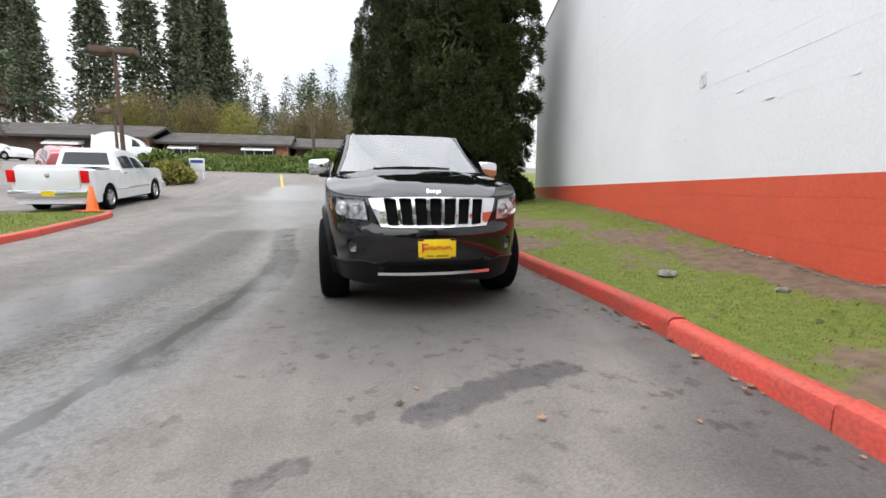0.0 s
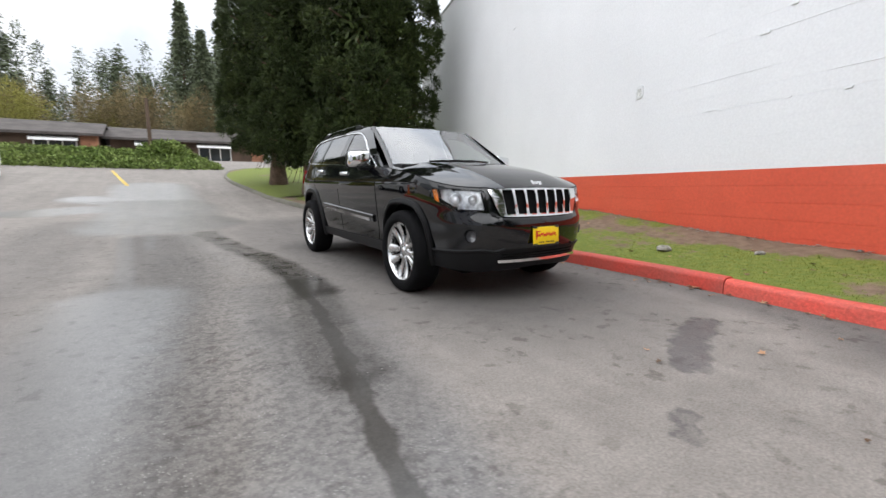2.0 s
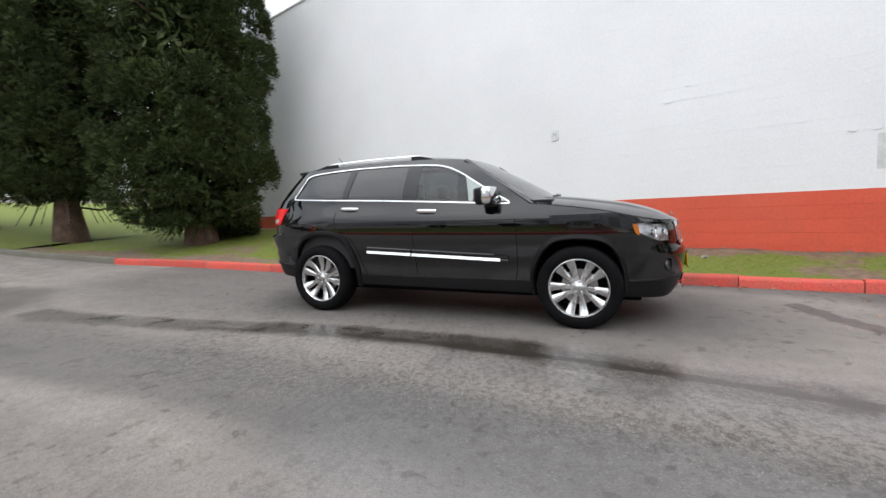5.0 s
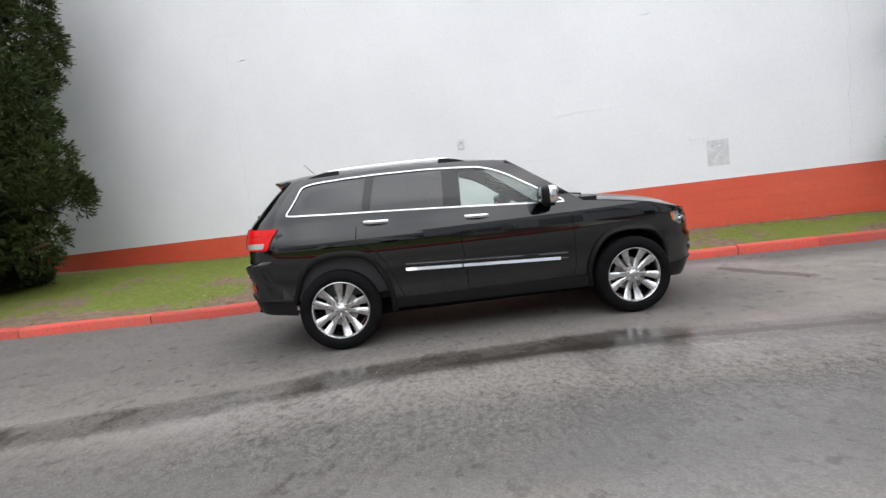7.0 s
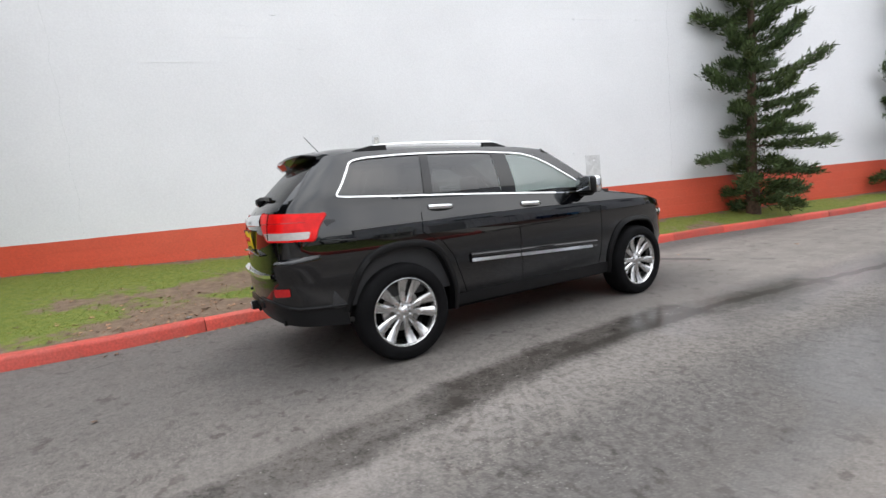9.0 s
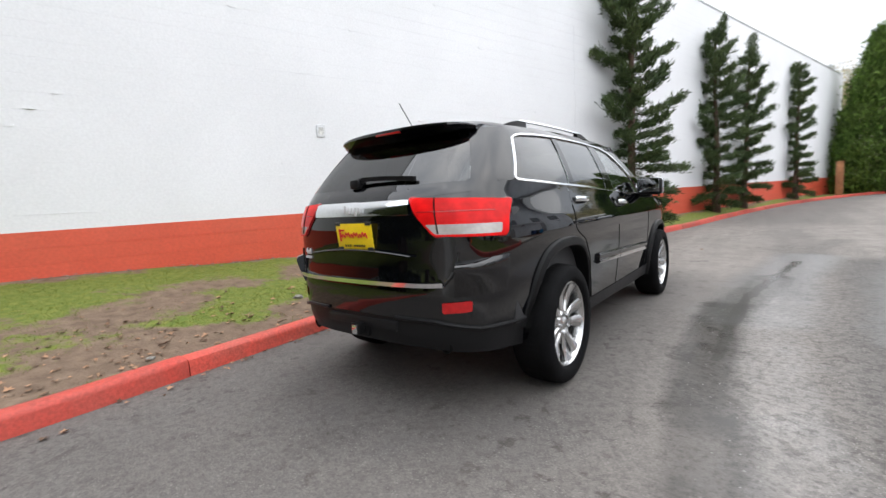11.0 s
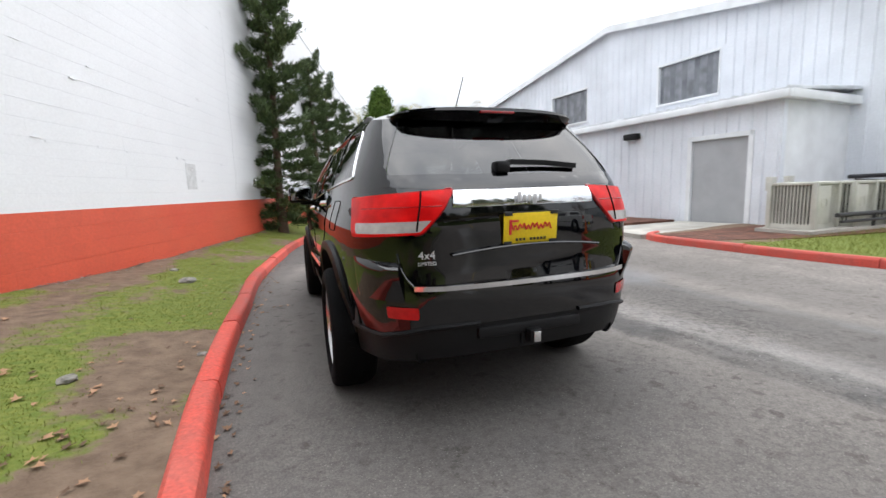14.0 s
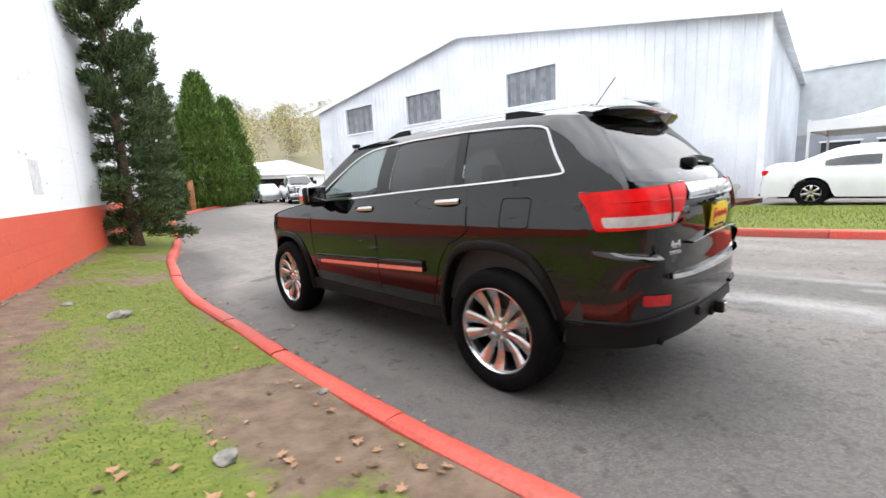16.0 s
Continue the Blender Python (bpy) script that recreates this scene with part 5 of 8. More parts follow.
        lathe(rim, [(.268, -.108), (.274, .092), (.270, .108), (.262, .110), (.254, .100), (.246, .07), (.240, 0), (.236, -.1)], Matrix(), 64)
        n = 5
        for k in range(n):
            for d in (-1, 1):
                a = 2 * math.pi * k / n + d * .242 + .31
                a0 = 2 * math.pi * k / n + d * .29 + .31
                prev = None
                rows = []
                for q in np.linspace(0, 1, 7):
                    r = .062 + (.256 - .062) * q
                    aa = a0 + (a - a0) * q
                    wd = .020 + .023 * q ** 1.3
                    h = .072 + .026 * q - .018 * math.sin(math.pi * q)
                    c = Vector((r * math.cos(aa), r * math.sin(aa), 0))
                    tdir = Vector((-math.sin(aa), math.cos(aa), 0))
                    rows.append([rim.verts.new(c + tdir * e + Vector((0, 0, hh))) for e, hh in ((-wd, h - .045), (-wd, h - .010), (-wd * .6, h), (wd * .6, h), (wd, h - .010), (wd, h - .045))])
                for p, q2 in zip(rows, rows[1:]):
                    for i in range(6):
                        rim.faces.new((p[i], p[(i + 1) % 6], q2[(i + 1) % 6], q2[i]))
                rim.faces.new(rows[-1])
        lathe(rim, [(0, .084), (.028, .084), (.034, .080), (.040, .074), (.075, .070), (.088, .055), (.09, .02)], Matrix(), 40)
        for v in rim.verts:
            v.co.x *= 1.02
            v.co.y *= 1.02
        rm = part("rim", rim, SATIN, t, "satin alloy rim with five twin spokes", 40)
        for k in range(5):
            a = 2 * math.pi * k / 5 + .31 + math.pi / 5
            nut = bmesh.new()
            add_cyl(nut, .013, .010, .03, pose(.060 * math.cos(a), .060 * math.sin(a), .072), 6)
            part("lug_nut", nut, CHROME, t)
        disc = bmesh.new()
        add_cyl(disc, .165, .165, .02, pose(0, 0, -.005), 40)
        part("brake_disc", disc, SILVER, t)
        bk = bmesh.new()
        add_cyl(bk, .235, .235, .02, pose(0, 0, -.06), 40)
        part("wheel_shadow_plate", bk, DARK, t)
        t.matrix_local = pose(sg * .818, y, .387, 0, 90 * sg, 0) @ pose(0, 0, 0, 0, 0, {-1.4575: 14, 1.4575: 40}[y])
    for y in (-1.4575, 1.4575):
        for sg in (-1, 1):
            wheel(y, sg)
    return car


make_car()

# ---- foliage ----
def tone(name, c, tint, rough=.6, k=.6):
    return surf(name, c, rough=rough, island=.45, stain=k, stain_scale=.7, tint=tint, spec=.18)


DARK_GREEN = tone("dark_conifer", (.026, .040, .012), (.058, .074, .021))
PINE_GREEN = tone("pine_needles", (.056, .090, .036), (.105, .132, .046))
CEDAR_GREEN = tone("bright_cedar", (.070, .130, .022), (.13, .18, .04))
# far firs: distance haze is mixed into this pale grey-green
HAZY_FIR_GREEN = tone("far_fir", (.105, .130, .082), (.155, .175, .098))
BROWN_TWIG = tone("bare_twigs", (.20, .155, .085), (.26, .22, .10))
SPRING = tone("spring_leaves", (.25, .235, .06), (.30, .30, .08))
IVY = tone("ivy_leaves", (.135, .195, .05), (.21, .24, .08))
RUST_LEAF = tone("rusty_leaves", (.085, .040, .028), (.11, .06, .04))
BARK = surf("bark", (.10, .065, .045), rough=.95, grain=.35, scale=20, stain=.4, stain_scale=3, bump=.8, bump_scale=14)


def sprays(rng, centres, dirs, size, per, flat=.35, droop=.0, width=.32):
    """Little pointed leaves in tufts: arrays of vertices and faces."""
    n = len(centres)
    c = np.repeat(centres, per, 0)
    d = np.repeat(dirs, per, 0) + rng.normal(0, .55, (n * per, 3))
    d[:, 2] -= droop
    d /= np.linalg.norm(d, axis=1, keepdims=True) + 1e-9
    s = np.cross(d, rng.normal(0, 1, (n * per, 3)))
    s /= np.linalg.norm(s, axis=1, keepdims=True) + 1e-9
    L = (size * rng.uniform(.55, 1.25, (n * per, 1)))
    base = c + rng.normal(0, size * flat, (n * per, 3))
    a, b, e = base + s * L * width * .35, base + d * L * .5 + s * L * width, base + d * L
    g, h = base + d * L * .5 - s * L * width, base - s * L * width * .35
    v = np.stack([a, b, e, g, h], 1).reshape(-1, 3)
    i = np.arange(n * per)[:, None] * 5
    return v, i + np.array([[0, 1, 2, 3, 4]])


def foliage(name, v, f, material, parent=None, label=""):
    me = to_mesh(name, v, f, material, False)
    o = new(name, me)
    if parent is not None:
        o.parent = parent
    if label:
        o["label"] = label
    return o


def trunk(bm, base, top, r0, r1, bend=.0, seg=10, rng=None, flare=1.25):
    pts = []
    for k in np.linspace(0, 1, 7):
        p = Vector(base).lerp(Vector(top), k)
        if rng is not None:
            p += Vector((rng.uniform(-bend, bend), rng.uniform(-bend, bend), 0)) * (k > 0)
        pts.append((p, r0 + (r1 - r0) * k if k > .05 else r0 * flare))
    rows = []
    for p, r in pts:
        rows.append([bm.verts.new(p + Vector((r * math.cos(a), r * math.sin(a), 0))) for a in np.linspace(0, 2 * math.pi, seg + 1)[:-1]])
    for p, q in zip(rows, rows[1:]):
        for k in range(seg):
            bm.faces.new((p[k], p[(k + 1) % seg], q[(k + 1) % seg], q[k]))
    bm.faces.new(rows[-1])


def sequoia(seed, x, y, z, h, radius, low, lobes, label):
    """A dense dark conifer: a column of puffed clumps round a dark heart, on a flared trunk."""
    rng, r2 = np.random.default_rng(seed), random.Random(seed)
    t = thing("conifer_tree", pose(x, y, z), label, "tree", "tall conifers on the lawn")
    bm = bmesh.new()
    trunk(bm, (0, 0, -.3), (0, 0, h * .95), .30, .06, .04, 12, r2, 1.7)
    for k in range(40):
        zz = low + (h * .9 - low) * (k / 40) ** .9
        a = k * 2.4
        rr = radius * .8
        sweep(bm, [(0, 0, zz), (rr * .5 * math.cos(a), rr * .5 * math.sin(a), zz - .15), (rr * math.cos(a), rr * math.sin(a), zz + .05)], [(c * .9, d * .9) for c, d in circle(.035, 5)])
    for k in range(12):        # bare hanging twigs under the crown
        a, rr = k * 2.1, radius * r2.uniform(.35, .7)
        sweep(bm, [(.1 * math.cos(a), .1 * math.sin(a), low + .5), (rr * .6 * math.cos(a), rr * .6 * math.sin(a), low + .3), (rr * math.cos(a), rr * math.sin(a), max(low - .55, .12))], circle(.012, 4))
    part("trunk", bm, BARK, t, "reddish brown flared trunk")

    def reach(q):
        return radius * np.clip(.42 + (q - low) / 1.6, 0, 1) ** .6 * (1 - .5 * np.clip((q - h * .55) / (h * .5), 0, 1) ** 1.5)
    lz = low + .25 + (h - low - .3) * rng.random(lobes)
    la = rng.random(lobes) * 2 * math.pi
    lr = rng.uniform(.26, .50, lobes)
    lc = reach(lz) * (.98 + .10 * np.sin(la * 3 + lz * 1.3 + seed)) - lr * .75
    centre = np.stack([lc * np.cos(la), lc * np.sin(la), lz], 1)
    per = 130
    g = rng.normal(0, 1, (lobes * per, 3))
    g[:, 2] = g[:, 2] * .8 + .25
    outward = np.repeat(np.stack([np.cos(la), np.sin(la), np.zeros(lobes)], 1), per, 0)
    g += outward * .9
    g /= np.linalg.norm(g, axis=1, keepdims=True)
    c = np.repeat(centre, per, 0) + g * np.repeat(lr, per)[:, None] * (.72 + .30 * rng.random((lobes * per, 1))) * np.array([1, 1, .8])
    v, f = sprays(rng, c, g * 1.3 + np.array([0, 0, .25]), .12, 4, .35, .0, .10)
    n = 13000
    q, a_, u = low + .2 + (h - low - .6) * rng.random(n), rng.random(n) * 6.283, np.sqrt(rng.random(n))
    hc = np.stack([reach(q) * .72 * u * np.cos(a_), reach(q) * .72 * u * np.sin(a_), q], 1)
    v2, f2 = sprays(rng, hc, rng.normal(0, 1, (n, 3)), .26, 2, .2, 0, .17)
    foliage("crown", np.concatenate([v, v2]), np.concatenate([f, f2 + len(v)]), DARK_GREEN, t, "dense dark green clumped foliage")
    return t


sequoia(1, 2.1, 17.3, zg(2, 17.3) + .15, 11.5, 2.25, 1.35, 280, "tall dense dark conifer with a bare lower trunk")
sequoia(2, 2.6, 13.4, zg(2.6, 13.4) + .15, 10.8, 2.1, 1.1, 270, "tall dark conifer standing close to its neighbour")
sequoia(3, 3.7, 9.3, verge_z(3.7, 9.3), 9.8, 2.15, .35, 280, "broad dark conifer with foliage almost to the ground")


def dirv_x(a): return math.cos(a) * math.cos(WALL_A) - math.sin(a) * math.sin(WALL_A)


def pine(seed, x, y, z, h, radius, label, lean=0.0, sparse=1.0):
    """A pine with tiers of long upswept limbs, tufted with needles."""
    rng, r2 = np.random.default_rng(seed), random.Random(seed)
    t = thing("pine_tree", pose(x, y, z), label, "tree", "pines beside the wall")
    bm = bmesh.new()
    trunk(bm, (0, 0, -.2), (lean, 0, h), .13, .025, .04, 9, r2, 1.3)
    cs, ds = [], []
    nb = int(h * 8.5 * sparse)
    for k in range(nb):
        q = (k + .5) / nb
        zz = .25 + (h - .35) * q
        a = k * 2.39996 + r2.uniform(-.4, .4)
        shape = (.16 + .84 * min(1, (1 - q) * 1.5) ** .7) * (.72 + .42 * r2.random()) * min(1, (1 - q) * 9 + .25)
        if q > .5 and k % 4 == 0:
            shape = max(shape, .62 + .3 * r2.random()) * min(1, (1 - q) * 7 + .3)
        L = radius * shape
        room = dirv_x(a)
        L *= 1 - .42 * max(0, -room) * min(1, 1.6 - 1.2 * q)
        if room > .05:
            L = min(L, max((wall_x(y) - x) * math.cos(WALL_A) - .12, .1) / room)
        up = -.08 + .80 * q + r2.uniform(-.12, .18)
        p0 = Vector((lean * q, 0, zz))
        dirv = Vector((math.cos(a), math.sin(a), 0))
        pts = [p0 + dirv * (L * s) + Vector((0, 0, L * up * s * s - .08 * s * (1 - q))) for s in np.linspace(0, 1, 6)]
        rr = .012 + .018 * (1 - q)
        rows = []
        for s, p in enumerate(pts):
            r = rr * (1 - s / 5.5)
            rows.append([bm.verts.new(p + Vector((r * math.cos(b), r * math.sin(b), r * math.sin(b + 1)))) for b in (0, 2.1, 4.2)])
        for r0, r1 in zip(rows, rows[1:]):
            for e in range(3):
                bm.faces.new((r0[e], r0[(e + 1) % 3], r1[(e + 1) % 3], r1[e]))
        m = int(28 + 105 * L)
        for s in range(m):
            u = .18 + .82 * (s + r2.random()) / m
            i = min(int(u * 5), 4)
            p = pts[i].lerp(pts[i + 1], u * 5 - i)
            wd = .115 * (1.2 - u * .75)
            cs.append(p + Vector((r2.gauss(0, wd), r2.gauss(0, wd), r2.gauss(0, .042) - .02)))
            ds.append((pts[i + 1] - pts[i]).normalized() + Vector((0, 0, .5)))
    part("trunk", bm, BARK, t, "brown trunk with thin limbs")
    v, f = sprays(rng, np.array([tuple(c) for c in cs]), np.array([tuple(d) for d in ds]), .13, 7, .30, -.05, .095)
    foliage("needles", v, f, PINE_GREEN, t, "green needle tufts on upswept limbs")
    return t


pine(11, 1.2, -9.0, .12, 8.6, 1.78, "tall shaggy pine growing close against the white wall", .05)
pine(12, -.30, -14.9, .10, 6.6, 1.65, "slimmer pine against the white wall", .12, .8)
pine(13, -1.0, -17.6, .10, 6.2, 1.6, "smaller pine in the row by the wall", -.1, .7)
pine(14, -2.85, -24.4, .12, 6.8, 1.3, "pine at the far end of the wall", 0, .7)


def column_cedar(seed, x, y, z, h, r, label):
    rng = np.random.default_rng(seed)
    t = thing("cedar_tree", pose(x, y, z), label, "tree", "clipped cedars")
    bm = bmesh.new()
    trunk(bm, (0, 0, -.2), (0, 0, h * .9), .16, .03)
    part("trunk", bm, BARK, t)
    n = 5200
    q = rng.random(n) ** 1.35
    rr = r * np.clip((1 - q) ** .72, .03, 1) * np.clip(.72 + q * 2.2, 0, 1) * (.80 + .22 * rng.random(n) + .07 * np.sin(q * 30))
    a = rng.random(n) * 2 * math.pi
    c = np.stack([rr * np.cos(a), rr * np.sin(a), .1 + q * (h - .3)], 1)
    d = np.stack([np.cos(a) * .5, np.sin(a) * .5, np.full(n, .9)], 1)
    v, f = sprays(rng, c, d, .27, 10, .75, 0, .11)
    foliage("crown", v, f, CEDAR_GREEN, t, "dense upright cedar foliage")


column_cedar(21, -7.0, -32.6, .1, 9.6, 2.7, "broad clipped green cedar beyond the bend")
column_cedar(22, -10.4, -37.5, .15, 8.8, 2.3, "second green cedar beside the first")


def far_fir(seed, h, r, material, n=900, name="fir_tree", kind="fir", bare=.2):
    rng = np.random.default_rng(seed)
    t = thing(name, Matrix(), "", "tree", "far trees")
    bm = bmesh.new()
    trunk(bm, (0, 0, -1), (0, 0, h * .97), h * .012, .04, h * .006, 6, random.Random(seed))
    part("trunk", bm, BARK, t)
    if kind == "fir":
        m = 60
        tz = bare + (1 - bare) * (np.arange(m) + .5) / m
        bi = rng.integers(0, m, n)
        q = np.clip(tz[bi] + rng.normal(0, .004, n), bare, 1)
        tier = .55 + .75 * rng.random(m)[bi]
        a = rng.random(n) * 2 * math.pi
        rr = r * ((1 - q) / (1 - bare)) ** .8 * tier * np.sqrt(rng.random(n))
        c = np.stack([rr * np.cos(a), rr * np.sin(a), q * h - rr * .12], 1)
        d = np.stack([np.cos(a), np.sin(a), np.full(n, -.15)], 1)
        v, f = sprays(rng, c, d, h * .020, 5, .5, .1, .22)
    else:
        g = rng.normal(0, 1, (n, 3))
        g /= np.linalg.norm(g, axis=1, keepdims=True)
        g *= (rng.random((n, 1)) ** .4)
        lob = 1 + .25 * np.sin(g[:, :1] * 5 + seed) + .2 * np.sin(g[:, 1:2] * 6)
        c = g * lob * np.array([r, r, h * .36]) + np.array([0, 0, h * .60])
        d = g + np.array([0, 0, .4])
        v, f = sprays(rng, c, d, h * .026, 5, .8, 0, .10)
    foliage("crown", v, f, material, t)
    return t


def plant(proto, spots, label):
    for i, (x, y, z, s, a) in enumerate(spots):
        m = pose(x, y, hz(x, y) - .2, 0, 0, a)
        proto.scale = (s, s, s)
        o = copy_thing(proto, m)
        o["label"] = label
    for o in (*proto.children_recursive, proto):
        bpy.data.objects.remove(o)


def hz(x, y):
    """Height of the land far off, with a wooded rise on both sides."""
    return float(np.interp(y, G_Y, G_Z)) + max(0, (abs(y) - 70) * .13)


R = random.Random(77)
fa, fb = far_fir(31, 27, 3.6, HAZY_FIR_GREEN, 2300), far_fir(32, 24, 2.6, HAZY_FIR_GREEN, 1500, bare=.32)
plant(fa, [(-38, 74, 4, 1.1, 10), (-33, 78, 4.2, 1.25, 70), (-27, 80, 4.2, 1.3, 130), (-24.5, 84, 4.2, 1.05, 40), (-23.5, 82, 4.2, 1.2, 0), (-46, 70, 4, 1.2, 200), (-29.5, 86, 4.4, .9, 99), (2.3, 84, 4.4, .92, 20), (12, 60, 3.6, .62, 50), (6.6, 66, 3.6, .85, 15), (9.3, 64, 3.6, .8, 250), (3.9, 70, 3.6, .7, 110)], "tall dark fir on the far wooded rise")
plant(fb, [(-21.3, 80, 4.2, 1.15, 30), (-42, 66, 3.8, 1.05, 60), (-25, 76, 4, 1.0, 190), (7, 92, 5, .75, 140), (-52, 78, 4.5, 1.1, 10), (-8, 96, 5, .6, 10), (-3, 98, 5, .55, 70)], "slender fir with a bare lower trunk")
da, db = far_fir(33, 11, 4.2, BROWN_TWIG, 3800, "alder_tree", "round"), far_fir(34, 10, 3.8, SPRING, 3400, "alder_tree", "round")
plant(da, [(-35 + 6.5 * i + R.uniform(-2, 2), 70 + R.uniform(-3, 4), 3.8, R.uniform(.8, 1.15), R.uniform(0, 360)) for i in range(9)], "leafless brown tree on the far rise")
plant(db, [(-31, 69, 3.8, 1.0, 0), (-24, 72, 3.8, .9, 80), (-17, 69, 3.8, .95, 20), (-9, 73, 4, .7, 200), (9, 66, 3.6, .9, 10)], "tree with yellow-green spring leaves")


def far_woods(name, x0, x1, y0, y1, base, h, n, mats, label, seed):
    """A far belt of trees, too many to count."""
    rng = np.random.default_rng(seed)
    vs, fs, k = [], [], 0
    o = tagged(new(name), label, "woods", kind="stuff")
    for j, m in enumerate(mats):
        c, d, sz = [], [], []
        for i in range(n if j or len(mats) < 3 else n // 5):
            x, y = rng.uniform(x0, x1), rng.uniform(y0, y1)
            hh = h * rng.uniform(.6, 1.25)
            b = base(x, y)
            pts = 200
            q = rng.random(pts)
            a = rng.random(pts) * 6.28
            conif = j == 0
            rr = hh * (.16 * (1 - q) ** .8 if conif else .30 * np.sqrt(np.clip(1 - (2 * q - 1) ** 2, 0, 1))) * np.sqrt(rng.random(pts))
            c.append(np.stack([x + rr * np.cos(a), y + rr * np.sin(a), b + hh * (q if conif else .15 + .7 * q)], 1))
            d.append(np.stack([np.cos(a), np.sin(a), np.full(pts, -.1 if conif else .4)], 1))
        v, f = sprays(rng, np.concatenate(c), np.concatenate(d), h * .030, 5, .9, 0, .22)
        foliage("tree_belt", v, f, m, o)
    return o


far_woods("woods_north", -75, 40, 88, 125, lambda x, y: hz(x, 70) + (y - 88) * .12, 11, 60, [HAZY_FIR_GREEN, BROWN_TWIG], "far belt of dark firs and bare trees", 5)
far_woods("woods_ridge", -28, 45, 92, 112, lambda x, y: hz(x, 92), 16, 120, [HAZY_FIR_GREEN], "far ridge of dense dark firs", 15)
# hill twigs and leaves are paled copies, with haze put into their colour
far_woods("woods_hill", -130, 30, -150, -85, lambda x, y: max(0, (-y - 80) * .26) + 1 + max(0, (-x - 5)) * .05, 11, 150, [HAZY_FIR_GREEN, tone("hazy_hill_twigs", (.32, .27, .18), (.40, .35, .21)), tone("hazy_hill_spring", (.36, .33, .15), (.42, .40, .19))], "wooded hillside with bare and yellow-green trees", 6)
hill_v, hill_f = [], []
nx_, ny_ = 26, 12
for j in range(ny_):
    for i in range(nx_):
        x, y = -170 + i * 9, -80 - j * 9
        hill_v.append((x, y, max(0, (-y - 80) * .26) + max(0, (-x - 5)) * .05 * (j > 0) + .4 * math.sin(i * 1.7 + j)))
hill_f = [(j * nx_ + i, j * nx_ + i + 1, (j + 1) * nx_ + i + 1, (j + 1) * nx_ + i) for j in range(ny_ - 1) for i in range(nx_ - 1)]
tagged(new("hillside", to_mesh("hillside", hill_v, hill_f, surf("hill_scrub", (.22, .19, .12), rough=.95, stain=.7, stain_scale=.12, tint=(.17, .17, .09)))), "scrubby wooded hillside", "hill", kind="structure")

# ivy bank at the end of the road, with a round shrub
rng = np.random.default_rng(9)


def bank_z(x, y):
    k = min(max((y - 26.6) / 5.5, 0), 1)
    e = min(max((x + 15) / 2, 0), 1) * min(max((.5 - x) / 1.5, 0), 1)
    return zg(x, y) + .68 * math.sin(.5 * math.pi * k) * (k < 1 or 1) * e + .15 * noise.noise(Vector((x * .8, y * .8, 2)))


rows = [[(x, y, bank_z(x, y) - .06) for x in np.arange(-15.5, 1.2, .4)] for y in np.arange(26.4, 36, .4)]
v = [p for r in rows for p in r]
n = len(rows[0])
bank = tagged(new("ivy_bank", to_mesh("ivy_bank", v, [(j * n + i, j * n + i + 1, (j + 1) * n + i + 1, (j + 1) * n + i) for j in range(len(rows) - 1) for i in range(n - 1)], surf("ivy_soil", (.045, .07, .018), rough=.95, stain=.5, stain_scale=2))), "bank overgrown with bright green ivy", "ivy bank", kind="stuff")
m = 9000
px, py = rng.uniform(-15.2, .6, m), rng.uniform(26.5, 34, m)
c = np.array([(x, y, bank_z(x, y) + .02) for x, y in zip(px, py)])
v, f = sprays(rng, c, np.tile([0, -.5, 1.0], (m, 1)), .17, 4, .5, 0, .34)
foliage("ivy_leaves", v, f, IVY, bank)


def shrub(x, y, z, rx, h, material, label, seed, n=900, size=.2, name="shrub"):
    rng = np.random.default_rng(seed)
    t = thing(name, pose(x, y, z), label, "shrub")
    g = rng.normal(0, 1, (n, 3))
    g /= np.linalg.norm(g, axis=1, keepdims=True)
    g[:, 2] = np.abs(g[:, 2])
    c = g * (.75 + .3 * rng.random((n, 1))) * np.array([rx, rx, h])
    v, f = sprays(rng, c, g + np.array([0, 0, .2]), size, 5, .5, 0, .24)
    foliage("leaves", v, f, material, t)
    bm = bmesh.new()
    trunk(bm, (0, 0, -.1), (0, 0, h * .7), .05, .02, .02, 6, random.Random(seed))
    part("stem", bm, BARK, t)


shrub(-2.3, 30.5, bank_z(-2.3, 30.5), 1.5, .9, IVY, "round clipped green shrub on the ivy bank", 41)
shrub(-9.7, 19.5, zg(-9.7, 19.5) + .1, 1.1, .8, SPRING, "low straw-coloured shrub at the kerb", 42)
shrub(-10.6, 21.2, zg(-10.6, 21) + .1, 1.3, 1.3, IVY, "green shrub behind the kerb", 43)
shrub(5.6, 10.6, .75, .9, .9, DARK_GREEN, "low dark bush at the wall's foot", 44, 4200, .09)
shrub(4.9, 9.4, .7, .7, .55, DARK_GREEN, "small dark bush beside the wall", 45, 3000, .085)
shrub(-12.2, -21.6, .15, .8, .5, IVY, "weedy green clump by the metal building", 46, 500)
t = far_fir(51, 6, 1.6, RUST_LEAF, 900, "plum_tree", "round")
t.matrix_world = pose(-15.5, 15.5, zg(-15.5, 15.5))
t["label"] = "small tree with rusty purple leaves in the car park"

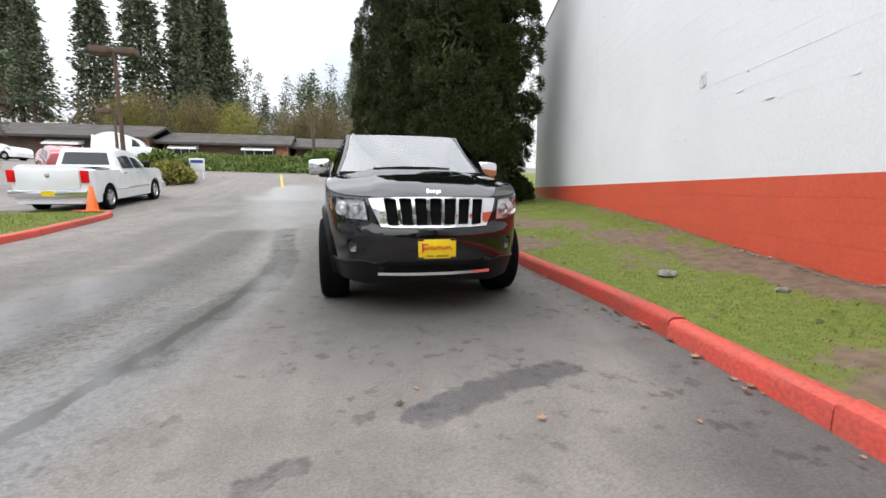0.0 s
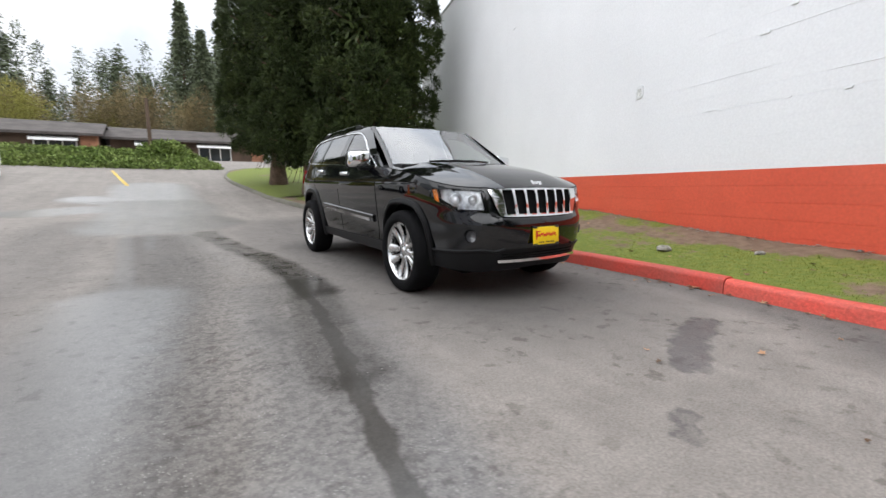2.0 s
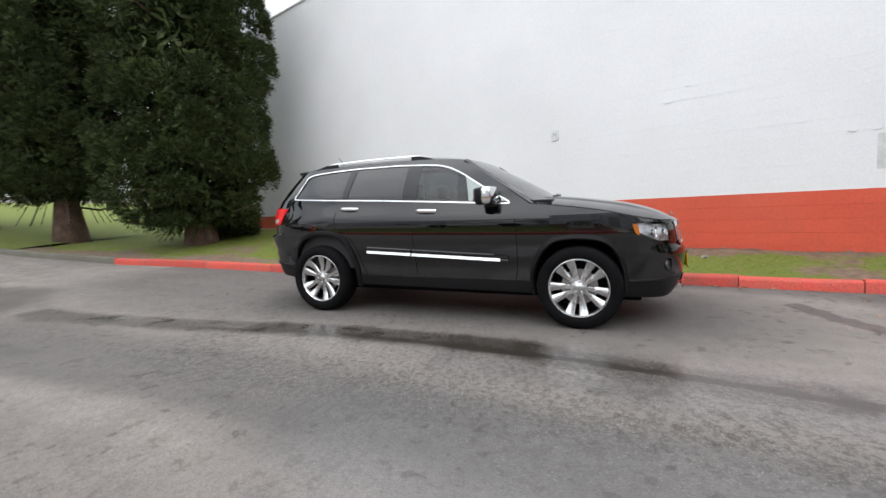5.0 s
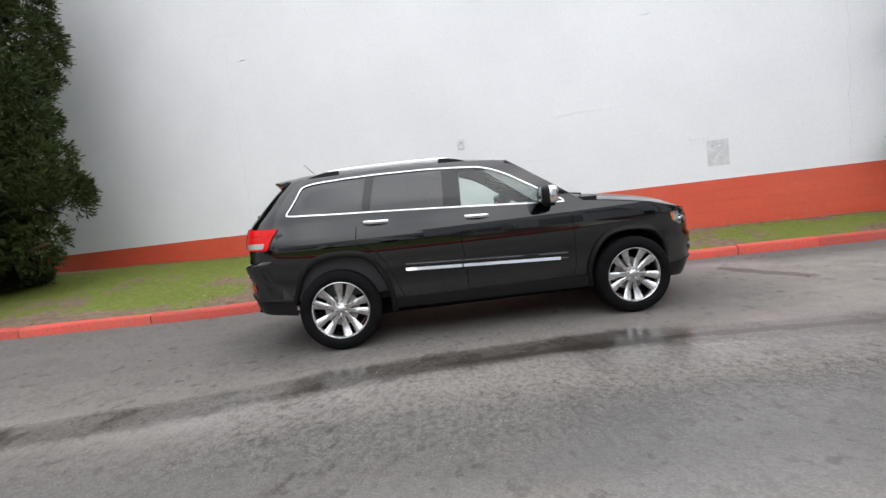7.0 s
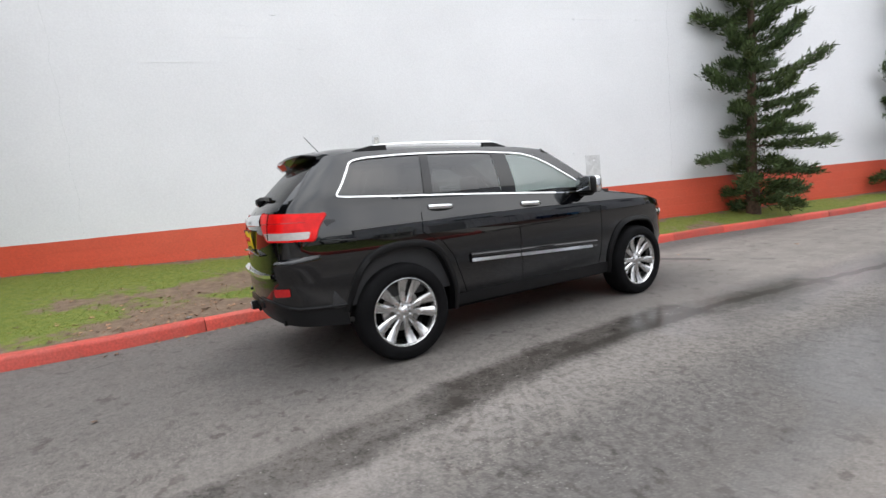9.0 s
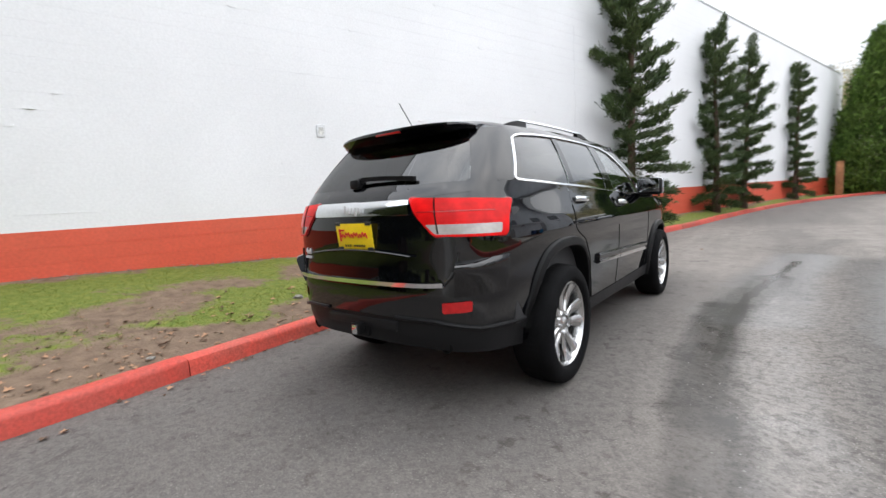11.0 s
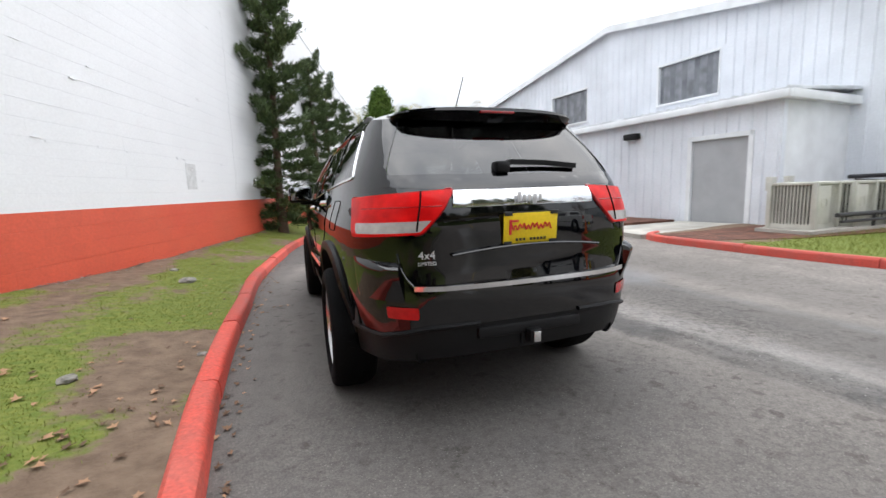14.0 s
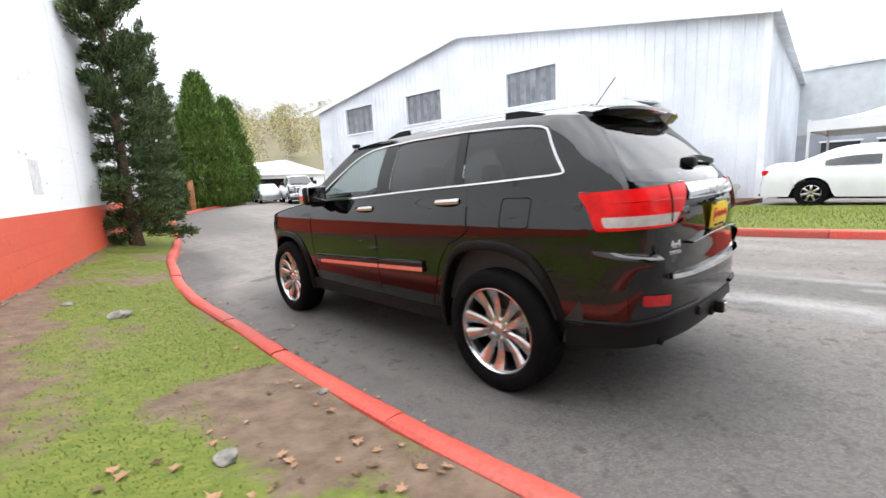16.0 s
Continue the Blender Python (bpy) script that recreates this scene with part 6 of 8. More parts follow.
# ---- the white metal building across the road ----
SIDING = surf("white_metal_siding", (.72, .75, .80), rough=.42, grain=.04, scale=20, stain=.12, stain_scale=.6, spec=.4)
TRIM_W = surf("white_trim", (.78, .80, .82), rough=.45, stain=.1, stain_scale=1.5)
PANE = surf("old_window_pane", (.12, .13, .15), rough=.12, stain=.6, stain_scale=2.2, tint=(.30, .31, .33))
SHUTTER = surf("grey_shutter", (.36, .37, .38), rough=.5, stain=.15, stain_scale=1.2)
ROOF_W = surf("pale_metal_roof", (.60, .62, .64), rough=.4, metal=.2, stain=.2)
MULCH = surf("bark_mulch", (.115, .048, .030), rough=.95, grain=.4, scale=22, stain=.4, stain_scale=4, bump=1.0, bump_scale=28)
SLAB = surf("path_concrete", (.40, .38, .34), rough=.85, grain=.12, scale=40, stain=.3, stain_scale=1.5, bump=.2)
BM_ = pose(-12.35, -6.5, 0, 0, 0, 5.14)


def wall_with_holes(u0, u1, top, holes, z0=0.0, thick=.2):
    """A wall in local y and z whose openings go right through it; top: a height for each y."""
    us = sorted({u0, u1, *[h[0] for h in holes], *[h[1] for h in holes], *[u for u, _ in top if u0 < u < u1]})
    f_top = lerp_table(top)
    bm = bmesh.new()
    for a, b in zip(us, us[1:]):
        cuts = sorted([(h[2], h[3]) for h in holes if h[0] <= a + 1e-6 and h[1] >= b - 1e-6])
        z = z0
        for lo, hi in cuts + [(None, None)]:
            za, zb = (lo, lo) if lo is not None else (f_top(a), f_top(b))
            if min(za, zb) - z > 1e-4:
                q = [bm.verts.new((x, y, h)) for x in (0, -thick) for y, h in ((a, z), (b, z), (b, zb), (a, za))]
                for f in ((0, 1, 2, 3), (7, 6, 5, 4), (0, 4, 5, 1), (2, 6, 7, 3), (1, 5, 6, 2), (3, 7, 4, 0)):
                    bm.faces.new([q[k] for k in f])
            z = hi if hi is not None else z
    bmesh.ops.remove_doubles(bm, verts=bm.verts[:], dist=.0005)
    return bm


def ribs(bm, u0, u1, step, top, holes, z0, x=.0, wdt=.035, dep=.028):
    f_top = lerp_table(top)
    u = u0 + step / 2
    while u < u1:
        spans = [(z0, f_top(u) - .05)]
        for h in holes:
            if h[0] - .12 < u < h[1] + .12:
                new_ = []
                for a, b in spans:
                    if h[2] - .1 > a:
                        new_.append((a, min(b, h[2] - .1)))
                    if h[3] + .1 < b:
                        new_.append((max(a, h[3] + .1), b))
                spans = new_
        for a, b in spans:
            if b - a > .05:
                q = [bm.verts.new((xx, yy, zz)) for zz in (a, b) for xx, yy in ((x, u - wdt), (x + dep, u - wdt * .5), (x + dep, u + wdt * .5), (x, u + wdt))]
                for f in ((0, 1, 5, 4), (1, 2, 6, 5), (2, 3, 7, 6), (4, 5, 6, 7)):
                    bm.faces.new([q[k] for k in f])
        u += step
    return bm


def metal_building():
    b = thing("metal_building", BM_, "large white ribbed metal building with a low side annexe", "building")
    top = [(-15.76, 5.65), (-4.37, 7.5), (6.73, 5.5)]
    wins = [(-2.07, .20, 4.08, 5.46), (-8.03, -5.67, 4.08, 5.50), (-13.05, -10.65, 4.10, 5.54)]
    holes = wins + [(-8.55, -7.2, .15, 3.55)]
    part("gable_wall", wall_with_holes(-15.76, 6.73, top, holes), SIDING, b, "white ribbed gable wall", 0)
    part("wall_ribs", ribs(bmesh.new(), -15.7, 6.7, .305, top, holes, .1), SIDING, b, "", 0)
    # end wall facing the car park
    e = part("end_wall", bm_box(-22, -.2, 6.50, 6.73, 0, 5.5), SIDING, b, "white end wall", 0)
    bm = bmesh.new()
    for k in range(70):
        add_box(bm, -.4 - k * .305 - .018, -.4 - k * .305 + .018, 6.73, 6.755, .1, 5.4)
    part("wall_ribs", bm, SIDING, b, "", 0)
    part("rear_wall", bm_box(-22, -.2, -15.76, -15.56, 0, 5.6), SIDING, b, "", 0)
    for a, c in ((0, 1), (1, 2)):
        (u0, z0), (u1, z1) = top[a], top[c]
        bm = bmesh.new()
        v = [bm.verts.new(p) for p in ((.22, u0 - .25 * (a == 0), z0 - .0), (.22, u1 + .25 * (c == 2), z1 - (.04 if c == 2 else 0)), (-22.2, u1 + .25 * (c == 2), z1 - (.04 if c == 2 else 0)), (-22.2, u0 - .25 * (a == 0), z0))]
        f = bm.faces.new(v)
        r = bmesh.ops.extrude_face_region(bm, geom=[f])
        bmesh.ops.translate(bm, vec=(0, 0, .10), verts=[q for q in r["geom"] if isinstance(q, bmesh.types.BMVert)])
        roof = part("roof", bm, ROOF_W, b, "pale metal roof slope", 0)
        bm = bmesh.new()
        sweep(bm, [(.235, u0 - .25 * (a == 0), z0 + .0), (.235, u1 + .25 * (c == 2), z1 + .0)], [(-.02, -.13), (.02, -.13), (.02, .12), (-.02, .12)])
        part("barge_board", bm, TRIM_W, roof, "white barge board", 0)
    for i, (u0, u1, z0, z1) in enumerate(wins):
        w_ = part("window", bm_box(-.12, -.09, u0 + .02, u1 - .02, z0 + .02, z1 - .02), PANE, b, "dull dark window pane", 0)
        bm = bmesh.new()
        for k in range(5):
            y = u0 + (u1 - u0) * (k + .5) / 5 + .1
            add_box(bm, -.088, -.084, y - .16, y + .10, z0 + .05, z1 - .05)
        part("blind", bm, surf("grey_blind", (.20, .21, .23), rough=.6, stain=.4, stain_scale=3), w_, "hanging grey blind strips", 0)
        for nm, q in (("window_frame", (-.10, .045, u0 - .05, u0 + .03, z0 - .04, z1 + .04)), ("window_frame", (-.10, .03, u1 - .03, u1 + .02, z0 - .04, z1 + .04)), ("window_frame", (-.10, .03, u0, u1, z1 - .02, z1 + .05)), ("window_sill", (-.10, .05, u0 - .04, u1 + .02, z0 - .05, z0 + .03))):
            part(nm, bm_box(*q, .004), TRIM_W, w_, "", 0)
    d = part("roller_door", bm_box(-.14, -.10, -8.55, -7.2, .15, 3.55), SHUTTER, b, "grey roller door", 0)
    for k in range(16):
        part("slat", bm_box(-.10, -.085, -8.53, -7.22, .17 + k * .21, .35 + k * .21, .004), SHUTTER, d, "", 0)
    for u in (-12.2,):
        bm = bm_box(0, .22, u - .22, u + .22, 3.35, 3.5, .02)
        add_box(bm, .02, .2, u - .18, u + .18, 3.3, 3.36, .01)
        part("wall_lamp", bm, PLASTIC, b, "dark wall flood lamp")
    bm = bm_box(.0, .12, -14.9, -14.7, 2.9, 3.1, .02)
    part("wall_lamp", bm, TRIM_W, b, "small white wall lamp")
    # annexe
    ax = 2.96
    at_ = [(-3.63, 3.22), (3.65, 3.22)]
    ah = [(1.44, 2.95, .12, 2.37)]
    an = part("annexe", wall_with_holes(-3.63, 3.65, at_, ah, 0, .15), SIDING, b, "white ribbed annexe wall", 0)
    an.matrix_local = pose(ax, 0, 0)
    r_ = part("annexe_ribs", ribs(bmesh.new(), -3.6, 3.6, .305, at_, ah, .15), SIDING, an, "", 0)
    for u in (-3.63, 3.50):
        bm = bmesh.new()
        v = [bm.verts.new((x, y, z)) for y in (u, u + .15) for x, z in ((ax - .15, 0), (0, 0), (0, 3.36), (ax - .15, 3.16))]
        for f in ((0, 1, 2, 3), (7, 6, 5, 4), (0, 4, 5, 1), (1, 5, 6, 2), (2, 6, 7, 3), (3, 7, 4, 0)):
            bm.faces.new([v[k] for k in f])
        part("annexe_side", bm, TRIM_W, b, "plain white annexe end wall", 0)
    bm = bmesh.new()
    v = [bm.verts.new(p) for p in ((ax + .22, -3.8, 3.24), (ax + .22, 3.85, 3.24), (0, 3.85, 3.44), (0, -3.8, 3.44))]
    f = bm.faces.new(v)
    r = bmesh.ops.extrude_face_region(bm, geom=[f])
    bmesh.ops.translate(bm, vec=(0, 0, .05), verts=[q for q in r["geom"] if isinstance(q, bmesh.types.BMVert)])
    ar = part("annexe_roof", bm, ROOF_W, b, "low pale metal lean-to roof", 0)
    bm = bmesh.new()
    for k in range(26):
        y = -3.7 + k * .3
        sweep(bm, [(ax + .22, y, 3.30), (.02, y, 3.50)], [(-.03, -.01), (-.012, .025), (.012, .025), (.03, -.01)])
    part("roof_ribs", bm, ROOF_W, ar, "", 0)
    part("gutter", bm_box(ax + .10, ax + .26, -3.82, 3.87, 3.07, 3.25, .02), TRIM_W, ar, "white box gutter", 30)
    part("end_fascia", bm_box(0, ax + .10, 3.66, 3.87, 3.07, 3.27, .01), TRIM_W, ar, "white end fascia", 30)
    d = part("annexe_door", bm_box(ax - .12, ax - .06, 1.44, 2.95, .12, 2.37), SHUTTER, b, "plain grey double door", 0)
    for q in ((ax - .08, ax + .03, 1.34, 1.46, .1, 2.47), (ax - .08, ax + .03, 2.93, 3.05, .1, 2.47), (ax - .08, ax + .03, 1.34, 3.05, 2.35, 2.47)):
        part("door_frame", bm_box(*q, .004), TRIM_W, d, "", 0)
    bm = bm_box(ax, ax + .22, -.75, -.25, 2.62, 2.80, .03)
    part("wall_lamp", bm, PLASTIC, b, "dark wall flood lamp over the annexe")
    bm = bm_box(ax, ax + .10, -2.95, -2.75, 2.0, 2.12, .02)
    part("wall_lamp", bm, TRIM_W, b, "")
    # corner post
    part("corner_trim", bm_box(-.02, .035, 6.60, 6.79, .1, 5.45, .004), TRIM_W, b, "", 0)
    return b


metal_building()

# bark bed and paths at the building's foot
def slab(name, poly, top, material, label, kind="structure", thick=.25):
    bm = bmesh.new()
    v = [bm.verts.new((x, y, zg(x, y) + top)) for x, y in poly]
    f = bm.faces.new(v)
    r = bmesh.ops.extrude_face_region(bm, geom=[f])
    bmesh.ops.translate(bm, vec=(0, 0, -thick), verts=[q for q in r["geom"] if isinstance(q, bmesh.types.BMVert)])
    o = part(name, bm, material, None, "", 0)
    return tagged(o, label, name.split("_")[0], kind=kind)


slab("bark_bed", [(-6.45, -2.9), (-6.40, -1.6), (-7.6, -.85), (-9.2, -.5), (-12.9, .3), (-12.6, -2.4), (-9.6, -2.7)], .135, MULCH, "reddish bark mulch bed along the building", thick=.3)
slab("path_door", [(-6.4, -3.35), (-6.7, -5.2), (-9.5, -5.0), (-9.75, -3.2)], .10, SLAB, "pale concrete path to the annexe door")
slab("bark_island", [(-6.95, -5.55), (-7.25, -7.0), (-8.2, -8.6), (-9.2, -9.4), (-9.45, -5.2)], .13, MULCH, "bark mulch bed behind the bins")
kerb_run("kerb_path", [(-9.3, -9.6), (-8.2, -8.9), (-7.25, -7.35), (-6.92, -6.3), (-6.86, -5.5), (-7.1, -5.2)], 1, CONCRETE, "pale concrete kerb round the bark bed", 1.6)

# ---- far buildings ----
ROOF_D = surf("dark_shingle_roof", (.075, .065, .060), rough=.9, stain=.3, stain_scale=.8, grain=.2, scale=8)
TIMBER = surf("brown_timber_wall", (.10, .065, .045), rough=.85, stain=.3, stain_scale=.7)
BRICK = surf("brown_brick_wall", (.28, .13, .075), rough=.9, grain=.25, scale=12, stain=.3)
AWN = surf("white_awning", (.78, .78, .76), rough=.6, stain=.1)
DARKPANE = surf("dark_shop_window", (.03, .035, .04), rough=.1, stain=.4, stain_scale=.6)


def low_block(x0, x1, y, z, label, awnings, h=2.7, ridge=1.5, depth=9):
    b = thing("low_building", pose((x0 + x1) / 2, y, z), label, "building", "row of low buildings")
    hw = (x1 - x0) / 2
    part("wall", bm_box(-hw, hw, 0, depth, -1, h), TIMBER, b, "dark brown timber wall", 0)
    bm = bmesh.new()
    sec = [(-1.1, h - .15), (depth / 2, h + ridge), (depth + 1.1, h - .15), (depth + 1.1, h - .4), (depth / 2, h + ridge - .3), (-1.1, h - .4)]
    a, c = [bm.verts.new((-hw - .6, p, q)) for p, q in sec], [bm.verts.new((hw + .6, p, q)) for p, q in sec]
    for k in range(6):
        bm.faces.new((a[k], a[(k + 1) % 6], c[(k + 1) % 6], c[k]))
    bm.faces.new(a)
    bm.faces.new(c)
    part("roof", bm, ROOF_D, b, "dark shingled roof", 0)
    for k, (u, wd) in enumerate(awnings):
        w_ = part("window", bm_box(u - wd / 2, u + wd / 2, -.06, .02, .35, 1.75), DARKPANE, b, "dark window", 0)
        for q in np.linspace(u - wd / 2, u + wd / 2, 4):
            part("window_frame", bm_box(q - .05, q + .05, -.09, -.03, .35, 1.75), AWN, w_, "", 0)
        bm = bmesh.new()
        sec = [(-.05, 2.35), (-1.25, 1.85), (-1.25, 1.72), (-.05, 1.9)]
        a, c = [bm.verts.new((u - wd / 2 - .2, p, q)) for p, q in sec], [bm.verts.new((u + wd / 2 + .2, p, q)) for p, q in sec]
        for i in range(4):
            bm.faces.new((a[i], a[(i + 1) % 4], c[(i + 1) % 4], c[i]))
        bm.faces.new(a)
        bm.faces.new(c)
        part("awning", bm, AWN, b, "white window awning", 0)
    part("end_pier", bm_box(hw - 1.3, hw + .1, -.35, .5, -1, h), BRICK, b, "brown brick pier", 0)
    return b


low_block(-21.5, -7.8, 52, 3.95, "long low brown building with white awnings", [(-4.6, 2.6), (3.6, 3.2)])
low_block(-7.0, 8.5, 55, 4.0, "low brown building with a shingled roof", [(-3.8, 3.0), (2.4, 3.4)])
low_block(-46, -22.5, 50, 4.0, "low brown building behind parked vans", [(-6, 3), (4, 3)], 2.9, 1.7)


def grey_block():
    """Grey warehouse behind the tent."""
    b = thing("warehouse", pose(-30, 2, .3, 0, 0, 5), "plain grey warehouse with small windows", "building")
    part("wall", bm_box(-8, 0, -12, 26, 0, 2.4), surf("grey_lower_wall", (.33, .35, .38), rough=.7, stain=.1), b, "grey lower wall", 0)
    part("upper_wall", bm_box(-8, .04, -12, 26, 2.4, 5.9), surf("pale_grey_siding", (.50, .53, .55), rough=.6, stain=.1), b, "pale grey upper wall", 0)
    part("roof", bm_box(-8.2, .2, -12.2, 26.2, 5.9, 6.05), ROOF_W, b, "", 0)
    for k in range(8):
        w_ = part("window", bm_box(-.02, .05, -2.2 + k * 2.3, -.6 + k * 2.3, .9, 1.9), DARKPANE, b, "small dark window", 0)
        part("window_frame", bm_box(.02, .08, -2.3 + k * 2.3, -.5 + k * 2.3, 1.9, 2.0), TRIM_W, w_, "", 0)


grey_block()


def tent():
    t = thing("canopy_tent", pose(-20.8, 3.6, zg(-20, 4) + .05), "white peaked canopy tent", "tent")
    CLOTH = surf("white_tent_cloth", (.80, .80, .79), rough=.7, stain=.05)
    bm = bmesh.new()
    rows = []
    for q in np.linspace(0, 1, 9):
        s = 3.0 * (1 - q)
        z = 2.45 + 1.75 * (1 - math.sqrt(max(0, 1 - q * q)) if q < 1 else 1)
        rows.append([bm.verts.new((sx_ * s, sy_ * s, z)) for sx_, sy_ in ((-1, -1), (0, -1), (1, -1), (1, 0), (1, 1), (0, 1), (-1, 1), (-1, 0))])
    for r0, r1 in zip(rows[:-2], rows[1:-1]):
        for k in range(8):
            bm.faces.new((r0[k], r0[(k + 1) % 8], r1[(k + 1) % 8], r1[k]))
    bm.faces.new(rows[-2])
    low_ = [bm.verts.new(v.co + Vector((0, 0, -.38))) for v in rows[0]]
    for k in range(8):
        bm.faces.new((rows[0][k], rows[0][(k + 1) % 8], low_[(k + 1) % 8], low_[k]))
    part("canopy", bm, CLOTH, t, "white peaked canopy", 30)
    for sx_ in (-1, 1):
        for sy_ in (-1, 1):
            part("pole", bm_box(sx_ * 2.95 - .04, sx_ * 2.95 + .04, sy_ * 2.95 - .04, sy_ * 2.95 + .04, 0, 2.5), AWN, t, "", 0)


tent()


def white_shed():
    s = thing("shed", pose(-16.5, -46, .2, 0, 0, 10), "low white shed with an open front", "shed")
    part("wall", bm_box(-5, 5, -4, 4, 0, 2.6), AWN, s, "white shed wall", 0)
    bm = bmesh.new()
    a = [bm.verts.new((x, -4.4, z)) for x, z in ((-5.4, 2.5), (0, 3.9), (5.4, 2.5), (5.4, 2.35), (-5.4, 2.35))]
    c = [bm.verts.new((x, 4.4, z)) for x, z in ((-5.4, 2.5), (0, 3.9), (5.4, 2.5), (5.4, 2.35), (-5.4, 2.35))]
    for k in range(5):
        bm.faces.new((a[k], a[(k + 1) % 5], c[(k + 1) % 5], c[k]))
    bm.faces.new(a)
    bm.faces.new(c)
    part("roof", bm, AWN, s, "white shallow roof", 0)
    # black sheet on the closed wall paints the shade of an open front
    part("opening", bm_box(-3.5, 3.5, 3.9, 4.02, .1, 2.0), DARK, s, "dark sheet standing for the shaded open front", 0)


white_shed()

# ---- the other vehicles ----
def vehicle(name, m, label, category, colour, length, width, profile, belt_z, glass_spans, wheel_ys, wheel_r, group="", lamps=True, plate_rear=False, bed=None, grille=False, grey=None):
    """A vehicle from a side profile: (y, z) of the top edge from nose (-y) to tail (+y)."""
    v = thing(name, m, label, category, group)
    hw = width / 2
    y0, y1 = profile[0][0], profile[-1][0]
    f = smooth_table(profile)
    ys_ = np.linspace(y0, y1, 70)
    bm = bmesh.new()
    rows = []
    for y in ys_:
        k = min((y - y0) / .45, (y1 - y) / .35, 1)
        pinch = .80 + .20 * math.sqrt(max(0, 1 - (1 - max(k, 0)) ** 2))
        top = f(y)
        arch = 0.0
        for wy in wheel_ys:
            d = abs(y - wy)
            if d < wheel_r * 1.16:
                arch = max(arch, math.sqrt((wheel_r * 1.16) ** 2 - d * d) + wheel_r)
        zb = max(wheel_r * .75, arch)
        zs_ = [zb, max(zb, .55), max(zb + .01, belt_z * .8), max(zb + .02, min(belt_z, top - .01)), top - .06, top]
        zs_ = [min(z, top) for z in zs_]
        cab = max(0.0, min(1.0, (top - belt_z) / .5))
        xs_ = [hw * .97, hw, hw * .995, hw * .95, hw * (.90 - .16 * cab), hw * (.78 - .16 * cab)]
        rows.append([(x * pinch, y, z) for x, z in zip(xs_, zs_)])
    for sg in (1, -1):
        g = [[bm.verts.new((p[0] * sg, p[1], p[2])) for p in r] for r in rows]
        for r0, r1 in zip(g, g[1:]):
            for k in range(5):
                bm.faces.new((r0[k], r0[k + 1], r1[k + 1], r1[k]))
        if sg == 1:
            keep = g
    for (r0, r1), (q0, q1) in zip(zip(keep, keep[1:]), zip(g, g[1:])):
        bm.faces.new((r0[5], r1[5], q1[5], q0[5]))
    for i in (0, -1):
        bm.faces.new(keep[i] + g[i][::-1])
    bmesh.ops.remove_doubles(bm, verts=bm.verts[:], dist=.002)
    body = part("body", bm, colour, v, "", 32)
    gl = surf(name + "_glass", (.03, .035, .04), rough=.06, stain=.3, stain_scale=1)
    for (a, b) in glass_spans:      # side windows
        for sg in (-1, 1):
            bm = bmesh.new()
            n = 12
            lo, hi = [], []
            for y in np.linspace(a, b, n):
                top = f(y) - .13
                cab = max(0.0, min(1.0, (f(y) - belt_z) / .5))
                x_lo, x_hi = hw * .957, hw * (.905 - .16 * cab)
                zt = max(top, belt_z + .04)
                lo.append(bm.verts.new((sg * (x_lo + .006), y, belt_z + .03)))
                hi.append(bm.verts.new((sg * (x_hi + .012), y, zt)))
            for k in range(n - 1):
                bm.faces.new((lo[k], lo[k + 1], hi[k + 1], hi[k]))
            part("side_window", bm, gl, v, "dark side window", 0)
    for wy in wheel_ys:
        for sg in (-1, 1):
            bm = bmesh.new()
            lathe(bm, [(wheel_r * .62, -.10), (wheel_r * .9, -.12), (wheel_r, -.09), (wheel_r, .09), (wheel_r * .9, .12), (wheel_r * .62, .10)], Matrix(), 28)
            t = part("wheel", bm, RUBBER, v, "", 40)
            bm = bmesh.new()
            lathe(bm, [(wheel_r * .63, .09), (wheel_r * .58, .10), (wheel_r * .54, .05)], Matrix(), 28)
            for k in range(7):
                add_box(bm, .03, wheel_r * .58, -.028, .028, .05, .085, .005, pose(0, 0, 0, 0, 0, k * 360 / 7))
            add_cyl(bm, wheel_r * .16, wheel_r * .14, .05, pose(0, 0, .075), 12)
            part("rim", bm, SATIN, t, "silver alloy rim")
            bm = bmesh.new()
            add_cyl(bm, wheel_r * .6, wheel_r * .6, .02, pose(0, 0, -.02), 20)
            part("hub_back", bm, DARK, t)
            t.matrix_local = pose(sg * (hw - .11), wy, wheel_r, 0, 90 * sg, 0)
    part("underbody", bm_box(-hw * .85, hw * .85, y0 + .4, y1 - .4, wheel_r * .6, wheel_r * 1.15), DARK, v)
    part("cabin_dark", bm_box(-hw * .6, hw * .6, y0 + 1.2, y1 - .9, wheel_r, belt_z - .05), DARK, v)
    return v, body, f


WHITE_PAINT = surf("white_car_paint", (.80, .81, .82), rough=.25, coat=.8, stain=.05)
RED_PAINT = surf("red_car_paint", (.33, .018, .022), rough=.25, coat=.9, stain=.1)
BLUE_PAINT = surf("dark_blue_car_paint", (.03, .04, .06), rough=.22, coat=1, stain=.1)
SILVER_PAINT = surf("silver_car_paint", (.38, .39, .41), rough=.28, coat=.8, metal=.4, stain=.1)


def slope(y, x):
    return math.degrees(math.atan2(zg(x, y + 1) - zg(x, y - 1), 2))


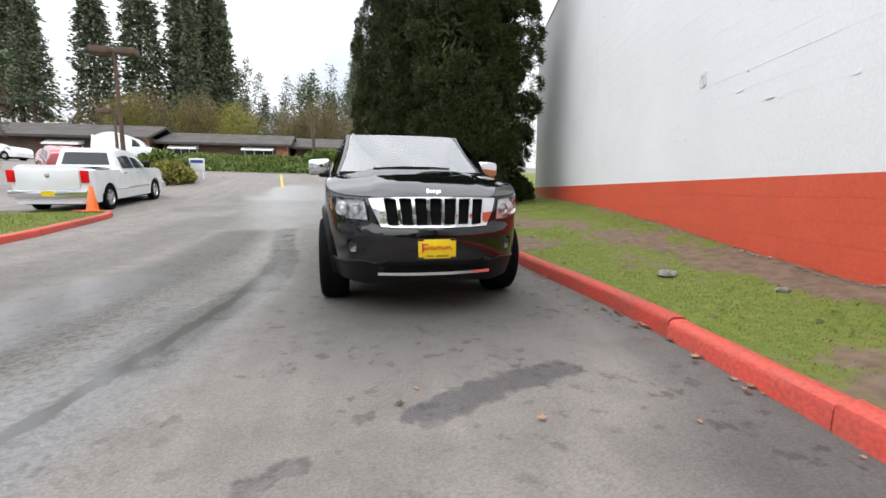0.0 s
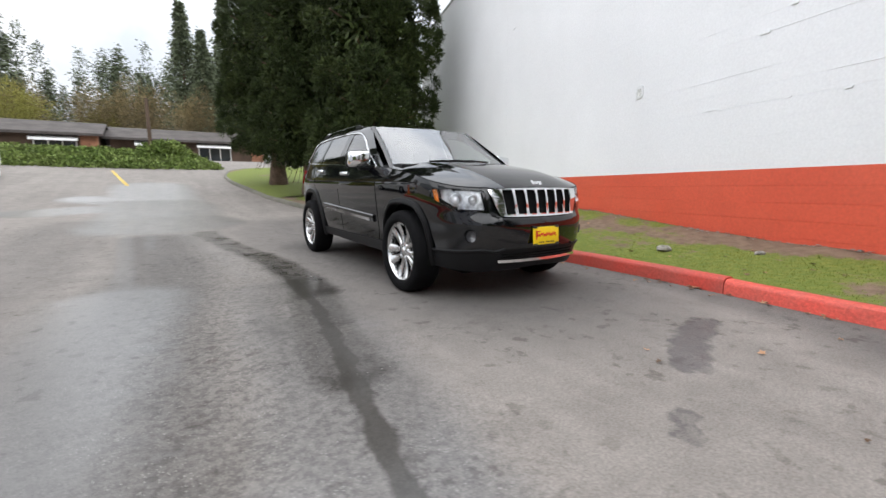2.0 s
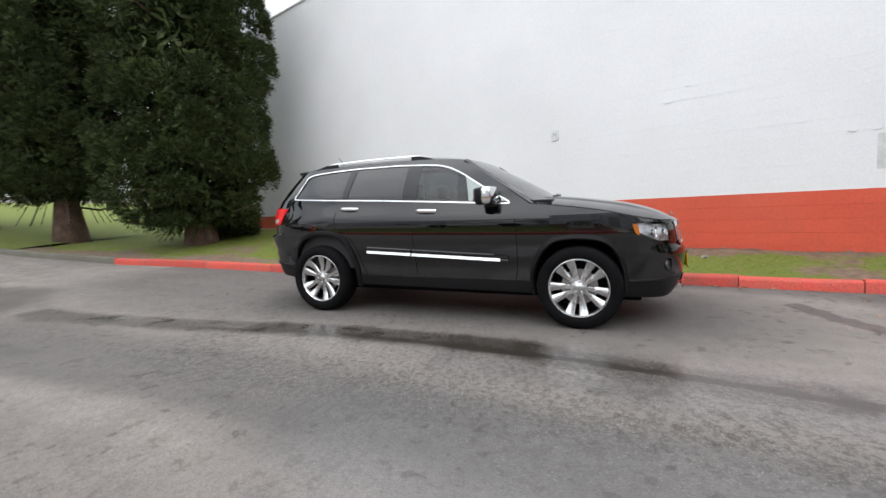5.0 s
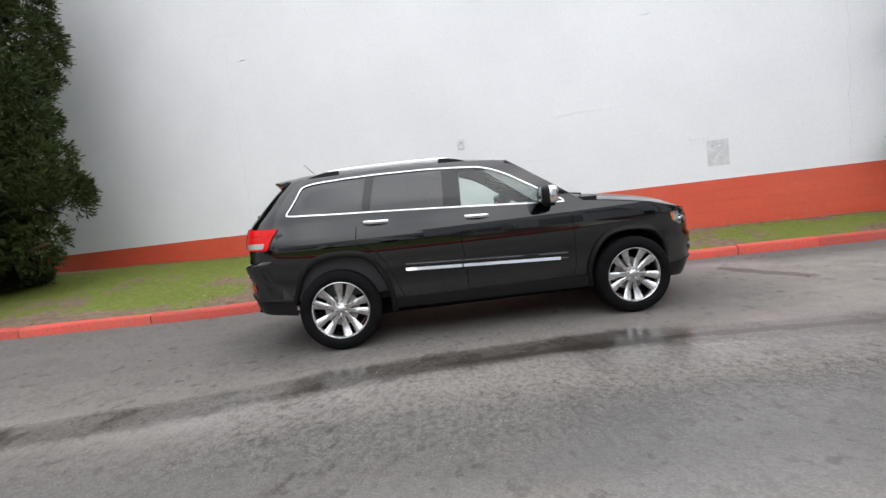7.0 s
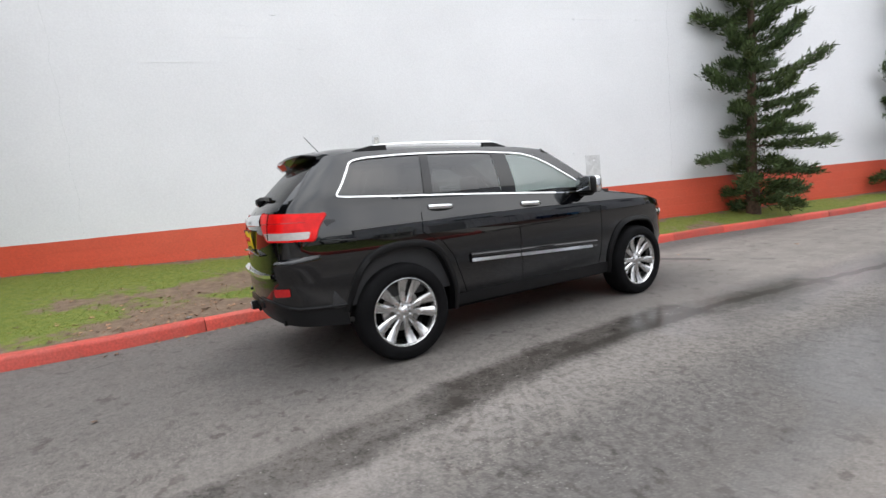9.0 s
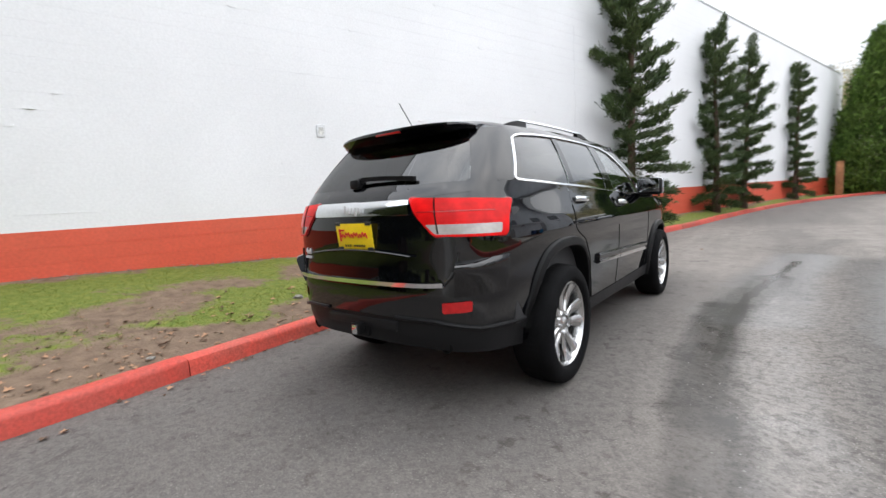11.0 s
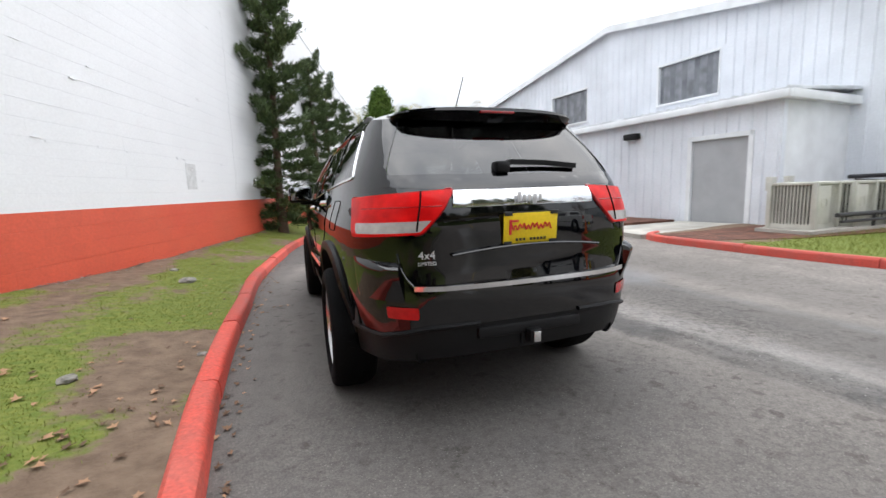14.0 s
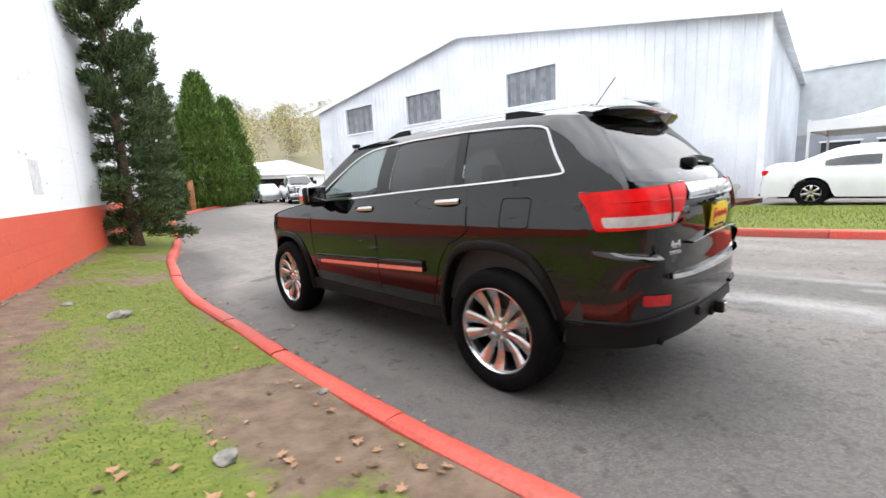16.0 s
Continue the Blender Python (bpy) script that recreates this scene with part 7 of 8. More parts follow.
def pickup(m, label, colour, name="pickup_truck", rear=True):
    prof = [(-2.9, .78), (-2.78, 1.08), (-2.5, 1.20), (-1.62, 1.30), (-1.45, 1.34), (-.82, 1.84), (-.5, 1.90), (.5, 1.91), (.72, 1.84), (.86, 1.36), (.95, 1.33), (2.75, 1.33), (2.86, 1.31), (2.92, .62)]
    v, body, f = vehicle(name, m, label, "truck", colour, 5.82, 2.02, prof, 1.26, [(-1.05, -.28), (-.2, .62)], (-1.85, 1.72), .40)
    # rear window, tailgate, bed and bumper
    bm = bmesh.new()
    q = [bm.verts.new(p) for p in ((-.70, .84, 1.36), (.70, .84, 1.36), (.60, .70, 1.80), (-.60, .70, 1.80))]
    bm.faces.new(q)
    o = part("rear_window", bm, DARKPANE, v, "dark rear window", 0)
    o.location.y = .035
    part("bed_floor", bm_box(-.82, .82, 1.05, 2.78, 1.332, 1.338), DARK, v, "dark open load bed", 0)
    part("tailgate", bm_box(-.78, .78, 2.88, 2.935, .72, 1.30, .02), colour, v, "smooth tailgate")
    part("tailgate_badge", bm_box(-.05, .05, 2.93, 2.945, 1.06, 1.17, .02), SATIN, v, "")
    part("rear_bumper", bm_box(-.98, .98, 2.80, 3.02, .50, .70, .03), CHROME, v, "chrome rear bumper")
    part("rear_plate", bm_box(-.16, .16, 3.015, 3.03, .53, .68), YELLOW, v, "yellow plate")
    for sg in (-1, 1):
        part("tail_lamp", bm_box(sg * .90 - .10, sg * .90 + .085, 2.84, 2.935, .92, 1.27, .015), RED_LENS, v, "red tail lamp")
        part("head_lamp", bm_box(sg * .80 - .16, sg * .80 + .13, -2.88, -2.72, .88, 1.08, .03), WHITE_LENS, v, "clear head lamp")
        bm = bm_box(sg * 1.12 - .10, sg * 1.12 + .10, -1.02, -.86, 1.28, 1.52, .04)
        part("door_mirror", bm, PLASTIC, v, "black door mirror")
        for y in (-.35, .55):
            part("handle", bm_box(sg * 1.005 - .02, sg * 1.005 + .02, y - .1, y + .1, 1.12, 1.155, .008), CHROME, v)
        part("side_strip", bm_box(sg * 1.0 - .02, sg * 1.0 + .025, -1.3, 1.2, .60, .66, .008), CHROME, v, "bright side step")
    g = part("front_grille", bm_box(-.55, .55, -2.93, -2.82, .72, 1.10, .03), CHROME, v, "chrome crossbar grille")
    for x0 in (-.27, .27):
        for z0 in (.81, 1.0):
            part("grille_hole", bm_box(x0 - .22, x0 + .22, -2.945, -2.90, z0 - .075, z0 + .075, .01), DARK, g)
    part("front_bumper", bm_box(-.98, .98, -3.0, -2.75, .45, .70, .04), CHROME, v, "chrome front bumper")
    part("front_plate", bm_box(-.16, .16, -3.015, -2.995, .50, .65), YELLOW, v, "yellow plate")
    bm = bmesh.new()
    q = [bm.verts.new(p) for p in ((-.74, -1.46, 1.36), (.74, -1.46, 1.36), (.60, -.80, 1.83), (-.60, -.80, 1.83))]
    bm.faces.new(q)
    o = part("windscreen", bm, DARKPANE, v, "dark windscreen", 0)
    o.location = (0, -.05, .025)
    return v


pickup(pose(-9.15, 12.0, zg(-9.15, 12) - .02, -slope(12, -9), 0, 181), "white crew-cab pickup truck parked at the kerb, seen from its tail", WHITE_PAINT)
pickup(pose(-11.6, -27.6, zg(-11.6, -27.6), 0, 0, 163), "dark blue pickup truck with a chrome grille, facing the road", BLUE_PAINT)
SUVP = [(-2.3, .7), (-2.2, .98), (-1.2, 1.12), (-.95, 1.16), (-.25, 1.64), (.2, 1.70), (1.6, 1.66), (2.0, 1.5), (2.3, 1.1), (2.38, .6)]
VANP = [(-2.6, .8), (-2.45, 1.15), (-1.8, 1.35), (-1.3, 2.0), (-.9, 2.2), (2.4, 2.25), (2.6, 2.1), (2.7, .6)]
SEDP = [(-2.35, .62), (-2.25, .80), (-1.3, .98), (-1.0, 1.03), (-.15, 1.42), (.35, 1.47), (.9, 1.42), (1.75, 1.10), (2.25, 1.04), (2.38, .92), (2.44, .55)]
vehicle("hatchback_car", pose(-14.9, 20.6, zg(-14.9, 20.6), -slope(20.6, -15), 0, 215), "red five-door car parked behind the pickup", "car", RED_PAINT, 4.7, 1.85, SUVP, 1.10, [(-.62, .05), (.12, .95), (1.05, 1.75)], (-1.4, 1.4), .35, "cars in the far car park")
vehicle("van", pose(-22.0, 44, zg(-22, 44), 0, 0, 95), "plain white panel van in the far car park", "van", WHITE_PAINT, 5.3, 2.0, VANP, 1.30, [(-1.5, -.8)], (-1.7, 1.6), .36, "cars in the far car park")
vehicle("parked_car", pose(-29, 38, zg(-29, 38), 0, 0, 80), "white car in the far car park", "car", WHITE_PAINT, 4.7, 1.8, SEDP, .98, [(-.75, .1), (.15, 1.0)], (-1.4, 1.4), .33, "cars in the far car park")
v, body, f = vehicle("sedan_car", pose(-12.05, 2.95, zg(-12, 2.9) + .0, 0, 0, 180), "white four-door sedan parked beyond the island lawn", "car", WHITE_PAINT, 4.8, 1.86, SEDP, .97, [(-.80, .12), (.18, 1.15)], (-1.40, 1.37), .335)
for sg in (-1, 1):
    part("tail_lamp", bm_box(sg * .70 - .18, sg * .70 + .17, 2.16, 2.40, .80, .93, .03), RED_LENS, v, "slim red tail lamp")
    part("window_trim", bm_box(sg * .865 - .02, sg * .865 + .03, -.95, 1.5, .955, .975, .004), CHROME, v)
part("exhaust_pipe", bm_box(-.75, -.6, 2.40, 2.47, .26, .32, .02), TRIM, v, "")
vehicle("small_car", pose(-11.2, -32.3, zg(-11.2, -32.3), 0, 0, 166), "small grey car parked beside the pickup", "car", SILVER_PAINT, 4.4, 1.75, SEDP, .98, [(-.75, .1), (.15, 1.0)], (-1.35, 1.35), .32)

# ---- street furniture and small things ----
ORANGE_CONE = surf("orange_cone_plastic", (.85, .16, .02), rough=.45, stain=.15, stain_scale=6)


def cone():
    c = thing("traffic_cone", pose(-7.72, 8.35, zg(-7.7, 8.4) + .14), "orange traffic cone standing on the grass tip", "cone")
    bm = bmesh.new()
    lathe(bm, [(.155, .03), (.15, .045), (.045, .70), (.03, .715), (.0, .716)], Matrix(), 24)
    part("cone_body", bm, ORANGE_CONE, c, "orange tapered body")
    part("cone_base", bm_box(-.19, .19, -.19, .19, 0, .035, .012), ORANGE_CONE, c, "square orange base")


cone()


def post(x, y, z, h, material, label, name="wooden_post", wdt=.09, cap_=False):
    p = thing(name, pose(x, y, z), label, "post")
    part("post", bm_box(-wdt, wdt, -wdt, wdt, -.3, h, .012), material, p)
    part("cap", bm_box(-wdt - .02, wdt + .02, -wdt - .02, wdt + .02, h, h + .04, .01), material, p)


POST_W = surf("orange_brown_timber", (.32, .14, .06), rough=.8, grain=.2, scale=15, stain=.3)
post(-4.9, -29.0, .1, 1.9, POST_W, "stained timber post at the bend", wdt=.16)
hut = thing("hydrant_box", pose(-8.4, -32.6, .1), "small pale cone-shaped marker between the cedars", "marker")
bm = bmesh.new()
lathe(bm, [(.55, 0), (.5, .1), (.2, .9), (.08, 1.1), (0, 1.12)], Matrix(), 16)
part("marker_body", bm, surf("sand_plastic", (.55, .36, .22), rough=.7, stain=.2), hut)


def lamp_post(x, y, h, label, heads=2):
    z = zg(x, y)
    p = thing("street_lamp", pose(x, y, z), label, "lamp post", "car park lamps")
    bm = bmesh.new()
    add_cyl(bm, .14, .10, h, pose(0, 0, h / 2), 10)
    part("pole", bm, TIMBER, p, "brown square pole")
    for k in range(heads):
        s = (-1, 1)[k]
        part("lamp_head", bm_box(s * .75 - .55, s * .75 + .55, -.4, .4, h - .15, h + .25, .05), TIMBER, p, "brown box lamp head")
        part("arm", bm_box(min(0, s * .5), max(0, s * .5), -.05, .05, h, h + .1), TIMBER, p)


lamp_post(-14.9, 27, 7.3, "tall brown lamp post with two box heads")
lamp_post(-3.1, 30, 4.3, "slim brown pole at the end of the road", 0)
lamp_post(-21, 40, 4.4, "brown lamp pole in the car park", 1)


def sign_board():
    s = thing("sign_board", pose(-9.0, 21.8, zg(-9, 21.8) + .12), "small white sign among the shrubs", "sign")
    part("board", bm_box(-.4, .4, -.03, .03, .35, 1.05, .01), AWN, s, "white board")
    part("stripe", bm_box(-.33, .33, -.036, -.031, .78, .95), surf("blue_sign_bar", (.03, .07, .3), rough=.5), s)
    for x in (-.3, .3):
        part("leg", bm_box(x - .03, x + .03, -.03, .03, -.2, .36), AWN, s)


sign_board()

# yellow parking line and white bay marks
YEL = surf("worn_yellow_line", (.62, .42, .05), rough=.75, grain=.3, scale=20, stain=.5, stain_scale=3, tint=(.25, .21, .12))
def line(name, a, b, wdt, material, label):
    d = Vector((b[0] - a[0], b[1] - a[1], 0))
    n = Vector((-d.y, d.x, 0)).normalized() * wdt / 2
    rows = []
    k = 14
    for i in range(k + 1):
        p = Vector((*a, 0)) + d * i / k
        rows += [(p.x + n.x, p.y + n.y, zg(p.x, p.y) + .006), (p.x - n.x, p.y - n.y, zg(p.x, p.y) + .006)]
    o = new(name, to_mesh(name, rows, [(2 * i, 2 * i + 1, 2 * i + 3, 2 * i + 2) for i in range(k)], material))
    return tagged(o, label, "road marking", kind="structure")


line("road_line", (-4.95, 25.2), (-4.0, 18.6), .14, YEL, "worn yellow line on the asphalt")
line("bay_line", (-9.8, 25.9), (-1.3, 26.1), .10, surf("worn_white_line", (.55, .53, .50), rough=.8, stain=.5, stain_scale=2, tint=(.2, .19, .18)), "faded white line below the ivy bank")

# air conditioning units on their pad
AC = surf("beige_metal_case", (.50, .49, .44), rough=.5, stain=.15, stain_scale=3)
slab("pad_concrete", [(-8.2, -2.05), (-8.1, -.95), (-12.2, -.55), (-12.4, -1.75)], .20, SLAB, "concrete pad under the cooling units", thick=.3)


def ac_unit(x, y, label, big=1.0):
    u = thing("cooling_unit", pose(x, y, zg(x, y) + .20, 0, 0, 5), label, "air conditioner", "cooling units")
    h, s = .92 * big, .40
    part("case", bm_box(-s + .03, s - .03, -s + .03, s - .03, .04, h - .05), DARK, u)
    for sx_, sy_ in ((-1, -1), (-1, 1), (1, -1), (1, 1)):
        part("corner_post", bm_box(sx_ * s - .04, sx_ * s + .04, sy_ * s - .04, sy_ * s + .04, 0, h, .01), AC, u)
    part("lid", bm_box(-s - .02, s + .02, -s - .02, s + .02, h - .06, h, .015), AC, u, "beige metal lid")
    part("foot", bm_box(-s, s, -s, s, 0, .09), AC, u)
    for k in range(12):
        q = -s + .07 + k * (2 * s - .14) / 11
        part("louvre", bm_box(s - .035, s - .01, q - .018, q + .012, .08, h - .06), AC, u)
        part("louvre", bm_box(q - .018, q + .012, s - .035, s - .01, .08, h - .06), AC, u)
    part("service_panel", bm_box(-.1, s + .005, s - .02, s + .012, .1, h - .08, .006), AC, u, "plain service panel")
    bm = bmesh.new()
    lathe(bm, [(.10 + .006 * math.cos(a), .006 * math.sin(a)) for a in np.linspace(0, 6.283, 7)[:-1]], pose(.15, s + .03, h * .55, 90), 16, True)
    part("cable", bm, AC, u, "looped grey cable")


for k, x in enumerate((-8.75, -9.70, -10.62)):
    ac_unit(x, -1.50 + k * .12, "beige louvred cooling unit on a concrete pad", (1.0, .98, .95)[k])
for x, y, h in ((-9.0, -2.3, 1.45), (-9.55, -2.28, 1.40)):
    b_ = thing("electric_box", pose(x, y, zg(x, y) + .95), "grey switch box on the annexe wall", "switch box")
    part("case", bm_box(-.09, .09, -.06, .06, .0, .30, .01), AC, b_)
    part("conduit", bm_box(-.015, .015, -.02, .02, -.95, 0), AC, b_)


def pipe_rack():
    p = thing("pipe_rack", pose(-12.0, -.2, zg(-12, -.2)), "black steel pipe rack beside the cooling units", "pipe rack")
    STEEL = surf("black_steel", (.03, .03, .032), rough=.45, stain=.2)
    for pts, r in (([(-.5, -1.05, 1.14), (-.45, -1.1, .46), (.6, -.52, .42), (3.2, -.72, .40)], .045), ([(-.3, -1.0, .30), (.6, -.46, .30), (3.1, -.70, .27)], .03), ([(-.52, -2.5, 1.13), (-.5, -1.02, 1.15)], .05), ([(-.40, -2.3, 1.05), (-.36, -1.05, .98)], .03), ([(.6, -.52, .1), (.6, -.52, .46)], .03), ([(2.2, -.63, .1), (2.2, -.63, .42)], .03)):
        bm = bmesh.new()
        sweep(bm, pts, circle(r, 8), ups=[(0, .3, 1)] * len(pts))
        part("pipe", bm, STEEL, p, "")
    for y in (-.42, -.12):
        bm = bmesh.new()
        add_cyl(bm, .09, .09, .16, pose(-.62, y, .5, 0, 90), 14)
        add_cyl(bm, .02, .02, .6, pose(-.62, y, .2), 8)
        part("meter", bm, AC, p, "grey gas meter")


pipe_rack()


def bin_(x, y, colour, label, h=1.0, rz=0):
    b = thing("wheelie_bin", pose(x, y, zg(x, y) + .13, 0, 0, rz), label, "bin", "bins by the annexe")
    m = surf("bin_plastic_" + label.split()[0], colour, rough=.5, stain=.15, stain_scale=4)
    bm = bm_box(-.21, .21, -.25, .25, .05, h * .92, .025)
    for v in bm.verts:
        k = .82 + .18 * v.co.z / h
        v.co.x *= k
        v.co.y *= k
    part("bin_body", bm, m, b, "")
    part("lid", bm_box(-.225, .225, -.27, .28, h * .92, h, .02), m, b, "hinged lid")
    for s in (-1, 1):
        bm = bmesh.new()
        add_cyl(bm, .08, .08, .04, pose(s * .20, -.20, .08, 0, 90), 14)
        part("wheel", bm, RUBBER, b)


bin_(-8.62, -8.95, (.02, .25, .55), "bright-blue recycling bin by the annexe wall", .74, 96)
bin_(-8.75, -8.38, (.03, .035, .045), "black bin bag stand between the blue bins", .70, 92)
bin_(-8.9, -7.8, (.015, .06, .22), "dark-blue recycling bin by the annexe wall", .76, 98)


def trailer():
    t = thing("trailer", pose(-11.6, -21.3, zg(-11.6, -21.3), 0, 0, 97), "old low boat trailer with loose tyres by the building", "trailer")
    STEEL = surf("rusty_grey_steel", (.10, .10, .10), rough=.6, stain=.4, stain_scale=5)
    for y in (-.55, .55):
        part("rail", bm_box(-2.2, 2.0, y - .05, y + .05, .45, .55, .01), STEEL, t)
    for x in (-1.8, -.6, .6, 1.7):
        part("crossbar", bm_box(x - .05, x + .05, -.6, .6, .46, .54, .01), STEEL, t)
    for y in (-.8, .8):
        bm = bmesh.new()
        lathe(bm, [(.17, -.08), (.30, -.09), (.32, -.05), (.32, .05), (.30, .09), (.17, .08)], pose(.5, y, .32, 90), 20)
        part("wheel", bm, RUBBER, t)
    bm = bmesh.new()
    lathe(bm, [(.2 + .1 * math.cos(a), .1 * math.sin(a)) for a in np.linspace(0, 6.283, 11)[:-1]], pose(-1.1, .2, .68), 20, True)
    part("spare_tyre", bm, RUBBER, t, "loose tyre lying on the trailer")


trailer()

# stones, fallen leaves and blades of grass
rng = np.random.default_rng(3)
STONE = surf("pale_stone", (.24, .225, .20), rough=.9, grain=.25, scale=30, stain=.4, stain_scale=8, bump=.5)


def stone(x, y, s, label, seed):
    st = random.Random(seed)
    bm = bmesh.new()
    bmesh.ops.create_icosphere(bm, subdivisions=2, radius=s)
    for v in bm.verts:
        k = 1 + .35 * noise.noise(v.co * (2 / s) + Vector((seed, 0, 0)))
        v.co = Vector((v.co.x * k * 1.2, v.co.y * k, v.co.z * k * .55))
    o = part("stone", bm, STONE, None, "", 25)
    o.matrix_world = pose(x, y, verge_z(x, y) + s * .22, 0, 0, seed * 40)
    tagged(o, label, "stone", "stones on the verge")


stone(2.40, -2.10, .085, "rough grey stone lying in the verge grass", 1)
stone(2.43, 1.21, .05, "small flat grey stone on the soil", 2)
stone(1.80, 2.95, .030, "pale flat stone on bare soil", 3)
stone(2.74, -3.0, .05, "little pale stone in the grass", 4)
stone(1.78, .84, .03, "bit of white litter-like stone at the kerb", 5)


def flat_leaves(spots, size, material, name, label):
    vs, fs = [], []
    r2 = random.Random(8)
    shape = [(0, -.5), (.16, -.22), (.5, -.26), (.30, .02), (.42, .34), (.14, .22), (0, .55), (-.14, .22), (-.42, .34), (-.30, .02), (-.5, -.26), (-.16, -.22)]
    for x, y, z in spots:
        s, a, tilt, sq = size * r2.uniform(.5, 1.4), r2.uniform(0, 6.28), r2.uniform(-.6, .6), r2.uniform(.55, 1.0)
        b = len(vs)
        for u, v in shape:
            u = u * sq + r2.uniform(-.07, .07)
            p, q = u * math.cos(a) - v * math.sin(a), u * math.sin(a) + v * math.cos(a)
            vs.append((x + p * s, y + q * s, z + .006 + abs(u) * s * .5 + p * s * tilt * .4 + r2.uniform(0, .006)))
        vs.append((x, y, z + .010))
        fs += [(b + i, b + (i + 1) % 12, b + 12) for i in range(12)]
    o = new(name, to_mesh(name, vs, fs, material, False))
    return tagged(o, label, "leaves", kind="stuff")


DEAD = surf("dead_leaf", (.23, .125, .068), rough=.8, island=.55, stain=.3, stain_scale=30, tint=(.36, .24, .15))
spots = []
r3 = random.Random(21)
ky, kx = [p[1] for p in kerb_fine], [p[0] for p in kerb_fine]
for i in range(120):        # along the gutter
    y = r3.choice([r3.uniform(-7, 9), r3.gauss(-2.6, 1.1), r3.gauss(1.5, 1.6)])
    x = float(np.interp(y, ky, kx)) - abs(r3.gauss(.04, .09))
    spots.append((x, y, zg(x, y)))
for i in range(18):
    x, y = r3.uniform(-1.5, 1.6), r3.uniform(-6, 6)
    if abs(x) > 1.1 or abs(y) > 2.6:
        spots.append((x, y, zg(x, y)))
for i in range(300):        # on the verge
    y = r3.choice([r3.uniform(-8, 10), r3.gauss(1.9, .9), r3.gauss(2.9, .9), r3.gauss(3.0, .6)])
    xk = float(np.interp(y, ky, kx)) + .2
    x = xk + abs(r3.gauss(0, .8))
    if x < wall_x(y) - .1:
        spots.append((x, y, verge_z(x, y)))
flat_leaves(spots, .050, DEAD, "fallen_leaves", "dry brown fallen leaves along the kerb and verge")
spots = []
for i in range(420):        # grit and crumbs at the wall's foot and on the road
    y = r3.uniform(-9, 9)
    x = wall_x(y) - abs(r3.gauss(.02, .08))
    spots.append((x, y, verge_z(x, y)))
flat_leaves(spots, .05, STONE, "wall_rubble", "crumbs of old mortar at the wall's foot")


def blades(name, pts, hgt, label):
    n = len(pts)
    c = np.array(pts)
    a = rng.random(n) * 6.28
    wd = .0022
    h = hgt * rng.uniform(.5, 1.3, n)
    lean = rng.normal(0, .45, (n, 2)) * h[:, None]
    s = np.stack([np.cos(a) * wd, np.sin(a) * wd, np.zeros(n)], 1)
    mid = c + np.stack([lean[:, 0] * .4, lean[:, 1] * .4, h * .6], 1)
    tip = c + np.stack([lean[:, 0], lean[:, 1], h], 1)
    v = np.stack([c - s, c + s, mid + s * .7, tip, mid - s * .7], 1).reshape(-1, 3)
    f = np.arange(n)[:, None] * 5 + np.array([[0, 1, 2, 3, 4]])
    return tagged(new(name, to_mesh(name, v, f, GRASS, False)), label, "grass", kind="stuff")


def scatter(n, box_, ok, height):
    pts = []
    r_ = random.Random(n)
    while n > 0:
        n -= 1
        x, y = r_.uniform(box_[0], box_[1]), r_.uniform(box_[2], box_[3])
        if ok(x, y):
            pts.append((x, y, height(x, y)))
    return pts


_ky0, _kt = -10.0, [float(np.interp(q, ky, kx)) for q in np.arange(-10, 13, .02)]


def xk_of(y): return _kt[int((y - _ky0) / .02)]


BLADE_R = random.Random(63)


def verge_ok(x, y):
    xk = xk_of(y) + .16
    return xk < x < wall_x(y) - .02 and greenness(x, y, verge_bare(x, y)) + BLADE_R.uniform(-.32, .32) > .55


blades("verge_grass", scatter(260000, (.6, 6.4, -8, 10), verge_ok, verge_z), .012, "short green grass blades on the verge")
blades("island_grass", scatter(26000, (-10.4, -6.3, -1.0, 8.3), lambda x, y: x < float(np.interp(y, [p[1] for p in isl_fine[:-12]], [p[0] for p in isl_fine[:-12]])) - .15, lambda x, y: zg(x, y) + .125), .05, "short green island grass")

# ---- blocks of the wall ----
def block_mesh(name, material, depth, wdt, hgt):
    x = -depth
    c = .0012
    w2, h2 = wdt / 2, hgt / 2
    v = [(.004, -w2, -h2), (.004, w2, -h2), (.004, w2, h2), (.004, -w2, h2), (x + .002, -w2, -h2), (x + .002, w2, -h2), (x + .002, w2, h2), (x + .002, -w2, h2), (x, -w2, -h2 + c), (x, w2, -h2 + c), (x, w2, h2 - c), (x, -w2, h2 - c)]
    f = [(8, 11, 10, 9), (4, 8, 9, 5), (5, 9, 10, 6), (6, 10, 11, 7), (7, 11, 8, 4), (0, 4, 5, 1), (1, 5, 6, 2), (2, 6, 7, 3), (3, 7, 4, 0)]
    return v, f


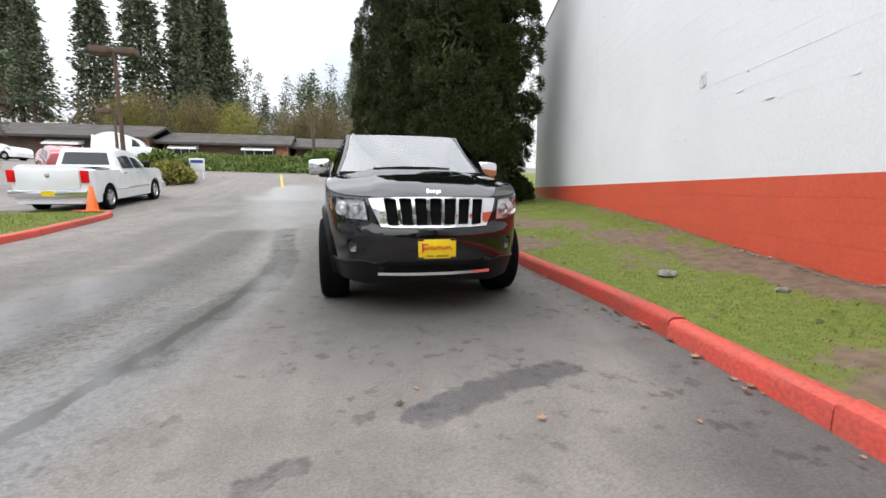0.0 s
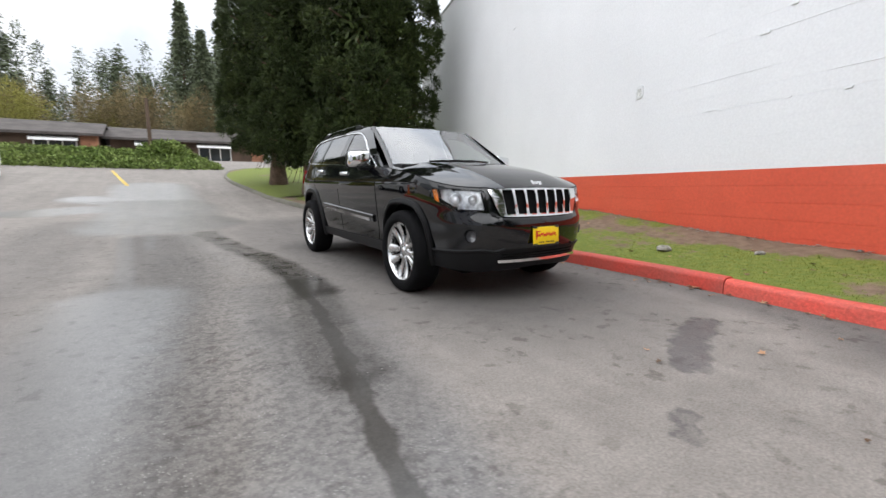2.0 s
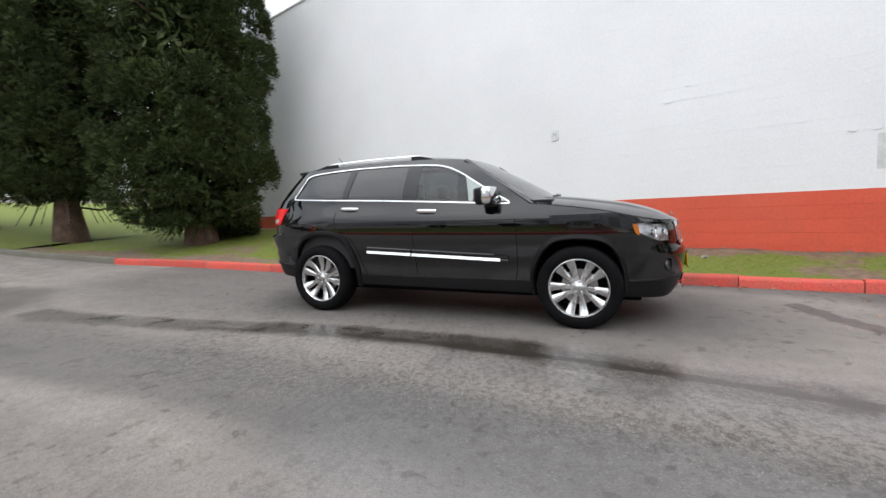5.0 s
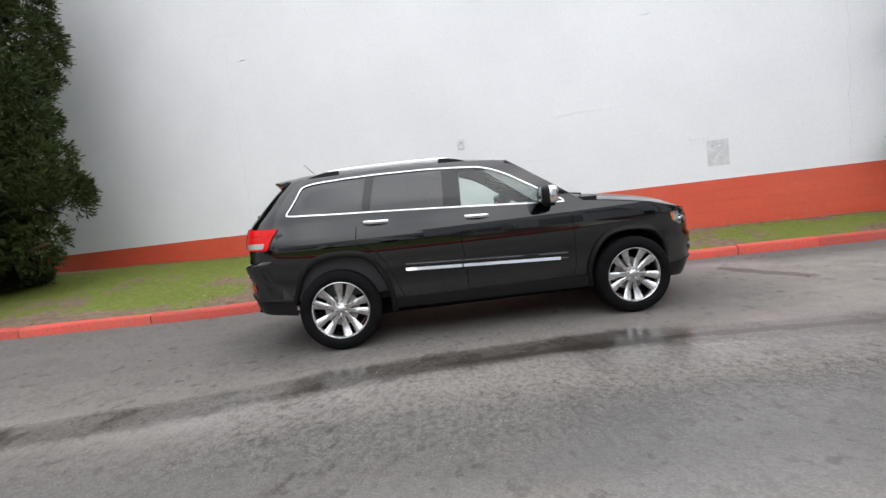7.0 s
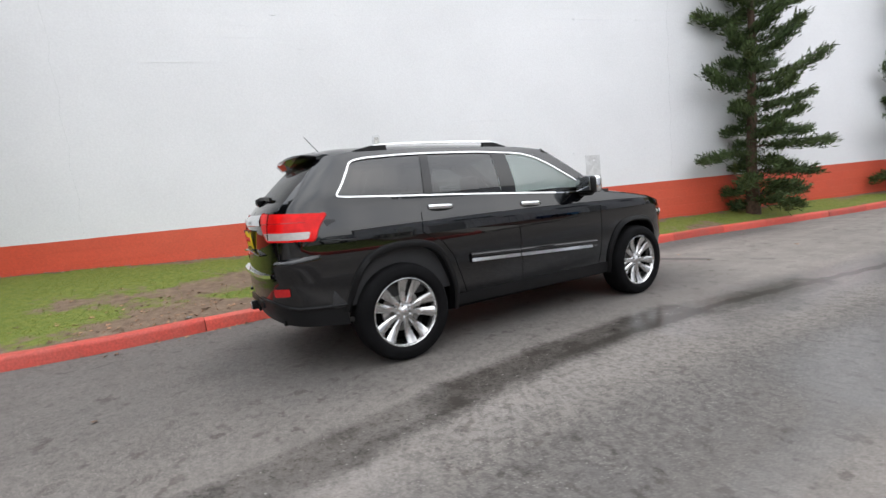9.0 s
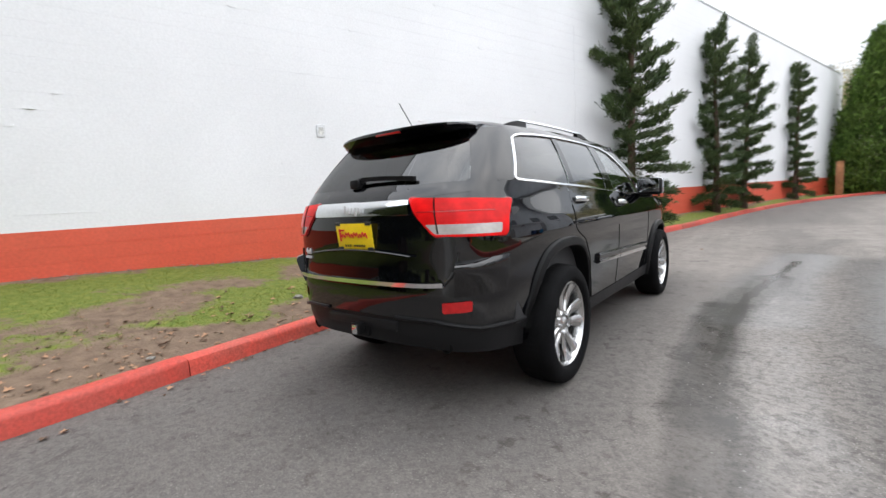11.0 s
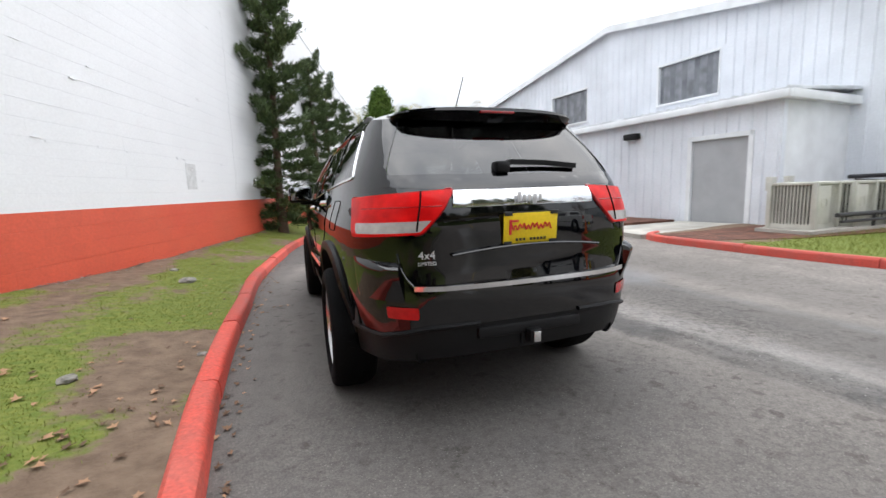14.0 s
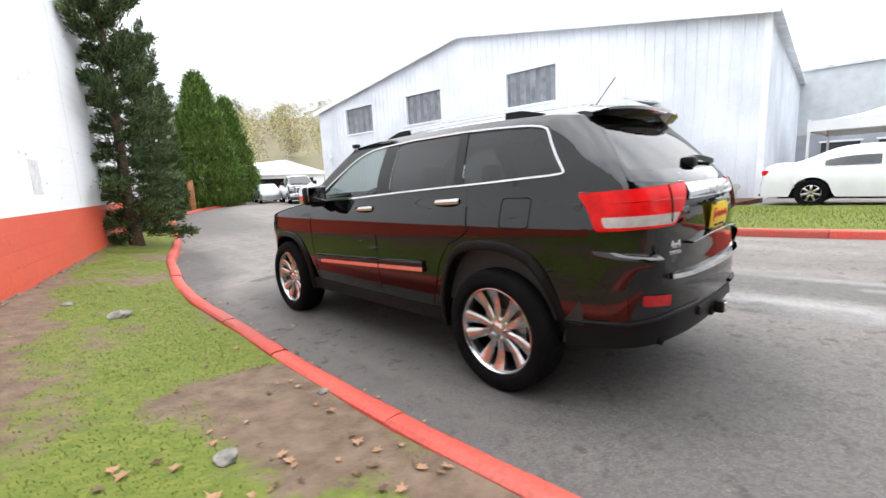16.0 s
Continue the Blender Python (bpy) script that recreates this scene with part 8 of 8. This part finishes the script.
def lay_blocks():
    r_ = random.Random(12)
    vs, fs = {"w": [], "o": []}, {"w": [], "o": []}
    shared = {}
    near = 0
    rows_ = int((WALL_TOP - BAND_Z) / COURSE) + 1
    for j in range(-7, rows_):
        z0 = BAND_Z + j * COURSE
        if z0 + COURSE > WALL_TOP:
            break
        key = "o" if j < 0 else "w"
        off = BLOCK / 2 if j % 2 else 0
        n = int((Y1 - Y0) / BLOCK)
        for i in range(n):
            y0 = Y0 + off + i * BLOCK
            if y0 + BLOCK > Y1:
                break
            dep = (.0065 if key == "o" else .0033) + r_.choice((0, 0, 0, 0, .0002, .0005))
            yy, zz = y0 + BLOCK / 2, z0 + COURSE / 2
            if -5.2 < yy < 3.6 and -4 <= j < 9 and near < 299:
                near += 1
                k = (key, round(dep, 4))
                if k not in shared:
                    v, f = block_mesh("block", None, dep, BLOCK, COURSE - (.0035 if key == "o" else .0009))
                    shared[k] = to_mesh("block", v, f, [ORANGE_WALL if key == "o" else WHITE_WALL], False)
                o = new("block", shared[k])
                o.parent = WALL
                o.location = (0, yy, zz)
                continue
            v, f = block_mesh("block", None, dep, BLOCK, COURSE - (.0035 if key == "o" else .0009))
            b = len(vs[key])
            vs[key] += [(a, c + yy, d + zz) for a, c, d in v]
            fs[key] += [tuple(b + q for q in t) for t in f[:5]]
    for key, m, nm in (("w", WHITE_WALL, "white_blocks"), ("o", ORANGE_WALL, "orange_blocks")):
        o = new(nm, to_mesh(nm, vs[key], fs[key], [m], False))
        o.parent = WALL
        o["kind"] = "stuff"


lay_blocks()


def wall_patch(y, z, wdt, hgt, label, seed, name="wall_patch", proud=.012, material=SCAR):
    r_ = random.Random(seed)
    bm = bmesh.new()
    n = 22
    ring = []
    for k in range(n):
        a = 2 * math.pi * k / n
        s = 1 / max(abs(math.cos(a)), abs(math.sin(a))) ** .6
        ring.append((wdt / 2 * s * math.cos(a) * r_.uniform(.9, 1.05), hgt / 2 * s * math.sin(a) * r_.uniform(.9, 1.05)))
    a_ = [bm.verts.new((-.004, p, q)) for p, q in ring]
    b_ = [bm.verts.new((-proud, p * .93, q * .93)) for p, q in ring]
    for k in range(n):
        bm.faces.new((a_[k], a_[(k + 1) % n], b_[(k + 1) % n], b_[k]))
    bm.faces.new(b_)
    o = part(name, bm, material, WALL, label, 30)
    o.matrix_local = pose(0, y, z)


def along(y): return y / math.cos(WALL_A)


o = part("wall_patch", bm_box(-.0075, .0, -.185, .185, -.24, .24, .002), surf("grey_patch", (.60, .605, .61), rough=.8, grain=.08, scale=30, stain=.12, stain_scale=9, bump=.2), WALL, "square grey repair patch", 0)
o.matrix_local = pose(0, along(-5.22), 1.66)
wall_patch(along(-.58), 2.50, .17, .22, "round plugged hole with flaking edge", 2, proud=.02)
wall_patch(along(-.58), 2.50, .10, .13, "hollow centre of the plugged hole", 3, "plug", .024, surf("hole_grey", (.58, .58, .56), rough=.9, stain=.4, stain_scale=20))
r_ = random.Random(31)
for k in range(70):
    y, z = r_.uniform(-9, 11), 1.3 + 4.6 * r_.random() ** 1.2
    wall_patch(along(y), round((z - BAND_Z) / COURSE) * COURSE + BAND_Z + r_.uniform(-.02, .02), r_.uniform(.03, .14), r_.uniform(.012, .05), "", 100 + k, "paint_flake", r_.uniform(.008, .02), WHITE_WALL)
# long raised mortar smears along some courses
for k in range(30):
    y, L_ = r_.uniform(-10, 11), r_.uniform(.25, 1.3)
    z = BAND_Z + r_.randint(-3, 24) * COURSE
    if z < .5:
        continue
    o = part("mortar_smear", bm_box(-.007, .0, -L_ / 2, L_ / 2, -.005, .004, .0025), ORANGE_WALL if z < BAND_Z - .01 else WHITE_WALL, WALL, "", 0)
    o.matrix_local = pose(0, along(y), z)
# hairline vertical cracks in the paint
for y in (4.3, -7.3):
    bm = bmesh.new()
    pts = [(-.0065, .03 * math.sin(k * 2.1), 1.25 + k * .28) for k in range(16)]
    sweep(bm, pts, [(-.003, -.0012), (.003, -.0012), (.003, .0012), (-.003, .0012)], ups=[(-1, 0, 0)] * 16)
    o = part("wall_crack", bm, SCAR, WALL, "hairline vertical crack", 0)
    o.matrix_local = pose(0, along(y), 0)
